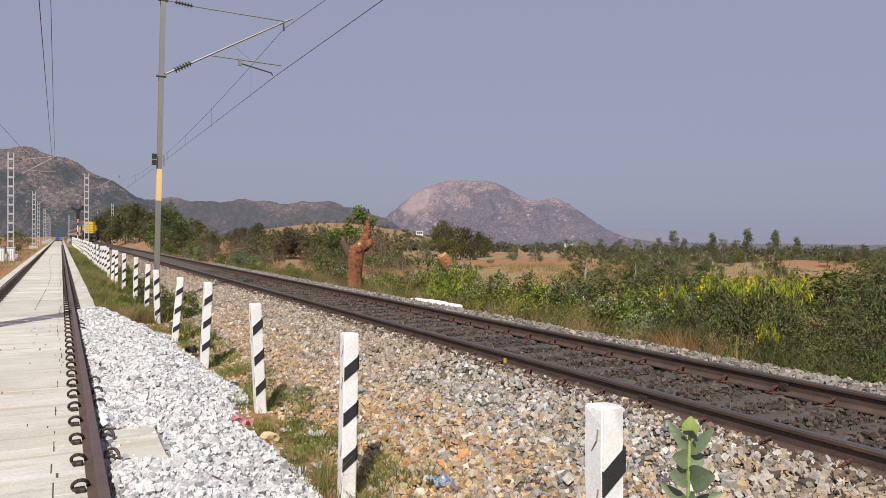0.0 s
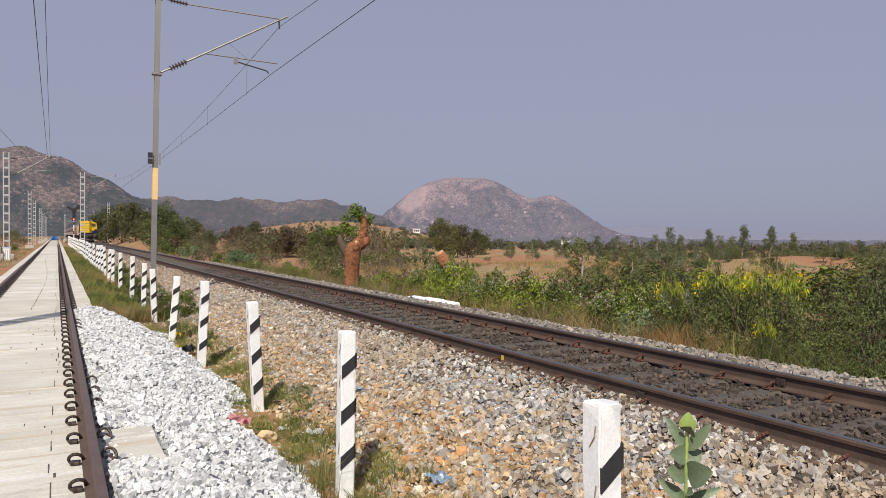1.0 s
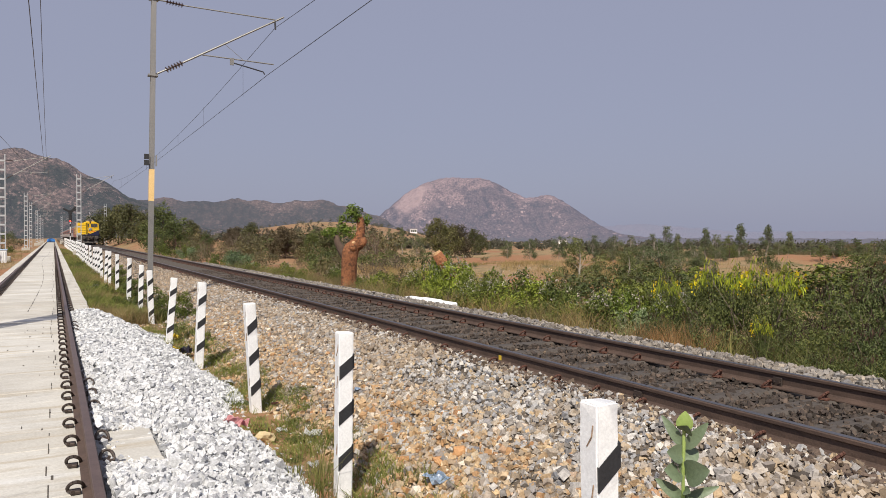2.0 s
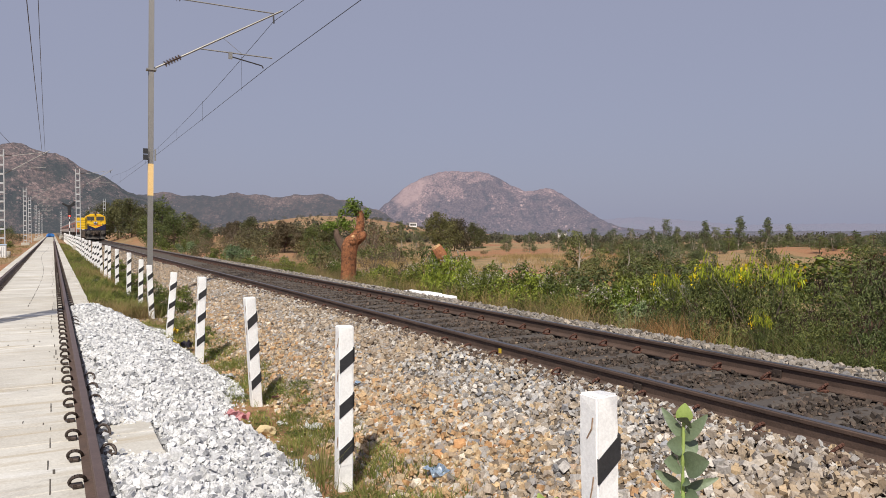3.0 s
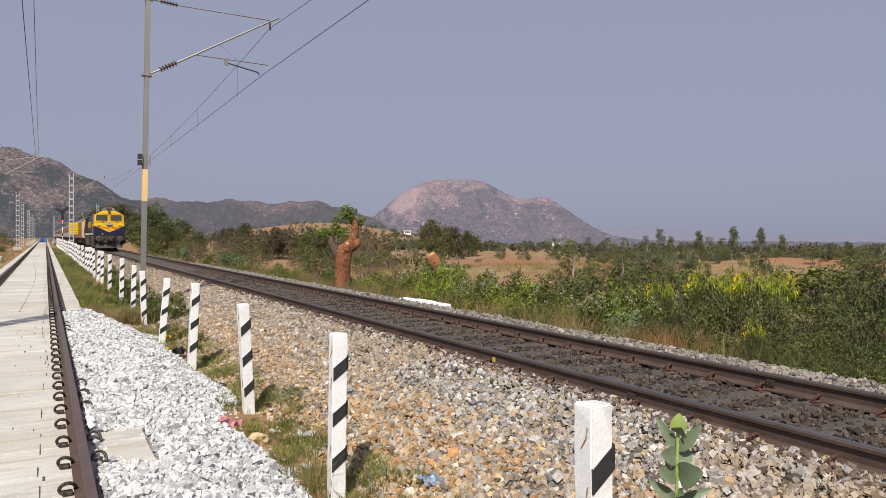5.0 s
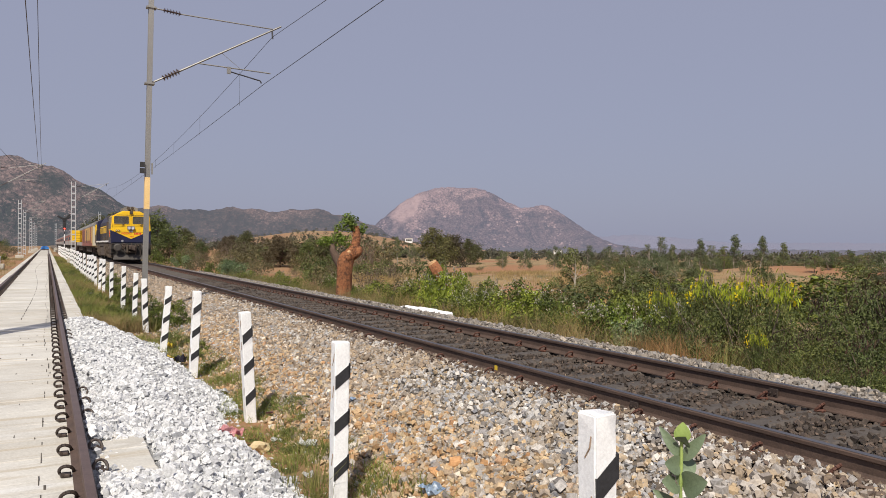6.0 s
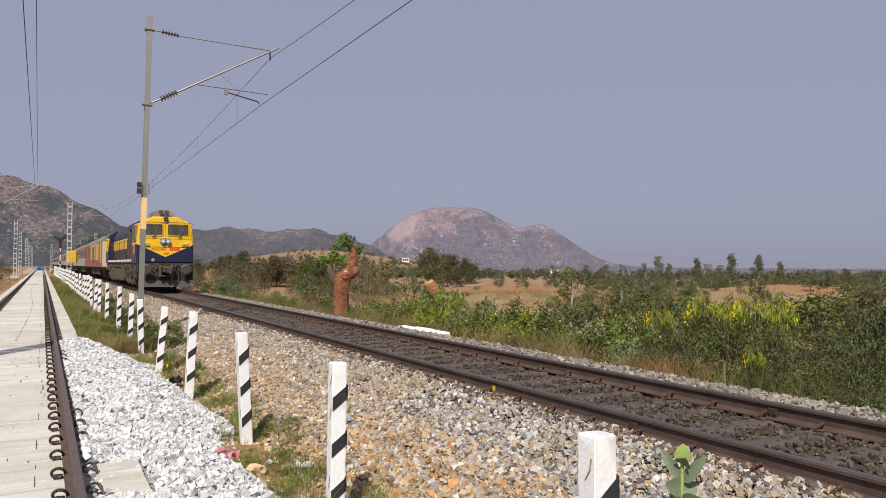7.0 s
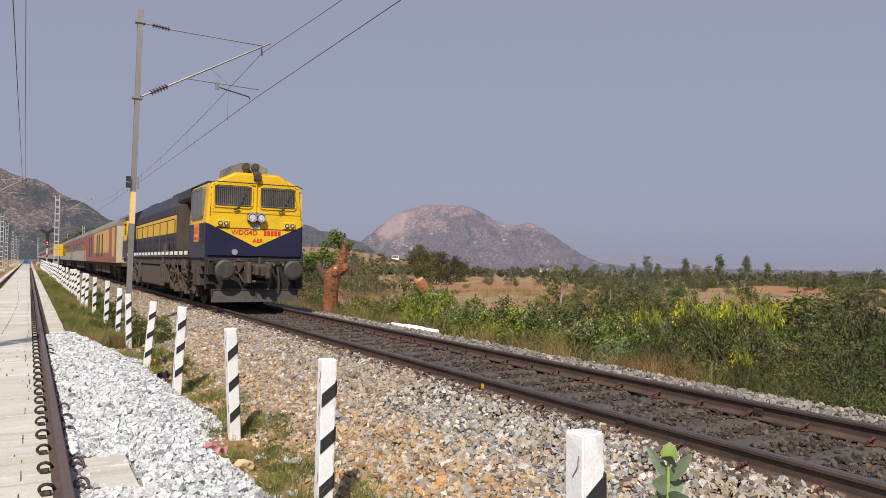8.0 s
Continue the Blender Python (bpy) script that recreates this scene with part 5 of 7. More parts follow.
for z in (0.78, 1.02):
    rod(bm, (-0.3, -0.34, z), (0.34, -0.34, z), 0.045, n=10)
box(bm, -0.34, -0.22, -0.45, -0.05, 0.72, 1.34, 0.03)
box(bm, 0.24, 0.36, -0.45, -0.05, 0.72, 1.34, 0.03)
part("screw_link", bm, M_bogie, plate, "dusty screw link and guides")
bm = B()
for x in np.arange(-1.32, 1.33, 0.44):
    for z in (0.68, 1.38):
        rod(bm, (x, -0.045, z), (x, -0.018, z), 0.022, n=6)
part("bolt_heads", bm, M_buffer, plate)
# gear along the frame
rg = random.Random(12)
for s in (-1, 1):
    for y0, w_, z0, z1, mat in ((1.0, 0.9, 0.62, 1.18, M_rustbrown), (7.15, 0.5, 0.5, 1.2, M_bogie), (7.75, 0.2, 0.7, 1.3, M_grime), (13.9, 0.5, 0.55, 1.2, M_bogie), (3.3, 0.35, 1.06, 1.42, M_bogie), (5.2, 0.4, 1.05, 1.4, M_grime), (15.4, 0.4, 1.05, 1.4, M_grime), (17.4, 0.4, 1.05, 1.4, M_bogie)):
        bm = B()
        box(bm, s * 1.27 - 0.12, s * 1.27 + 0.12, y0, y0 + w_, z0, z1, 0.03)
        rod(bm, (s * 1.4, y0 + w_ * 0.5, z0 + 0.1), (s * 1.4, y0 + w_ * 0.5, z1 - 0.05), 0.03, n=8)
        part("frame_box", bm, mat, loco, "dusty equipment box under the walkway")
    for k in range(9):
        bm = B()
        y = 1.9 + 0.62 * k + rg.uniform(-0.1, 0.1) if k < 8 else 15.2
        pipe(bm, [V(s * 1.36, y, 1.44), V(s * 1.38, y + 0.06, 1.15), V(s * 1.33, y + rg.uniform(-0.25, 0.25), 0.85), V(s * 1.34, y + 0.15, 0.6)], 0.022)
        part("sand_pipe", bm, M_bogie, loco)
# rear cab, turned about
rear = empty("rear_cab", pose(0, 20.7, 0, 0, 0, 180))
rear.parent = loco
bm = cab_shell(0, 2.45)
rc = part("rear_cab_body", bm, M_navy, rear)
bm = B()
for s in (-1, 1):
    ring(bm, rounded(0.5, 1.9, 2.3, 3.3, 0.08), rounded(0.6, 1.8, 2.6, 3.2, 0.06), s * 1.385 - 0.06, s * 1.385 + 0.06, "x")
part("rear_window_frame", bm, M_yellow, rc)


# ---- coaches ----
def coach(name, label, van):
    L = 23.2
    c = empty(name, label=label, category="railway coach" if not van else "parcel van", group="" if van else "coaches behind the locomotive")
    wall = [(-1.6, 1.15), (1.6, 1.15), (1.6, 3.25), (-1.6, 3.25)]
    bm = B()
    prism(bm, wall, 0, L)
    body = part("body", bm, M_vanyellow if van else M_coachred, c)
    bm = B()
    arc = [(1.62 * math.cos(radians(a)), 3.2 + 0.78 * math.sin(radians(a))) for a in range(0, 181, 15)]
    prism(bm, arc, -0.02, L + 0.02)
    part("roof", bm, M_roofgrey, c, "grey ribbed roof")
    for y in np.arange(1.0, L - 1, 1.5):
        bm = B()
        ap = [(1.63 * math.cos(radians(a)), 3.2 + 0.79 * math.sin(radians(a))) for a in range(20, 161, 20)]
        for p, q in zip(ap, ap[1:]):
            rod(bm, (p[0], y, p[1]), (q[0], y, q[1]), 0.02, n=4)
        part("roof_rib", bm, M_roofgrey, c)
    for s in (-1, 1):
        if van:
            for y0, y1 in ((0.0, 0.9), (2.4, 3.2), (15.5, 23.2)):
                bm = B()
                box(bm, s * 1.6 - 0.006, s * 1.6 + 0.006, y0, y1, 1.15, 3.25)
                part("red_panel", bm, M_coachred, body)
            bm = B()
            box(bm, s * 1.6 - 0.007, s * 1.6 + 0.007, 3.2, 15.5, 1.15, 1.75)
            box(bm, s * 1.6 - 0.007, s * 1.6 + 0.007, 0.9, 2.4, 1.15, 1.5)
            part("red_sill", bm, M_coachred, body)
            bm = B()
            box(bm, s * 1.6 - 0.012, s * 1.6 + 0.012, 3.3, 4.1, 1.2, 3.15)
            part("door", bm, M_coachred, body, "red side door")
            for y in (8.2, 10.6, 12.2, 17.5, 19.5):
                bm = B()
                box(bm, s * 1.6 - 0.014, s * 1.6 + 0.014, y, y + 0.8, 1.5, 3.0, 0.01)
                part("shutter", bm, M_grime, body, "brown slatted shutter")
        else:
            bm = B()
            box(bm, s * 1.6 - 0.006, s * 1.6 + 0.006, 0, L, 1.15, 2.05)
            part("grey_sill", bm, M_coachgrey, body, "grey lower side")
            for i in range(9):
                bm = B()
                box(bm, s * 1.6 - 0.012, s * 1.6 + 0.012, 2.6 + 2.05 * i, 4.2 + 2.05 * i, 2.15, 2.85, 0.01)
                part("window", bm, M_pane, body)
            for y in (0.7, L - 1.5):
                bm = B()
                box(bm, s * 1.6 - 0.013, s * 1.6 + 0.013, y, y + 0.8, 1.2, 3.05, 0.01)
                part("door", bm, M_coachred, body)
    bm = B()
    box(bm, -1.58, 1.58, -0.012, 0.01, 1.2, 3.2)
    part("end_wall", bm, M_cream if van else M_coachred, body)
    bm = B()
    box(bm, -0.6, 0.6, -0.5, 0.0, 1.2, 3.1, 0.05)
    for k in range(6):
        rod(bm, (-1.3, -0.06, 1.4 + 0.3 * k), (-0.9, -0.06, 1.4 + 0.3 * k), 0.015, n=5)
    part("gangway", bm, M_grime, body)
    bm = B()
    box(bm, -1.3, 1.3, 0, L, 0.95, 1.15)
    for y0, y1 in ((6.2, 8.4), (9.0, 11.5), (12.5, 14.0), (14.6, 17.0)):
        box(bm, -1.35, 1.35, y0, y1, 0.45, 1.0, 0.04)
    part("underframe", bm, M_grime, c)
    ax = []
    bogie(c, 3.6, (2.35, 4.85), 0.457, 3.6, 1.15, M_grime, ax)
    bogie(c, L - 3.6, (L - 4.85, L - 2.35), 0.457, 3.6, 1.15, M_grime, ax)
    return c, ax


van, van_axles = coach("parcel_van", "cream and red parcel van with shutters behind the locomotive", True)
coach_one, coach_axles = coach("passenger_coach", "dull red and grey passenger coach with dark windows", False)
TRAIN = [(loco, 0.0), (van, 22.0), (coach_one, 45.9)]
for k in range(2, 15):
    TRAIN.append((copy_thing(coach_one, pose(0, 0, 0)), 22.0 + 23.9 * k))

# ---- plants ----
def quads(name, v, n, k, material, parent, smooth=False, label=""):
    """n pieces of k corners each (k = 3 or 4) as one mesh; v is (n, k, 3)."""
    me = bpy.data.meshes.new(name)
    me.vertices.add(n * k)
    me.vertices.foreach_set("co", v.reshape(-1))
    me.loops.add(n * k)
    me.loops.foreach_set("vertex_index", np.arange(n * k, dtype=np.int32))
    me.polygons.add(n)
    me.polygons.foreach_set("loop_start", np.arange(0, n * k, k, dtype=np.int32))
    me.update(calc_edges=True)
    me.shade_flat()
    me.materials.append(material)
    ob = new(name, me)
    if parent is not None:
        ob.parent = parent
    if label:
        ob["label"] = label
    return ob


def leaves(name, at, size, material, parent, rng, slim=0.5, droop=0.0, label="", face=None):
    """A leaf at each place, a four-cornered blade; face turns its upper side that way, droop hangs it down."""
    n = len(at)
    if face is None:
        d = rng.normal(size=(n, 3))
        d[:, 2] = d[:, 2] * (1 - droop) - droop * 2.2
        d /= np.linalg.norm(d, axis=1, keepdims=True)
        s = np.cross(d, rng.normal(size=(n, 3)))
    else:
        up = face + (0, 0, 0.35) + 0.45 * rng.normal(size=(n, 3))
        d = np.cross(up, rng.normal(size=(n, 3)))
        d /= np.linalg.norm(d, axis=1, keepdims=True) + 1e-9
        d[:, 2] -= 0.3 + droop
        s = np.cross(up, d)
        d /= np.linalg.norm(d, axis=1, keepdims=True) + 1e-9
    s /= np.linalg.norm(s, axis=1, keepdims=True) + 1e-9
    up = np.cross(d, s)
    L = size * rng.uniform(0.55, 1.3, (n, 1))
    W = L * slim * 0.5
    v = np.stack([at, at + d * L * 0.5 + s * W + up * W * 0.35, at + d * L, at + d * L * 0.5 - s * W + up * W * 0.35], 1)
    return quads(name, v, n, 4, material, parent, label=label)


def clump_points(rng, n, clumps, loose=0.15, sprigs=0):
    """Points on the skin of clumps and the way out of each; clumps is (k, 4) of x, y, z, r. A share lies loose
    inside, and sprigs shoot out past the skin."""
    w = clumps[:, 3] ** 2
    pick = rng.choice(len(clumps), n, p=w / w.sum())
    d = rng.normal(size=(n, 3))
    d[:, 2] += 0.25
    d /= np.linalg.norm(d, axis=1, keepdims=True)
    lump = 1 + 0.22 * np.sin(d[:, :1] * 5 + pick[:, None]) * np.cos(d[:, 1:2] * 6 + 2 * pick[:, None]) + 0.12 * np.sin(d[:, 2:3] * 11 + pick[:, None])
    r = clumps[pick, 3:4] * lump * np.where(rng.uniform(size=(n, 1)) < loose, rng.uniform(0.3, 1.0, (n, 1)), rng.uniform(0.82, 1.08, (n, 1)))
    p, f = clumps[pick, :3] + d * r, d.copy()
    if sprigs:
        m = n // 9
        k = rng.choice(len(clumps), sprigs)
        way = rng.normal(size=(sprigs, 3)) * (0.8, 0.8, 0.5) + (0, 0, 0.7)
        way /= np.linalg.norm(way, axis=1, keepdims=True)
        j = rng.integers(0, sprigs, m)
        t = rng.uniform(0.8, 1.0 + 0.7 * rng.uniform(0.3, 1.0, sprigs)[j])[:, None]
        p[:m] = clumps[k[j], :3] + way[j] * clumps[k[j], 3:4] * t + rng.normal(size=(m, 3)) * clumps[k[j], 3:4] * 0.09
        f[:m] = rng.normal(size=(m, 3)) + (0, 0, 0.6)
    return p, f


def limb(bm, a, b, r0, r1, rng, bend=0.12, n=3, sides=6):
    a, b = Vector(a), Vector(b)
    pts = [a]
    for k in range(1, n):
        pts.append(a.lerp(b, k / n) + Vector(rng.uniform(-1, 1, 3)) * bend * (b - a).length)
    pts.append(b)
    for k in range(n):
        rod(bm, pts[k], pts[k + 1], r0 + (r1 - r0) * k / n, r0 + (r1 - r0) * (k + 1) / n, sides)


def shrub(name, label, seed, leaf_mat, n, leaf, slim, spots=9, flat=0.7, stems=9, twig=None, extra=(), group="roadside shrubs", category="shrub", tall=1.0):
    """A shrub about 1 m in radius and 1.3 m high: many stems from the ground, an uneven crown of leaves."""
    rng = np.random.default_rng(seed)
    th = empty(name, label=label, category=category, group=group)
    cl = []
    for k in range(spots):
        a, r = rng.uniform(0, 2 * math.pi), 0.78 * rng.uniform(0, 1) ** 0.5
        h = (0.15 + 0.9 * rng.uniform(0, 1)) * (1.15 - 0.55 * r) * tall
        cl.append((r * math.cos(a), r * math.sin(a), h * flat / 0.7, rng.uniform(0.16, 0.36)))
    cl = np.array(cl)
    p, f = clump_points(rng, n, cl, 0.15, spots)
    p[:, 2] = np.abs(p[:, 2]) * 0.98 + 0.02
    kz, kr = 1 / np.percentile(p[:, 2], 97), 1 / np.percentile(np.hypot(p[:, 0], p[:, 1]), 95)
    p *= (kr, kr, kz)
    cl *= (kr, kr, kz, (kr + kz) / 2)
    bm = B()
    for k in range(stems):
        c = cl[k % len(cl)]
        tip = (c[0] + rng.uniform(-0.2, 0.2), c[1] + rng.uniform(-0.2, 0.2), c[2] + 0.3 * c[3])
        limb(bm, (rng.uniform(-0.12, 0.12), rng.uniform(-0.12, 0.12), -0.15), tip, 0.018, 0.006, rng, sides=4, n=2)
        for j in range(2):
            limb(bm, Vector(tip) * 0.6, Vector(tip) + Vector(rng.uniform(-0.35, 0.35, 3)), 0.009, 0.003, rng, sides=3, n=1)
    part("branchwork", bm, twig or M_twig, th)
    leaves("crown", p, leaf, leaf_mat, th, rng, slim, face=f)
    for nm, mat, cnt, size, sl, dr, top, bunch in extra:
        q, w = clump_points(rng, 12 * cnt // bunch, cl, 0.0)
        q += 0.05 * w
        q = q[np.argsort(-q[:, 2] + rng.uniform(0, top, len(q)))][:cnt // bunch]
        q = np.repeat(q, bunch, 0) + rng.normal(size=(len(q) * bunch, 3)) * (0.05, 0.05, 0.03) * (bunch > 1)
        leaves(nm, q, size, mat, th, rng, sl, dr)["kind"] = "stuff"
    return th


def tree(name, label, seed, leaf_mat, height, width, n, leaf, slim, bark, style="round", group="scrubland trees", droop=0.1):
    """A tapered trunk with limbs and a crown of leaf clumps with gaps."""
    rng = np.random.default_rng(seed)
    th = empty(name, label=label, category="tree", group=group)
    bm = B()
    cl = []
    top = V(rng.uniform(-0.1, 0.1) * width, rng.uniform(-0.1, 0.1) * width, height * 0.9)
    limb(bm, (0, 0, -0.3), top, 0.022 * height, 0.005 * height, rng, 0.04, 4, 7)
    k_n = {"round": 26, "slim": 24, "ragged": 22, "dome": 34, "tier": 14}[style]
    for k in range(k_n):
        u = rng.uniform(0.14, 1.0) if style not in ("tier", "slim") else 0.2 + 0.8 * (k + rng.uniform(0, 1)) / k_n
        a = rng.uniform(0, 2 * math.pi)
        prof = {"round": math.sin(math.pi * min(1, 0.2 + 0.75 * u)), "slim": 0.9 - 0.75 * u, "ragged": 0.8 - 0.35 * u, "dome": 1.15 * (1.08 - u) ** 0.5, "tier": 1.15 - 0.95 * u}[style]
        r = width / 2 * prof * rng.uniform(0.3, 1.0)
        z = height * (u * 0.94)
        c = (r * math.cos(a), r * math.sin(a), z)
        limb(bm, Vector((0, 0, z * 0.72)).lerp(top, 0.1), c, 0.007 * height, 0.002 * height, rng, 0.1, 2, 4)
        cl.append((*c, width * {"round": 0.14, "slim": 0.125, "ragged": 0.13, "dome": 0.12, "tier": 0.14}[style] * rng.uniform(0.55, 1.25)))
    part("trunk", bm, bark, th)
    p, f = clump_points(rng, n, np.array(cl), 0.25, k_n)
    if style == "tier":
        p[:, 2] = p[:, 2] * 0.6 + 0.4 * np.round(p[:, 2] / (height * 0.13)) * height * 0.13
    leaves("crown", p, leaf, leaf_mat, th, rng, slim, droop, face=f)
    return th


def spot(az, d):
    x, y = d * math.sin(radians(az)), d * math.cos(radians(az))
    return x, y, ground_z(x, y)


USED = set()


def plant(proto, x, y, z, s, turn, sz=None):
    """Stand the first one in place, or a copy of it."""
    m = pose(x, y, z, 0, 0, turn)
    if proto.name not in USED:
        USED.add(proto.name)
        proto.matrix_basis = m @ Matrix.Diagonal((s, s, sz or s, 1))
        return proto
    old = proto.scale
    return copy_thing(proto, m @ Matrix.Diagonal((s / old.x, s / old.y, (sz or s) / old.z, 1)))


S_olive = shrub("thorn_bush", "dusty olive thorn bush on dry soil", 1, M_leaf_olive, 950, 0.12, 0.5, spots=13, group="scrub bushes")
S_olive2 = shrub("thorn_bush", "dusty olive thorn bush, low and wide", 2, M_leaf_olive, 950, 0.12, 0.5, spots=17, flat=0.5, group="scrub bushes")
S_dark = shrub("green_bush", "dark green bush on dry soil", 3, M_leaf_dark, 1200, 0.105, 0.5, spots=14, group="scrub bushes")
S_dry = shrub("dry_bush", "brown dried-out bush with bare twigs", 4, M_leaf_dry, 700, 0.09, 0.4, stems=14, group="scrub bushes")
S_green = shrub("leafy_shrub", "bright green leafy shrub beside the ballast", 5, M_leaf_green, 2600, 0.085, 0.7, spots=13, group="shrubs beside the line")
S_vine = shrub("creeper_mound", "mound of bright green creeper with pale seed heads", 6, M_leaf_bright, 4200, 0.075, 0.8, spots=20, flat=0.55,
               extra=(("seedhead", M_seedhead, 120, 0.05, 0.8, 0, 0.5, 4),), group="shrubs beside the line")
S_dkvine = shrub("creeper_mound", "mound of deep green creeper with pale seed heads", 16, M_leaf_green, 4200, 0.072, 0.75, spots=20, flat=0.55,
                 extra=(("seedhead", M_seedhead, 160, 0.05, 0.8, 0, 0.6, 4),), group="shrubs beside the line")
S_silver = shrub("silvery_shrub", "silvery-leaved milkweed shrub by the track", 7, M_leaf_silver, 2000, 0.10, 0.6, group="shrubs beside the line")
S_cassia = shrub("cassia_bush", "cassia bush with pale green pods and yellow flowers", 8, M_leaf_dark, 5500, 0.055, 0.45, spots=18, stems=14,
                 extra=(("pod", M_leaf_pod, 300, 0.095, 0.26, 0.85, 0.12, 10), ("flower", M_petal, 72, 0.055, 0.95, 0, 0.5, 9)), group="cassia bushes", tall=1.15)
S_pods = shrub("podded_bush", "dark bush hung with dry brown seed pods", 9, M_leaf_dark, 6500, 0.052, 0.45, spots=26, stems=16,
               extra=(("pod", M_pod_dark, 180, 0.11, 0.22, 0.85, 0.4, 6),), group="podded bushes", tall=1.2)
S_low = shrub("low_weed", "low green weed in the soil by the posts", 19, M_verge, 1500, 0.1, 0.4, flat=0.5, group="weeds by the posts")
T_round = tree("small_tree", "round-crowned green tree in the scrub", 11, M_leaf_gum, 3.6, 3.2, 3600, 0.14, 0.45, M_pale_bark, "round")
T_pale = tree("feathery_tree", "pale green feathery tree with bare forked stem", 20, M_leaf_pale, 3.6, 3.0, 5600, 0.13, 0.42, M_pale_bark, "round")
T_slim = tree("young_tree", "slender young tree with thin crown", 12, M_leaf_gum, 4.2, 2.4, 3000, 0.135, 0.42, M_pale_bark, "slim")
T_slim2 = tree("young_tree", "slender young tree with ragged crown", 13, M_leaf_gum, 4.2, 2.6, 3000, 0.135, 0.42, M_pale_bark, "ragged")
T_tier = tree("tiered_tree", "dark tree with branches in tiers", 14, M_leaf_dark, 3.8, 2.8, 2200, 0.15, 0.4, M_dark_bark, "tier")
T_dome = tree("dome_tree", "dark brown-leaved dome-shaped tree", 15, M_leaf_dome, 3.8, 5.0, 7500, 0.2, 0.55, M_dark_bark, "dome")
T_big = tree("hedgerow_tree", "dense dark green tree behind the line", 17, M_leaf_dark, 6.5, 6.4, 5600, 0.27, 0.55, M_dark_bark, "round")
T_bigolive = tree("hedgerow_tree", "dense olive green tree behind the line", 18, M_leaf_hedge, 6.5, 7.4, 6000, 0.3, 0.55, M_dark_bark, "dome")

rv = random.Random(31)
# hedgerow trees on the bank far along the line
for az, d, s, p in ((3.2, 190, 1.35, T_bigolive), (4.2, 150, 1.15, T_bigolive), (5.1, 140, 1.05, T_bigolive), (5.9, 128, 0.55, T_bigolive), (7.2, 98, 0.9, T_big), (8.0, 92, 0.62, T_big),
                    (9.2, 105, 0.5, T_bigolive), (10.3, 96, 0.33, T_big), (12.4, 95, 0.72, T_dome), (13.6, 88, 0.5, T_bigolive), (16.2, 70, 0.75, T_dome), (18.3, 74, 0.4, T_big), (19.6, 66, 0.35, T_bigolive)):
    plant(p, *spot(az, d), s, rv.uniform(0, 360))
# scrub behind the line, from far to near
for k in range(135):
    az = rv.uniform(8, 25)
    d = rv.uniform(max(12.5 / math.sin(radians(az)), 34), 125)
    x, y, z = spot(az, d)
    top = rv.uniform(-2.6, 0.2 if az < 18 else -0.5) if rv.random() < 0.88 else rv.uniform(0.2, 0.7)
    h = max(0.6, min(3.6, 1.56 + d * math.tan(radians(top)) - z))
    p = rv.choice((S_olive, S_olive2, S_olive, S_dry, S_dry, S_olive2, S_dark))
    plant(p, x, y, z - 0.05, h * rv.uniform(0.7, 1.1), rv.uniform(0, 360), h)
for k in range(170):
    az = rv.uniform(23, 63)
    d = rv.uniform(34, 135)
    if 32 < az < 39.5 and 25 < d < 80:
        continue
    x, y, z = spot(az, d)
    top = rv.uniform(-2.9, -0.9)
    h = max(0.35, min(2.4, 1.56 + d * math.tan(radians(top)) - z))
    p = rv.choice((S_olive, S_olive2, S_dark, S_dry, S_olive2, S_dark))
    plant(p, x, y, z - 0.05, h * rv.uniform(0.7, 1.2), rv.uniform(0, 360), h)
for k in range(110):
    az, d = rv.uniform(40, 63), rv.uniform(19, 60)
    x, y, z = spot(az, d)
    if 49.8 < az < 57.8:
        if rv.random() < 0.9:
            continue
    h = max(0.4, min(2.0, 1.56 + d * math.tan(radians(rv.uniform(-4.2, -1.8))) - z))
    p = rv.choice((S_dark, S_dark, S_olive, S_dark, S_green))
    plant(p, x, y, z - 0.05, h * rv.uniform(0.8, 1.4), rv.uniform(0, 360), h)
# trees out in the scrub
for az, d, s, p in ((25.4, 85, 0.8, T_slim), (26.5, 78, 0.72, T_round), (24.3, 95, 0.7, T_slim2), (22.9, 90, 0.8, T_round), (29.6, 78, 0.92, T_dome), (31.2, 90, 0.5, T_bigolive), (28.4, 72, 0.6, T_bigolive),
                    (33.8, 75, 0.55, T_round), (35.6, 72, 0.6, T_round), (37.9, 70, 0.65, T_round), (39.6, 27, 0.66, T_pale), (43.4, 30, 0.52, T_pale), (45.6, 33, 0.6, T_round), (40.6, 52, 0.5, T_slim2), (42.2, 60, 0.52, T_round), (43.5, 58, 0.45, T_slim2)):
    plant(p, *spot(az, d), s, rv.uniform(0, 360))
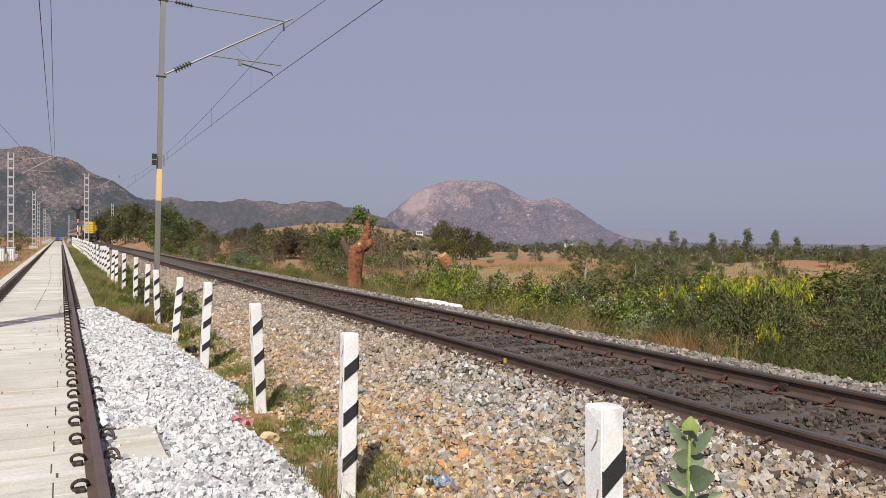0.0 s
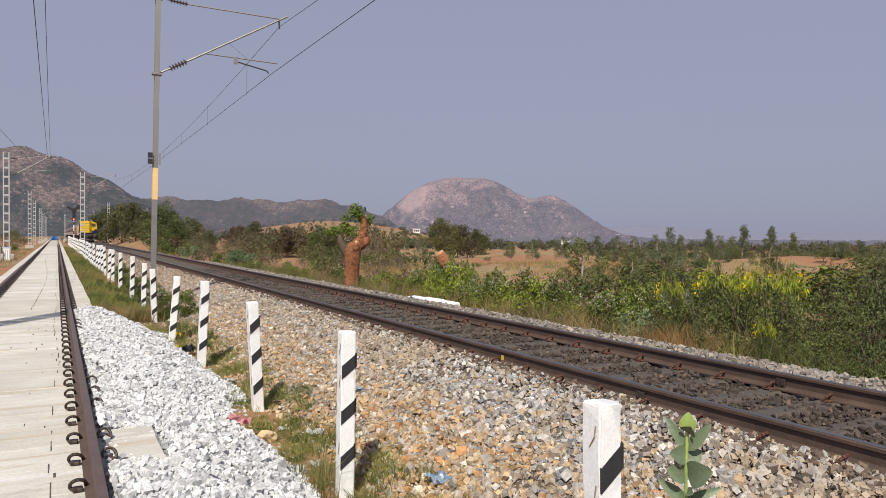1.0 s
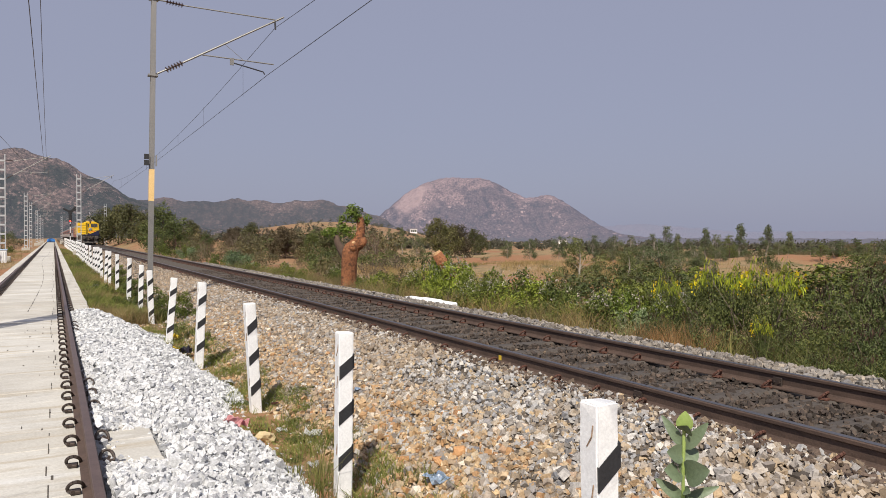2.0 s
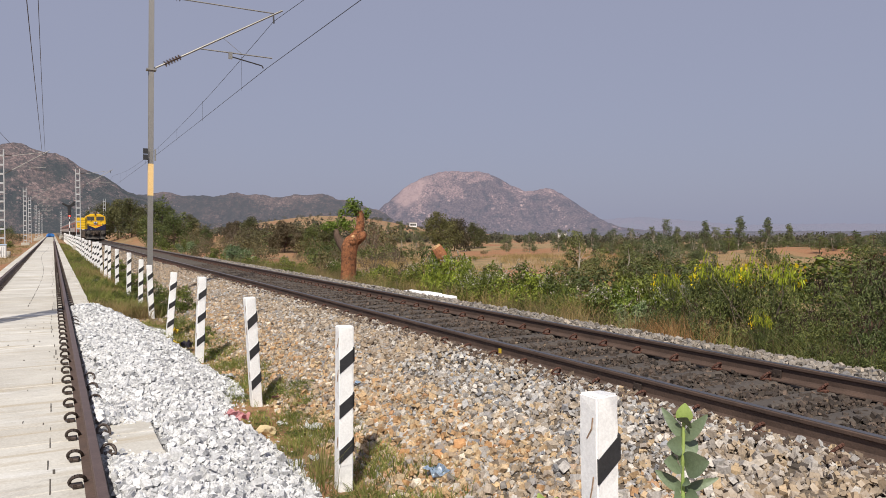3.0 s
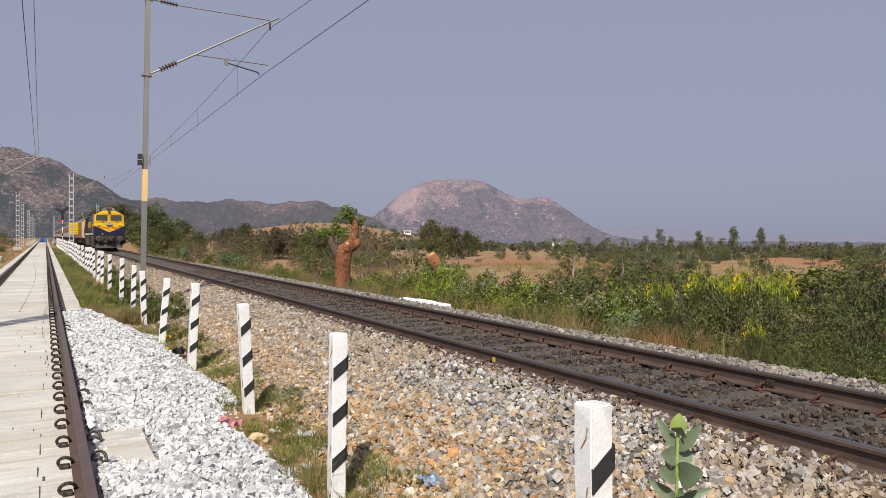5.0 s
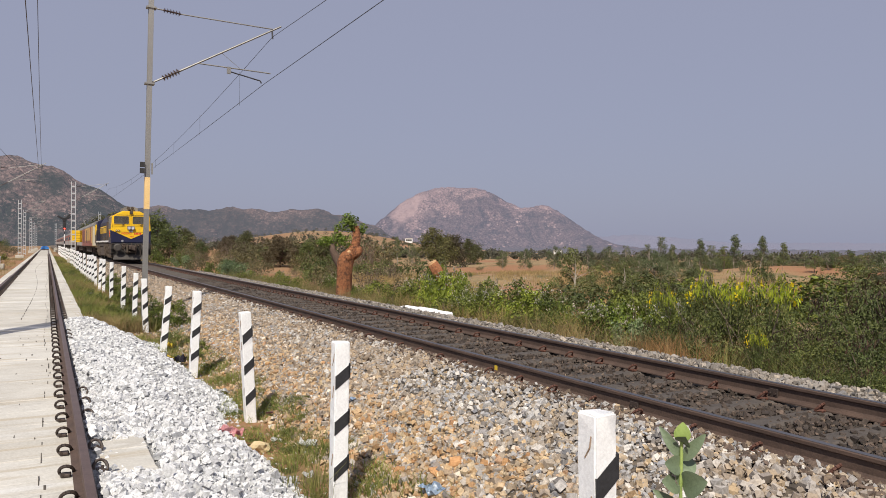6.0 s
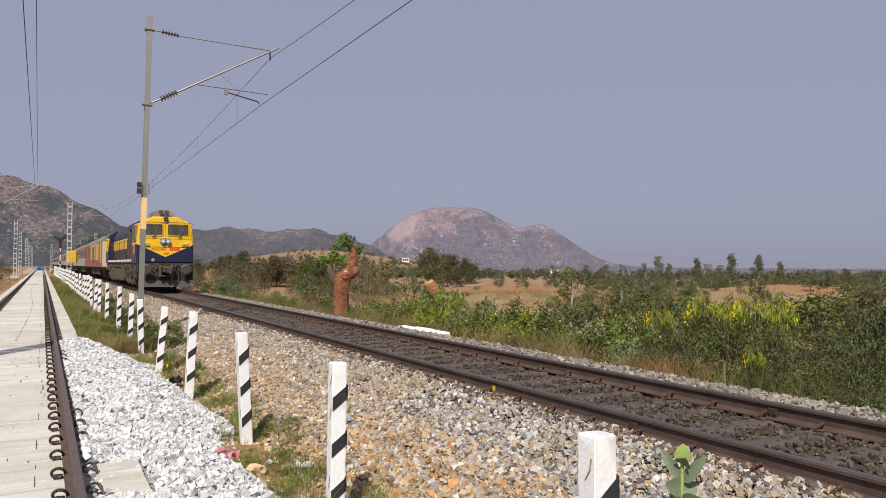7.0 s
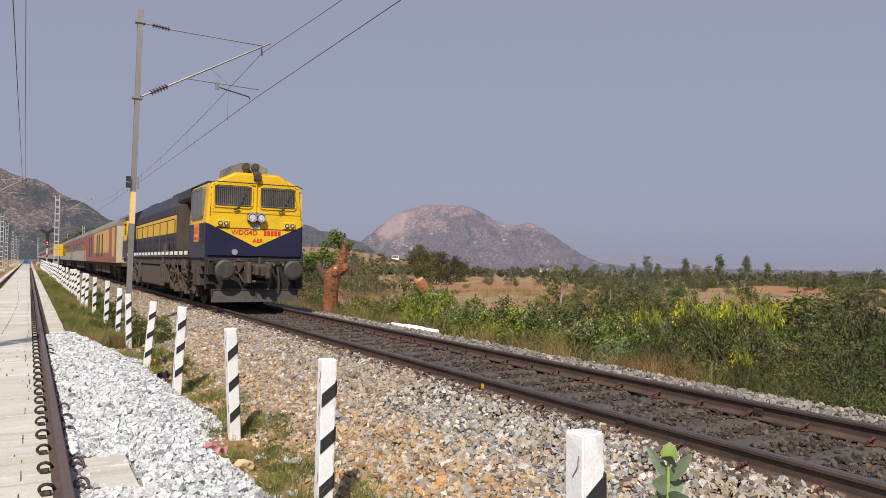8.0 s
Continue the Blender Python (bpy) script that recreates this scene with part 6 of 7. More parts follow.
for az, el, d, p in ((45.1, -0.2, 72, T_slim2), (46.0, 0.35, 78, T_slim2), (46.9, -0.1, 74, T_slim), (47.8, -0.6, 66, T_slim2), (48.9, 0.35, 82, T_slim), (49.6, -0.2, 80, T_slim2), (50.5, 0.0, 76, T_tier), (51.3, 0.65, 84, T_slim),
                     (53.1, 0.55, 86, T_slim), (53.9, -0.5, 76, T_round), (54.6, 0.1, 88, T_slim), (55.9, -0.6, 80, T_slim2), (56.6, -0.5, 70, T_tier), (57.6, -0.4, 74, T_tier), (58.8, -0.25, 72, T_tier), (59.8, -0.4, 76, T_tier), (60.8, -0.2, 60, T_round),
                     (44.4, -0.7, 60, T_round), (46.5, -1.0, 55, T_round), (48.3, -1.1, 55, T_slim2), (61.5, 0.0, 66, T_tier)):
    d *= 0.74
    x, y, z = spot(az, d)
    h = 1.56 + d * math.tan(radians(el + 0.35)) - z
    plant(p, x, y, z, h / 3.3, rv.uniform(0, 360), h / 3.9)

for k in range(60):                     # bushes on the rise of bare soil
    az, d = rv.uniform(41, 63), rv.uniform(58, 110)
    x, y, z = spot(az, d)
    h = max(0.8, min(2.8, 1.56 + d * math.tan(radians(rv.uniform(-1.7, -0.5))) - z))
    plant(rv.choice((S_dark, S_olive, S_dark, S_olive2, S_dry)), x, y, z - 0.05, h * rv.uniform(0.6, 1.0), rv.uniform(0, 360), h)
for k in range(42):
    az, d = rv.uniform(40.5, 62.5), rv.uniform(38, 75)
    if 51 < az < 57 and d < 62:
        continue
    x, y, z = spot(az, d)
    h = max(1.0, 1.56 + d * math.tan(radians(rv.uniform(-2.0, -0.7))) - z)
    plant(rv.choice((T_round, T_slim2, T_slim, T_round)), x, y, z, h / 2.4, rv.uniform(0, 360), h / 4.0)


def far_scrub():
    """Woods and bushes too far off to tell apart."""
    rng = np.random.default_rng(77)
    pts, sz = [], []
    for k in range(1300):
        az, d = rng.uniform(9, 64), 115 + 700 * rng.uniform() ** 1.7
        x, y, z = spot(az, d)
        h = rng.uniform(0.9, 2.2)
        w = h * rng.uniform(0.5, 1.0)
        q = rng.normal(size=(60, 3))
        q = q / np.linalg.norm(q, axis=1, keepdims=True) * rng.uniform(0.3, 1, (60, 1)) * (w * 0.75, w * 0.75, h * 0.5) + (x, y, z + h * 0.5)
        pts.append(q)
    pts = np.concatenate(pts)
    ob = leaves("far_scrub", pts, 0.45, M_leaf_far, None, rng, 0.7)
    tagged(ob, "distant scrub and small trees on the plain", "scrub", kind="stuff")


far_scrub()

# growth along the far edge of the running line
for x, y, r, h, p in ((10.9, 26.8, 0.7, 0.6, S_vine), (11.2, 25.2, 0.8, 0.75, S_vine), (10.7, 24.0, 0.8, 0.9, S_green), (11.3, 22.8, 0.9, 1.0, S_dkvine), (10.4, 22.2, 0.7, 0.7, S_green), (11.9, 21.4, 0.75, 1.5, S_vine), (11.9, 20.3, 0.7, 1.25, S_vine),
                      (10.6, 19.7, 0.75, 1.25, S_vine), (11.3, 19.8, 0.7, 1.35, S_vine), (11.9, 19.0, 0.8, 1.0, S_dkvine), (10.5, 18.8, 0.65, 0.65, S_green), (11.3, 17.6, 0.95, 1.15, S_dkvine), (10.6, 17.0, 0.8, 0.9, S_dkvine), (11.6, 16.4, 0.95, 1.2, S_dkvine), (10.9, 15.6, 0.85, 1.0, S_vine),
                      (10.4, 15.9, 0.5, 0.45, S_green), (11.5, 15.0, 0.8, 0.95, S_dkvine), (10.6, 14.3, 0.7, 0.6, S_green), (11.6, 13.8, 0.6, 0.55, S_vine), (10.4, 13.2, 0.6, 0.55, S_green), (11.4, 12.7, 0.75, 0.8, S_vine), (10.6, 12.1, 0.75, 0.85, S_dkvine),
                      (11.5, 11.9, 0.9, 1.1, S_green), (12.5, 11.4, 0.9, 1.15, S_dark), (10.9, 11.2, 0.7, 0.95, S_vine), (10.3, 10.7, 0.5, 0.75, S_silver), (11.2, 10.5, 0.6, 1.0, S_dkvine),
                      (11.0, 10.6, 0.4, 1.25, S_cassia), (10.5, 9.8, 0.6, 0.75, S_pods), (11.0, 9.3, 0.85, 1.5, S_cassia), (12.0, 9.2, 0.9, 1.25, S_dark), (10.9, 8.2, 0.85, 1.55, S_cassia), (10.3, 8.7, 0.5, 0.65, S_dark), (10.0, 7.6, 0.22, 0.8, S_cassia), (10.5, 7.3, 0.6, 0.8, S_pods),
                      (11.3, 7.5, 0.7, 0.9, S_pods), (12.2, 6.9, 1.0, 1.3, S_pods), (10.8, 6.7, 0.8, 0.95, S_pods), (13.0, 7.6, 1.0, 1.2, S_pods), (12.0, 5.8, 1.0, 1.55, S_pods), (13.4, 6.8, 1.1, 1.6, S_pods), (10.6, 5.7, 0.8, 1.0, S_pods), (14.2, 7.6, 1.1, 1.5, S_pods), (11.6, 4.7, 1.0, 1.4, S_pods),
                      (9.9, 6.3, 0.6, 0.6, S_pods), (9.8, 5.4, 0.6, 0.7, S_pods), (10.0, 4.7, 0.6, 0.75, S_pods),
                      (9.9, 33, 0.7, 0.7, S_green), (10.4, 36, 0.8, 0.8, S_dkvine), (10.2, 41, 0.85, 0.7, S_green), (11.8, 31, 0.9, 0.9, S_dkvine), (12.6, 36, 1.1, 1.1, S_dark), (10.6, 47, 1.1, 1.2, S_silver), (11.2, 49, 0.9, 1.1, S_silver),
                      (10.4, 53, 0.8, 0.9, S_green), (10.6, 60, 1.0, 1.0, S_olive), (10.4, 66, 1.1, 1.2, S_silver), (10.8, 74, 1.2, 1.2, S_green), (10.2, 84, 1.1, 1.2, S_green), (10.9, 92, 1.4, 1.6, S_dark), (14, 33, 1.0, 0.9, S_dry),
                      (13.5, 28, 0.9, 0.8, S_olive), (13.4, 19.5, 0.9, 0.9, S_dry), (14.6, 14.2, 0.8, 0.8, S_dark), (13.4, 11.6, 0.9, 1.05, S_dark),
                      (17.5, 14, 1.2, 1.1, S_dark), (19, 17, 1.1, 1.0, S_dark)):
    plant(p, x, y, ground_z(x, y) - 0.03, r, rv.uniform(0, 360), h)
# green weeds between the posts and at the left
for k in range(58):
    y = 19.5 + 60 * rv.random() ** 1.5
    x = rv.choice((rv.uniform(1.0, 1.7), rv.uniform(1.9, 2.7), rv.uniform(1.9, 2.7)))
    r = rv.uniform(0.18, 0.42)
    plant(rv.choice((S_green, S_dkvine, S_low, S_dark)), x, y, (bed_z(x, y) if x > 2.25 else ground_z(x, y)) - 0.02, r, rv.uniform(0, 360), r * rv.uniform(0.6, 1.2))
for x, y, s, p in ((2.6, 19.6, 0.42, S_green), (2.9, 18.2, 0.36, S_green), (3.0, 20.6, 0.4, S_green), (2.5, 22.2, 0.5, S_green), (2.5, 25, 0.5, S_green), (2.6, 28, 0.55, S_green), (2.6, 31, 0.5, S_green), (2.4, 34.5, 0.5, S_dkvine), (2.7, 38, 0.6, S_green),
                   (1.3, 21.0, 0.3, S_green), (1.2, 20.0, 0.28, S_green), (1.6, 20.4, 0.33, S_green), (1.7, 18.9, 0.3, S_green), (2.6, 14.2, 0.22, S_green), (2.4, 16.6, 0.25, S_dark),
                   (1.98, 5.0, 0.24, S_low), (2.15, 7.4, 0.26, S_low), (2.0, 9.0, 0.24, S_low), (1.9, 4.5, 0.22, S_low), (2.72, 8.7, 0.3, S_low), (2.5, 9.1, 0.22, S_low), (2.02, 8.35, 0.17, S_low), (2.62, 8.3, 0.22, S_low), (2.5, 12.6, 0.25, S_low), (2.35, 7.0, 0.2, S_low), (1.95, 6.7, 0.2, S_low), (2.25, 6.2, 0.22, S_low), (1.9, 5.2, 0.2, S_low), (2.3, 5.3, 0.18, S_low), (2.0, 7.9, 0.2, S_low), (2.4, 7.8, 0.2, S_low), (2.2, 9.6, 0.22, S_low), (2.55, 10.2, 0.2, S_low), (2.1, 10.6, 0.22, S_low), (2.4, 11.4, 0.25, S_low), (2.2, 12.4, 0.2, S_low), (2.6, 13.6, 0.28, S_low), (2.3, 14.4, 0.25, S_low), (2.5, 15.6, 0.28, S_low), (2.2, 17, 0.25, S_low), (2.5, 17.6, 0.3, S_low),
                   (-5.5, 60, 0.7, S_olive), (-6.5, 75, 0.9, S_dry), (-5.2, 92, 0.9, S_olive), (-8, 110, 1.6, S_dark), (-10, 120, 2.0, S_dark), (-7, 140, 1.6, S_olive), (-12, 150, 2.4, S_dark), (-6, 170, 1.5, S_olive), (-5, 105, 0.8, S_green), (-9, 185, 2.2, S_dark), (-5, 130, 0.9, S_dry)):
    plant(p, x, y, (bed_z(x, y) if x > 2.25 else ground_z(x, y)) - 0.02, s, rv.uniform(0, 360), s * (0.5 if p is S_low else 1.0))


def blades(name, label, spots_, hgt, material, seed, per=26, lean=0.35, width=0.006, rad=0.12, category="grass"):
    """Tufts of thin bent blades; spots_ is (n, 3)."""
    rng = np.random.default_rng(seed)
    base = np.repeat(spots_, per, 0)
    n = len(base)
    base = base + np.concatenate([rng.normal(size=(n, 2)) * rad, np.zeros((n, 1))], 1)
    h = hgt * rng.uniform(0.35, 1.1, (n, 1))
    d = rng.normal(size=(n, 2)) * lean
    w = rng.normal(size=(n, 2))
    w = w / np.linalg.norm(w, axis=1, keepdims=True) * width
    z0 = np.zeros((n, 1))
    mid = base + np.concatenate([d * h * 0.35, h * 0.6], 1)
    tip = base + np.concatenate([d * h * 1.0, h], 1)
    W = np.concatenate([w, z0], 1)
    v = np.stack([base - W, base + W, mid - W * 0.8, mid + W * 0.8, tip - W * 0.1, tip + W * 0.1], 1)
    f = np.array(((0, 1, 3, 2), (2, 3, 5, 4)))[None] + 6 * np.arange(n)[:, None, None]
    me = bpy.data.meshes.new(name)
    me.vertices.add(6 * n)
    me.vertices.foreach_set("co", v.reshape(-1))
    me.loops.add(8 * n)
    me.loops.foreach_set("vertex_index", f.reshape(-1).astype(np.int32))
    me.polygons.add(2 * n)
    me.polygons.foreach_set("loop_start", np.arange(0, 8 * n, 4, dtype=np.int32))
    me.update(calc_edges=True)
    me.shade_flat()
    me.materials.append(material)
    ob = new(name, me)
    return tagged(ob, label, category, kind="stuff")


def strew(seed, n, x0, x1, y0, y1, height, near=1.0, patch=0.0, scale=0.8):
    rng = np.random.default_rng(seed)
    out = []
    while len(out) < n:
        x, y = rng.uniform(x0, x1), y0 + (y1 - y0) * rng.uniform() ** near
        if noise.noise((x * scale, y * scale, seed)) < patch - 0.35:
            continue
        out.append((x, y, height(x, y) - 0.01))
    return np.array(out)


gz = ground_z
blades("straw_grass", "dry straw-coloured grass along the ballast edge", strew(1, 420, 9.2, 11.2, 6.5, 45, lambda a, b: max(gz(a, b), bed_z(a, b) if a < 9.4 else -9), 1.2, 0.5, 0.6), 0.62, M_straw, 2, 24, 0.5, 0.0035, 0.16)
blades("green_grass", "green grass along the ballast edge", strew(3, 300, 9.25, 11.5, 3.0, 45, lambda a, b: max(gz(a, b), bed_z(a, b) if a < 9.4 else -9), 1.2, 0.5, 0.6), 0.6, M_grass, 4, 24, 0.5, 0.004, 0.16)
blades("verge_grass", "green and straw grass verge beside the new line", strew(5, 1700, 0.9, 2.35, 19, 120, gz, 2.2, 0.3, 0.7), 0.3, M_verge, 6, 20, 0.5, 0.008)
blades("verge_straw", "dry grass verge beside the new line", strew(7, 420, 0.85, 2.5, 18.5, 120, gz, 2.0, 0.45, 0.5), 0.4, M_straw, 8, 18, 0.45, 0.006)
blades("field_straw", "dry grass over the scrubland", strew(9, 1500, 15, 36, 20, 52, gz, 1.0, 0.2, 0.15), 0.35, M_straw, 10, 14, width=0.008, rad=0.3)
blades("left_grass", "dry grass left of the new line", strew(11, 900, -9, -2.6, 22, 110, gz, 1.5, 0.2), 0.3, M_straw, 12, 12, width=0.01)
blades("foot_grass", "short weeds round the foot of the posts", strew(13, 420, 1.8, 2.75, 4.2, 18, lambda a, b: bed_z(a, b) if a > 2.25 else gz(a, b), 1.2, 0.3, 1.5), 0.16, M_verge, 14, 26, 0.6, 0.004, 0.09)
blades("reddish_straw", "tall reddish dry grass before the cassia bushes", strew(31, 30, 9.45, 10.2, 8.4, 10.6, gz, 1.0, 0.3, 1.5), 0.7, M_red_straw, 32, 22, 0.35, 0.004, 0.14)
blades("tall_green_grass", "tall green grass before the bushes", strew(33, 26, 9.5, 10.1, 4.6, 8.6, gz, 1.0, 0.4, 1.5), 0.7, M_grass, 34, 16, 0.4, 0.005, 0.12)
blades("creeper_straw", "dry grass stalks among the creepers", strew(35, 70, 9.5, 11.0, 10.8, 24, gz, 1.0, 0.2, 1.5), 0.75, M_straw, 36, 26, 0.4, 0.005, 0.15)
blades("tall_tuft", "tall thin grass tuft by the post", np.array(((1.95, 5.75, -0.6), (2.02, 6.0, -0.61), (1.85, 6.1, -0.6), (1.9, 5.45, -0.6))), 0.5, M_grass, 15, 26, 0.32, 0.003, 0.06)


# ---- lopped tree with mud-coated trunk ----
def bough(bm, pts, radii, seed, sides=14):
    rings = []
    for i, (p, r) in enumerate(zip(pts, radii)):
        p = Vector(p)
        d = (Vector(pts[min(i + 1, len(pts) - 1)]) - Vector(pts[max(i - 1, 0)])).normalized()
        s = d.cross(V(0, 1, 0)).normalized()
        t = d.cross(s)
        rg = []
        for k in range(sides):
            a = 2 * math.pi * k / sides
            q = p + r * (math.cos(a) * s + math.sin(a) * t)
            rg.append(bm.verts.new(q + (q - p) * 0.35 * noise.noise(q * 3.1 + V(seed, 0, 0))))
        rings.append(rg)
    for ra, rb in zip(rings, rings[1:]):
        for k in range(sides):
            bm.faces.new((ra[k], ra[(k + 1) % sides], rb[(k + 1) % sides], rb[k]))
    bm.faces.new(rings[0][::-1])
    bm.faces.new(rings[-1])
    bmesh.ops.recalc_face_normals(bm, faces=bm.faces)


def lopped_tree():
    x, y = 10.2, 26.4
    th = empty("lopped_tree", pose(x, y, -0.66, 0, 0, -21.5), label="lopped tree, trunk coated in red termite mud, with fresh leaf tufts", category="tree")
    bm = B()
    bough(bm, ((-0.02, 0, -0.25), (-0.02, 0, 0.1), (0.0, 0, 0.7), (0.03, 0, 1.2), (0.06, 0, 1.55), (0.17, 0, 1.8), (0.30, 0, 2.0), (0.42, 0, 2.2), (0.47, 0, 2.5), (0.47, 0.02, 2.92), (0.46, 0.02, 3.02)),
          (0.33, 0.30, 0.29, 0.31, 0.36, 0.30, 0.25, 0.20, 0.165, 0.15, 0.11), 1)
    bough(bm, ((0.35, -0.1, 1.75), (0.52, -0.16, 1.98), (0.60, -0.12, 2.12), (0.62, -0.1, 2.2)), (0.12, 0.15, 0.13, 0.06), 6, 10)
    bough(bm, ((0.1, -0.1, 1.6), (0.2, -0.2, 1.85), (0.22, -0.28, 2.0)), (0.2, 0.15, 0.11), 4, 10)
    part("trunk", bm, M_mud_bark, th, "mud-coated red-brown trunk", True)
    bm = B()
    bough(bm, ((0.08, 0.06, 1.2), (-0.10, 0.02, 1.48), (-0.30, 0, 1.76), (-0.44, 0, 2.05), (-0.50, 0, 2.3)), (0.14, 0.19, 0.165, 0.135, 0.10), 2, 10)
    part("limb", bm, M_dark_bark, th, "dark bare limb", True)
    bm = B()
    rod(bm, (0.2, -0.29, 1.98), (0.18, -0.33, 2.02), 0.075, 0.06, n=12)
    part("cut_face", bm, M_cut_wood, th, "pale sawn branch end")
    rng = np.random.default_rng(3)
    cl = np.array(((-0.8, 0, 2.42, 0.17), (-0.6, 0, 2.4, 0.15), (-0.4, 0.1, 2.45, 0.16), (-0.1, 0.0, 2.45, 0.18), (0.12, 0, 2.4, 0.17), (-0.25, 0, 2.6, 0.12), (-0.95, 0, 2.36, 0.1), (-0.3, 0, 2.95, 0.1), (-0.28, 0, 2.8, 0.07),
                   (0.1, 0.1, 3.05, 0.22), (0.28, 0.1, 3.2, 0.2), (0.12, 0.0, 3.3, 0.16), (0.35, 0, 3.0, 0.15), (0.75, 0.1, 2.98, 0.14), (0.7, 0.1, 2.8, 0.09)))
    cl[:, 3] *= 1.25
    p, f = clump_points(rng, 1900, cl, 0.3, 12)
    leaves("leaf_tuft", p, 0.11, M_leaf_fresh, th, rng, 0.5, face=f)
    bm = B()
    for c in cl:
        limb(bm, (-0.5, 0, 2.25) if c[0] < -0.2 else (0.5, 0, 2.5), c[:3], 0.02, 0.006, rng, 0.1)
    part("branchwork", bm, M_twig, th)


lopped_tree()


def leaning_stump():
    th = empty("sawn_stump", pose(10.9, 20.3, -0.6, 0, 0, -25), label="leaning sawn-off tree stump in creepers", category="stump")
    bm = B()
    bough(bm, ((0.75, 0.2, -0.1), (0.5, 0.1, 0.7), (0.2, 0, 1.3), (-0.02, 0, 1.62)), (0.24, 0.21, 0.19, 0.17), 9, 12)
    part("trunk", bm, M_mud_bark, th, smooth=True)
    bm = B()
    rod(bm, (-0.02, -0.01, 1.61), (-0.06, -0.01, 1.68), 0.165, 0.15, n=12)
    part("cut_face", bm, M_cut_wood, th)


leaning_stump()


# ---- milkweed in the foreground ----
def oval_leaf(bm, base, way, length, width, up, cup=0.15):
    base, way, up = Vector(base), Vector(way).normalized(), Vector(up)
    side = way.cross(up).normalized()
    nrm = side.cross(way).normalized()
    rows_ = []
    for i in range(9):
        u = i / 8
        w = width / 2 * (math.sin(math.pi * (0.06 + 0.94 * u) ** 0.8)) ** 0.7 if 0 < i < 8 else 0.004
        c = base + way * length * u - nrm * cup * length * (u - 0.5) ** 2 * 1.2
        rows_.append([bm.verts.new(c + side * w * s + nrm * abs(s) * w * 0.25) for s in (-1, -0.5, 0, 0.5, 1)])
    for a, b in zip(rows_, rows_[1:]):
        for k in range(4):
            bm.faces.new((a[k], a[k + 1], b[k + 1], b[k]))


def milkweed(x, y, z0, h, leaf_list, turn):
    """Leaves as (height, way across, way towards the viewer, way up, length, width, young)."""
    th = empty("milkweed_plant", pose(x, y, z0, 0, 0, turn), label="young milkweed with broad waxy grey-green leaves in ballast", category="plant", group="milkweed plants")
    bm = B()
    tube(bm, [V(0, 0, -0.05), V(0.006, 0, h * 0.4), V(-0.004, 0, h * 0.75), V(0, 0, h)], 0.0095, 8)
    part("stem", bm, M_calotropis_young, th, "pale green stem")
    for z, wx, wy, wz, L, W, young in leaf_list:
        bm = B()
        oval_leaf(bm, (0, 0, z), (wx, wy, wz), L, W, (0.15 * wx, -1, 0.35))
        part("leaf", bm, M_calotropis_young if young else M_calotropis, th, smooth=True)
    bm = B()
    for k in range(5):
        q = V(-0.045 + 0.012 * (k % 3 - 1), -0.03, h * 0.80 + 0.012 * (k % 2) + 0.006 * k)
        rod(bm, (0, 0, h * 0.72), q, 0.002, n=4)
        rod(bm, q, q + V(0, 0, 0.014), 0.008, 0.005, n=6)
    part("bud", bm, M_seedhead, th)


milkweed(2.86, 2.62, -0.46, 1.05, (
    (1.03, 0.05, -0.1, 1, 0.10, 0.085, True), (1.02, 0.1, -0.5, 0.35, 0.085, 0.085, False), (0.93, 0.75, -0.15, 1, 0.19, 0.065, False), (0.94, -0.72, 0.1, 1, 0.19, 0.055, False),
    (0.90, -0.7, -0.6, 0.25, 0.11, 0.10, False), (0.88, 0.6, 0.5, 0.3, 0.10, 0.09, False), (0.80, 0.75, -0.7, 0.42, 0.17, 0.135, False), (0.81, -0.8, -0.6, 0.22, 0.12, 0.11, False), (0.72, 0.5, -0.8, 0.1, 0.06, 0.05, False),
    (0.67, -1, -0.1, 0.7, 0.17, 0.065, False), (0.67, 1, 0.1, 0.45, 0.19, 0.05, False), (0.64, -0.4, -1, 0.1, 0.11, 0.10, False), (0.64, 0.7, -0.9, 0.0, 0.13, 0.11, False),
    (0.50, 0.9, 0.3, 0.5, 0.18, 0.12, False), (0.50, -0.9, -0.3, 0.5, 0.18, 0.12, False), (0.34, 0.3, -1, 0.4, 0.2, 0.13, False), (0.34, -0.3, 1, 0.4, 0.2, 0.13, False)), -46)
milkweed(2.47, 3.27, -0.56, 0.52, (
    (0.50, -0.4, -0.2, 1, 0.13, 0.08, True), (0.50, 0.6, -0.2, 1, 0.12, 0.07, True), (0.42, 1, -0.3, 0.5, 0.14, 0.09, False), (0.42, -1, -0.3, 0.5, 0.14, 0.09, False), (0.3, 0.2, -1, 0.4, 0.15, 0.1, False)), -37)

# ---- litter and small things ----
M_film_red = surface("red_wrapper", (0.70, 0.22, 0.24), (0.85, 0.55, 0.55), 25, 70, 0.35, bump=0.1)
M_film_white = surface("white_wrapper", (0.66, 0.66, 0.64), (0.82, 0.82, 0.8), 25, 70, 0.5, bump=0.1)
M_film_blue = surface("blue_wrapper", (0.25, 0.40, 0.62), (0.6, 0.68, 0.75), 18, 70, 0.3, bump=0.1)
M_film_yellow = surface("yellow_wrapper", (0.75, 0.55, 0.03), (0.85, 0.68, 0.08), 25, 70, 0.4, bump=0.1)
M_film_dark = surface("dark_wrapper", (0.02, 0.02, 0.035), (0.06, 0.05, 0.07), 25, 70, 0.35, bump=0.1)
M_film_purple = surface("purple_wrapper", (0.22, 0.05, 0.13), (0.5, 0.2, 0.3), 25, 70, 0.35, bump=0.1)
M_tarp = surface("blue_tarpaulin", (0.03, 0.17, 0.55), (0.06, 0.27, 0.70), 2, 20, 0.5, bump=0.2)
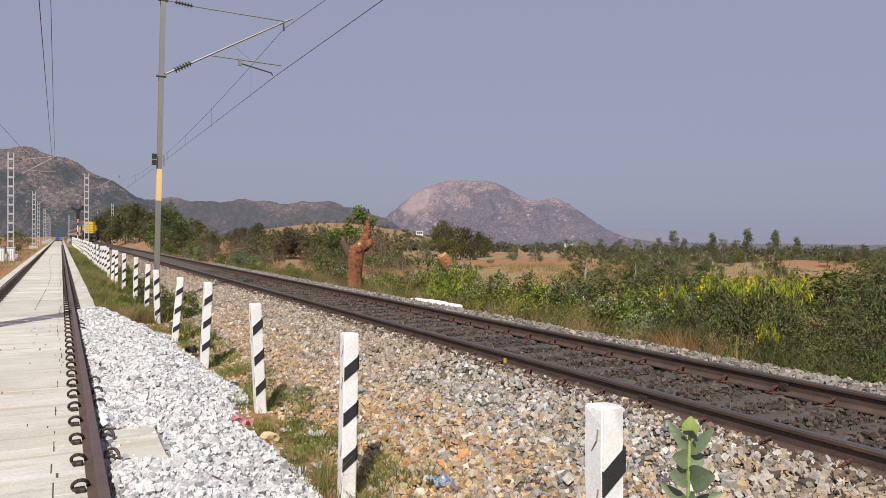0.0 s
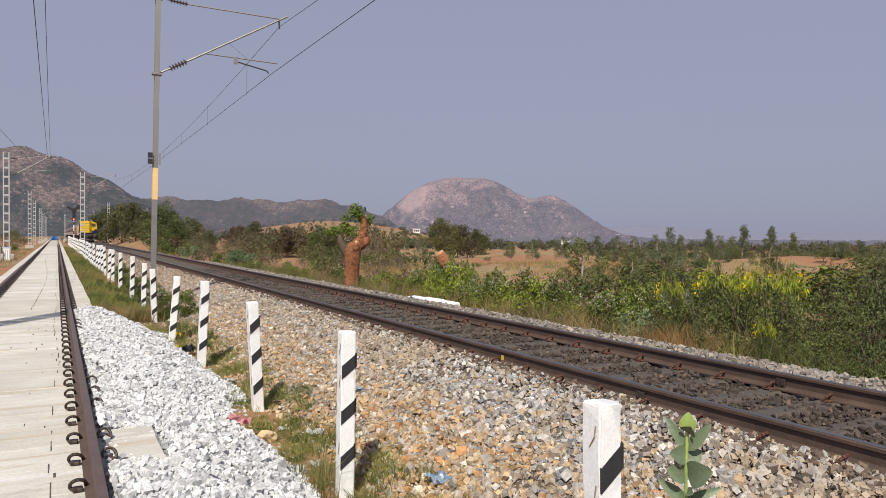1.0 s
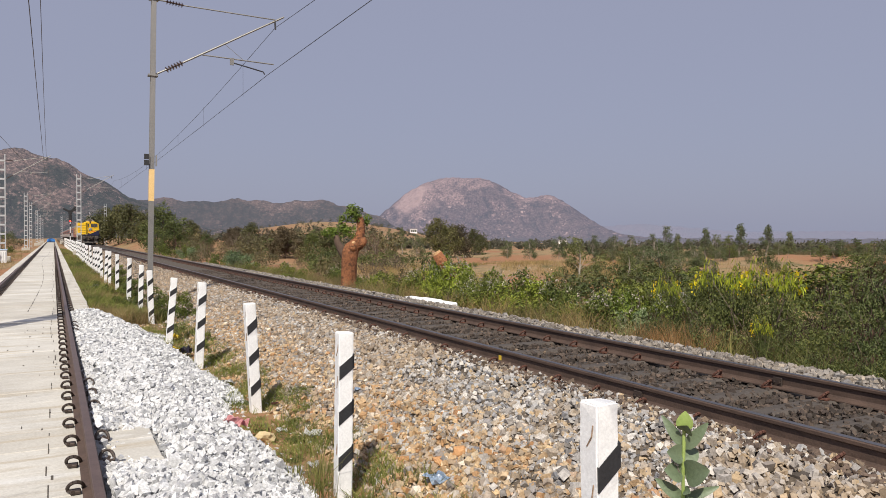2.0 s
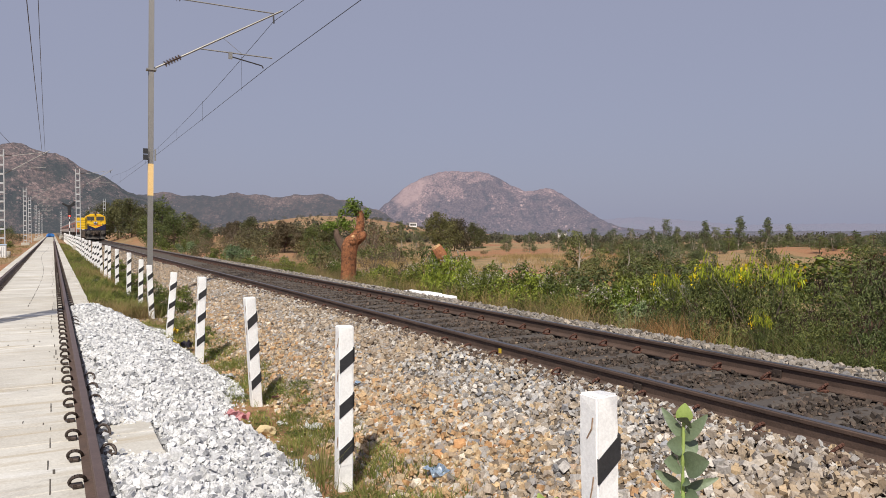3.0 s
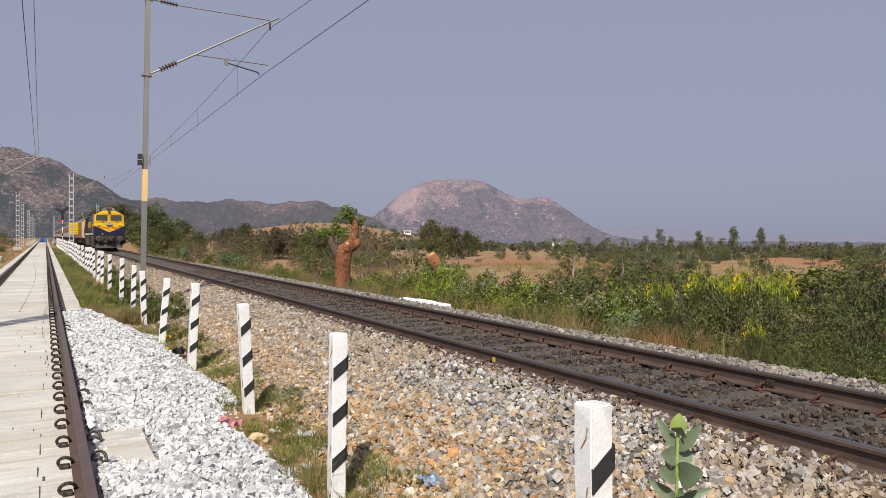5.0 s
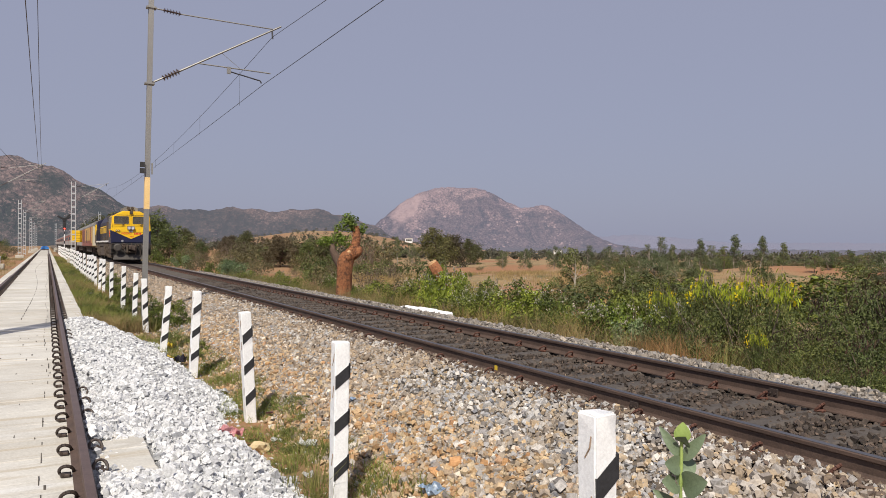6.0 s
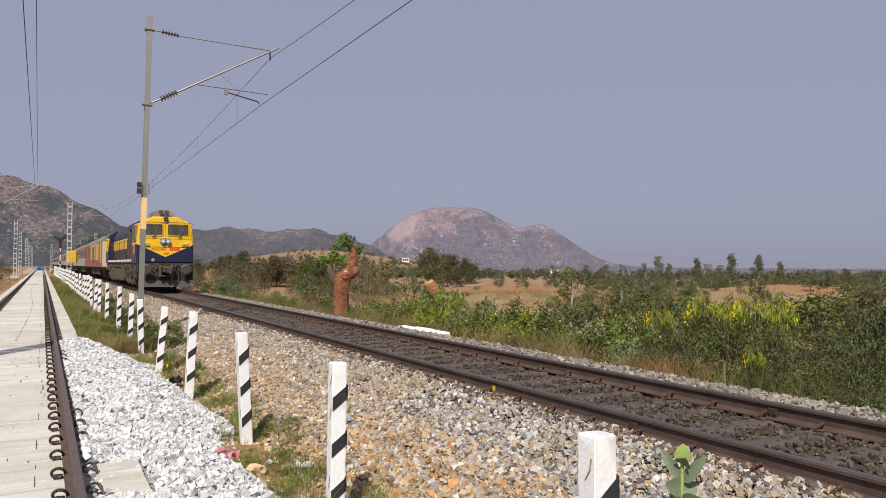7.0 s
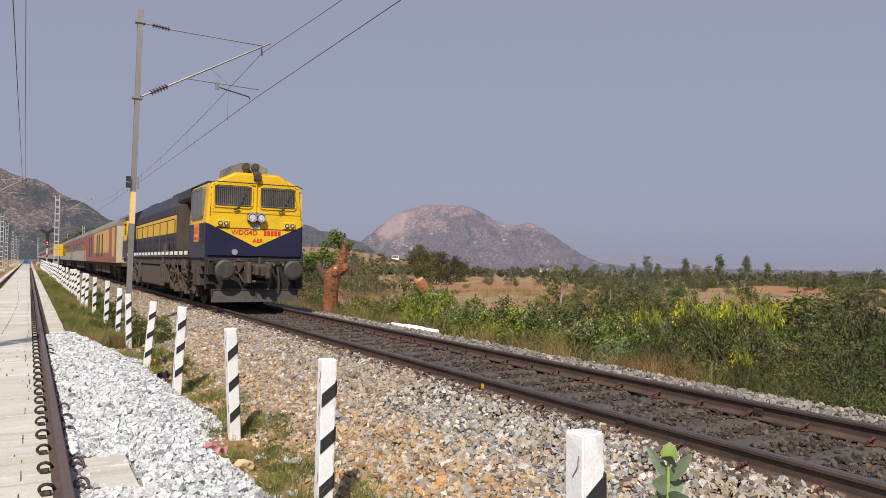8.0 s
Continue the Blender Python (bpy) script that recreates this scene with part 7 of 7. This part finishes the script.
M_ochre = surface("ochre_rock", (0.42, 0.20, 0.08), (0.62, 0.36, 0.17), 8, 40, 0.9, bump=0.5)
M_yellow_rock = surface("yellowish_rock", (0.55, 0.42, 0.22), (0.7, 0.56, 0.33), 8, 40, 0.9, bump=0.5)


def crumple(name, label, x, y, z, w, d, h, material, seed):
    """A crumpled sheet of film or paper lying on the ground."""
    bm = B()
    n = 7
    g = [[bm.verts.new(((i / n - 0.5) * w, (j / n - 0.5) * d, 0)) for i in range(n + 1)] for j in range(n + 1)]
    for j in range(n):
        for i in range(n):
            bm.faces.new((g[j][i], g[j][i + 1], g[j + 1][i + 1], g[j + 1][i]))
    for v in bm.verts:
        p = v.co * 14 + V(seed, seed * 2, 0)
        v.co += V(0.25 * w * noise.noise(p * 0.5), 0.25 * d * noise.noise(p * 0.5 + V(7, 0, 0)), h * (0.55 + 0.9 * noise.noise(p)))
    bmesh.ops.solidify(bm, geom=bm.faces[:], thickness=0.003)
    ob = part(name, bm, material)
    ob.matrix_basis = pose(x, y, z, 0, 0, seed * 47)
    return tagged(ob, label, "litter")


def gb(x, y):
    return bed_z(x, y) if x > 2.25 else ground_z(x, y)


for nm, lb, x, y, w, d, h, mt, sd in (
        ("plastic_wrapper", "torn red and white plastic wrapper on the ground", 1.66, 7.5, 0.26, 0.22, 0.12, M_film_red, 1),
        ("plastic_wrapper", "torn red plastic wrapper among white stones", 1.52, 7.2, 0.16, 0.14, 0.08, M_film_red, 2),
        ("paper_scrap", "crumpled white paper scrap on the soil", 2.40, 7.25, 0.2, 0.14, 0.08, M_film_white, 3),
        ("paper_scrap", "small white paper scrap in the weeds", 2.2, 7.7, 0.12, 0.08, 0.05, M_film_white, 4),
        ("paper_scrap", "white paper scrap in the weeds", 2.12, 6.4, 0.14, 0.08, 0.06, M_film_white, 5),
        ("water_pouch", "crumpled clear blue plastic pouch on ballast", 2.72, 5.1, 0.2, 0.14, 0.09, M_film_blue, 6),
        ("sweet_wrapper", "small purple wrapper by the post", 2.42, 8.8, 0.09, 0.07, 0.05, M_film_purple, 7),
        ("blue_scrap", "tiny blue plastic scrap on ballast", 3.15, 7.85, 0.06, 0.05, 0.04, M_film_blue, 8),
        ("snack_bag", "dark crumpled snack bag by the post", 2.02, 13.3, 0.34, 0.26, 0.2, M_film_dark, 9),
        ("snack_bag", "yellow crumpled snack bag by the post", 2.2, 15.6, 0.2, 0.18, 0.14, M_film_yellow, 10),
        ("snack_bag", "yellow wrapper beside the dark bag", 1.9, 13.2, 0.12, 0.1, 0.1, M_film_yellow, 11),
        ("snack_bag", "pale plastic bag in the weeds", 2.2, 10.5, 0.14, 0.14, 0.12, M_film_white, 12)):
    crumple(nm, lb, x, y, max(gb(x, y), heap_z(x, y) if x < heap_edge(y) else -9) + 0.03, w, d, h, mt, sd)


def rock(name, label, x, y, z, s, material, seed):
    bm = B()
    bmesh.ops.create_icosphere(bm, subdivisions=2, radius=1)
    for v in bm.verts:
        n1 = noise.noise(v.co * 1.3 + V(seed, 0, 0))
        v.co = Vector((v.co.x * s[0], v.co.y * s[1], v.co.z * s[2])) * (1 + 0.45 * n1)
    ob = part(name, bm, material)
    ob.matrix_basis = pose(x, y, z, 5, 8, seed * 33)
    return tagged(ob, label, "rock")


rock("ochre_rock", "orange-stained rock lying on the ballast", 2.92, 5.38, -0.37, (0.10, 0.07, 0.05), M_ochre, 2)
rock("ochre_rock", "pale orange rock lying on the ballast", 3.08, 5.30, -0.30, (0.08, 0.07, 0.065), M_ochre, 5)
rock("ochre_rock", "small orange rock lying on the ballast", 2.75, 5.75, -0.45, (0.07, 0.06, 0.05), M_ochre, 7)
rock("yellowish_rock", "flat yellowish rock beside the white stones", 1.93, 7.40, -0.53, (0.15, 0.09, 0.06), M_yellow_rock, 3)

# concrete slab on the shoulder
bm = B()
box(bm, -0.28, 0.28, -1.05, 1.05, -0.1, 0.1, 0.03)
box(bm, -0.2, 0.2, -0.5, 0.3, 0.08, 0.135, 0.02)
kerb = part("concrete_slab", bm, M_paint)
kerb.matrix_basis = pose(8.72, 16.9, -0.215, 1, -4, 8)
tagged(kerb, "whitish concrete slab lying on the ballast shoulder", "slab")

# cabinets by the first lattice mast
for k, (x, y) in enumerate(((-4.05, 64.0), (-3.4, 64.4))):
    th = empty("equipment_cabinet", pose(x, y, section(x)), label="white ribbed metal equipment cabinet by the mast", category="cabinet", group="cabinets by the mast")
    bm = B()
    box(bm, -0.26, 0.26, -0.25, 0.25, 0.0, 1.0, 0.03)
    part("body", bm, M_paint, th)
    bm = B()
    for i in range(4):
        box(bm, -0.2 + 0.12 * i, -0.16 + 0.12 * i, -0.265, -0.245, 0.1, 0.85)
    part("ribs", bm, M_pale_galv, th)
    bm = B()
    box(bm, -0.3, 0.3, -0.29, 0.29, 0.98, 1.06, 0.02)
    part("lid", bm, M_film_blue, th)

# tarpaulin-covered trolley far along the new line
th = empty("covered_trolley", pose(-0.5, 205, 0), label="blue tarpaulin over a trolley on the new line", category="trolley")
bm = B()
prism(bm, ((-0.95, 0.2), (0.95, 0.2), (0.85, 0.8), (0.4, 1.05), (-0.3, 0.95), (-0.85, 0.7)), -1.0, 1.0)
for v in bm.verts:
    v.co += Vector((noise.noise(v.co), noise.noise(v.co + V(5, 0, 0)), noise.noise(v.co + V(0, 5, 0)))) * 0.15
part("tarpaulin", bm, M_tarp, th)
bm = B()
box(bm, -0.9, 0.9, -0.95, 0.95, 0.0, 0.25)
part("deck", bm, M_grime, th)


# far white buildings
def far_house(name, label, az, d, w, h, floors):
    x, y, z = spot(az, d)
    th = empty(name, pose(x, y, z - 0.3, 0, 0, -az), label=label, category="house")
    bm = B()
    box(bm, -w / 2, w / 2, -w / 3, w / 3, 0, h)
    part("wall", bm, M_paint, th)
    bm = B()
    box(bm, -w / 2 - 0.2, w / 2 + 0.2, -w / 3 - 0.2, w / 3 + 0.2, h, h + 0.25)
    part("roof", bm, M_concrete, th)
    for f in range(floors):
        for k in (-1, 0, 1):
            bm = B()
            box(bm, k * w * 0.28 - 0.5, k * w * 0.28 + 0.5, -w / 3 - 0.03, -w / 3 + 0.05, 1.0 + 3 * f, 2.2 + 3 * f)
            part("window", bm, M_pane, th)
    return th


far_house("farmhouse", "small white farmhouse on a rise", 26.3, 420, 4.2, 2.6, 1)
far_house("white_building", "white flat-roofed two-storey building beyond the trees", 38.2, 330, 4.0, 4.2, 1)


# ---- the nearest stones, each one a piece ----
def stone_mesh(name, seed, material):
    rng = np.random.default_rng(seed)
    v = CUBE_V * rng.uniform(0.45, 1.0, (8, 3)) * rng.uniform(0.6, 1.1, (1, 3)) * 0.5
    me = bpy.data.meshes.new(name)
    me.from_pydata([tuple(p) for p in v], [], [tuple(int(i) for i in f) for f in CUBE_F])
    me.materials.append(material)
    return me


def near_stones(parent, places, sizes, material, seed):
    kinds = [stone_mesh("stone", seed + k, material) for k in range(10)]
    rr = random.Random(seed)
    for p, s in zip(places, sizes):
        m = pose(*p, rr.uniform(0, 360), rr.uniform(0, 360), rr.uniform(0, 360)) @ Matrix.Diagonal((s, s, s, 1))
        piece("stone", rr.choice(kinds), parent, m)


M_stone_one = pieces("ballast_stone_single", ((0.216, 0.216, 0.222), (0.504, 0.396, 0.276), (0.360, 0.348, 0.336), (0.576, 0.420, 0.252), (0.288, 0.288, 0.306), (0.600, 0.552, 0.492)), 0.9, "object", 4.0)
M_white_one = pieces("white_stone_single", ((0.36, 0.36, 0.375), (0.60, 0.60, 0.60), (0.76, 0.76, 0.75), (0.5, 0.5, 0.52)), 0.9, "object", 4.0)
near_stones(bed, *lay(71, 300, 2.3, 4.6, 1.4, 5.6, lambda a, b: bed_z(a, b) + 0.025, 0.045, 0.095), M_stone_one, 80)
np_, ns_ = lay_heap(72, 1500, 0.045, 0.1)
pick = [k for k in range(len(np_)) if 3.6 < np_[k][1] < 6.5][:300]
near_stones(heap, np_[pick] + np.array((0, 0, 0.02)), ns_[pick], M_white_one, 90)

# weathered cracks along the concrete
M_crack = surface("crack_dirt", (0.05, 0.045, 0.04), (0.12, 0.10, 0.08), 20, 60, 0.95, bump=0)
rc_ = random.Random(5)
cracks = B()
y = 4.2
while y < 60:
    L = rc_.uniform(0.05, 0.3) * (1 + y / 25)
    if rc_.random() < 0.75:
        x = -0.02 + 0.03 * math.sin(y * 0.7) + rc_.uniform(-0.015, 0.015)
        box(cracks, x - 0.006, x + rc_.uniform(0.001, 0.006), y, y + L, -0.19, -0.181)
    y += L + rc_.uniform(0.03, 0.4)
y = 19.0
while y < 90:
    L = rc_.uniform(0.1, 0.5)
    x = -0.52 + 0.16 * math.sin((y - 19) * 0.12)
    box(cracks, x - 0.008, x + 0.008, y, y + L, -0.19, -0.181)
    y += L + rc_.uniform(0.05, 0.5)
for k in range(40):
    x, y = rc_.uniform(-1.3, 0.05), rc_.uniform(5, 16)
    box(cracks, x, x + rc_.uniform(0.005, 0.02), y, y + rc_.uniform(0.02, 0.14), -0.19, -0.181)
cr = part("crack", cracks, M_crack, slab)
cr["kind"] = "stuff"

# fishplates and a paint mark on the running rails
M_mark = surface("yellow_mark", (0.6, 0.42, 0.03), (0.75, 0.52, 0.05), 30, 80, 0.7, bump=0)
for x, y in ((RAIL_R[0], 4.94), (RAIL_R[1], 4.75)):
    th = empty("rail_joint", pose(x, y, 0.006), label="bolted steel fishplate joint on a rail", category="rail joint", group="rail joints")
    for s in (-1, 1):
        bm = B()
        box(bm, s * 0.024 - 0.011, s * 0.024 + 0.011, -0.05, 0.05, 0.035, 0.13, 0.004)
        part("fishplate", bm, M_clip, th)
        bm = B()
        for dy in (-0.03, 0.03):
            rod(bm, (s * 0.03, dy, 0.08), (s * 0.05, dy, 0.08), 0.011, n=6)
        part("bolt", bm, M_clip, th)
bm = B()
box(bm, -0.014, -0.0115, -0.03, 0.03, 0.05, 0.115)
mk = part("paint_mark", bm, M_mark)
mk.matrix_basis = pose(RAIL_R[0], 7.3, 0.006)
tagged(mk, "yellow paint mark on the rail web", "paint mark")

# ---- the train runs in ----
SPEED, FRONT = 19.65, 20.7


def motions():
    for vehicle, behind in TRAIN:
        walk(vehicle, [(t, pose(5.676, FRONT + behind + SPEED * (8 - t), ZR)) for t in (0.0, 2.0, 4.0, 6.0, 8.0)])
    for axles in (AXLES, van_axles, coach_axles):
        for ws, y, r in axles:
            walk(ws, [(8 * k / 240, pose(0, y, r, math.degrees(SPEED * 8 * k / 240 / r) % 360, 0, 0)) for k in range(241)])


motions()
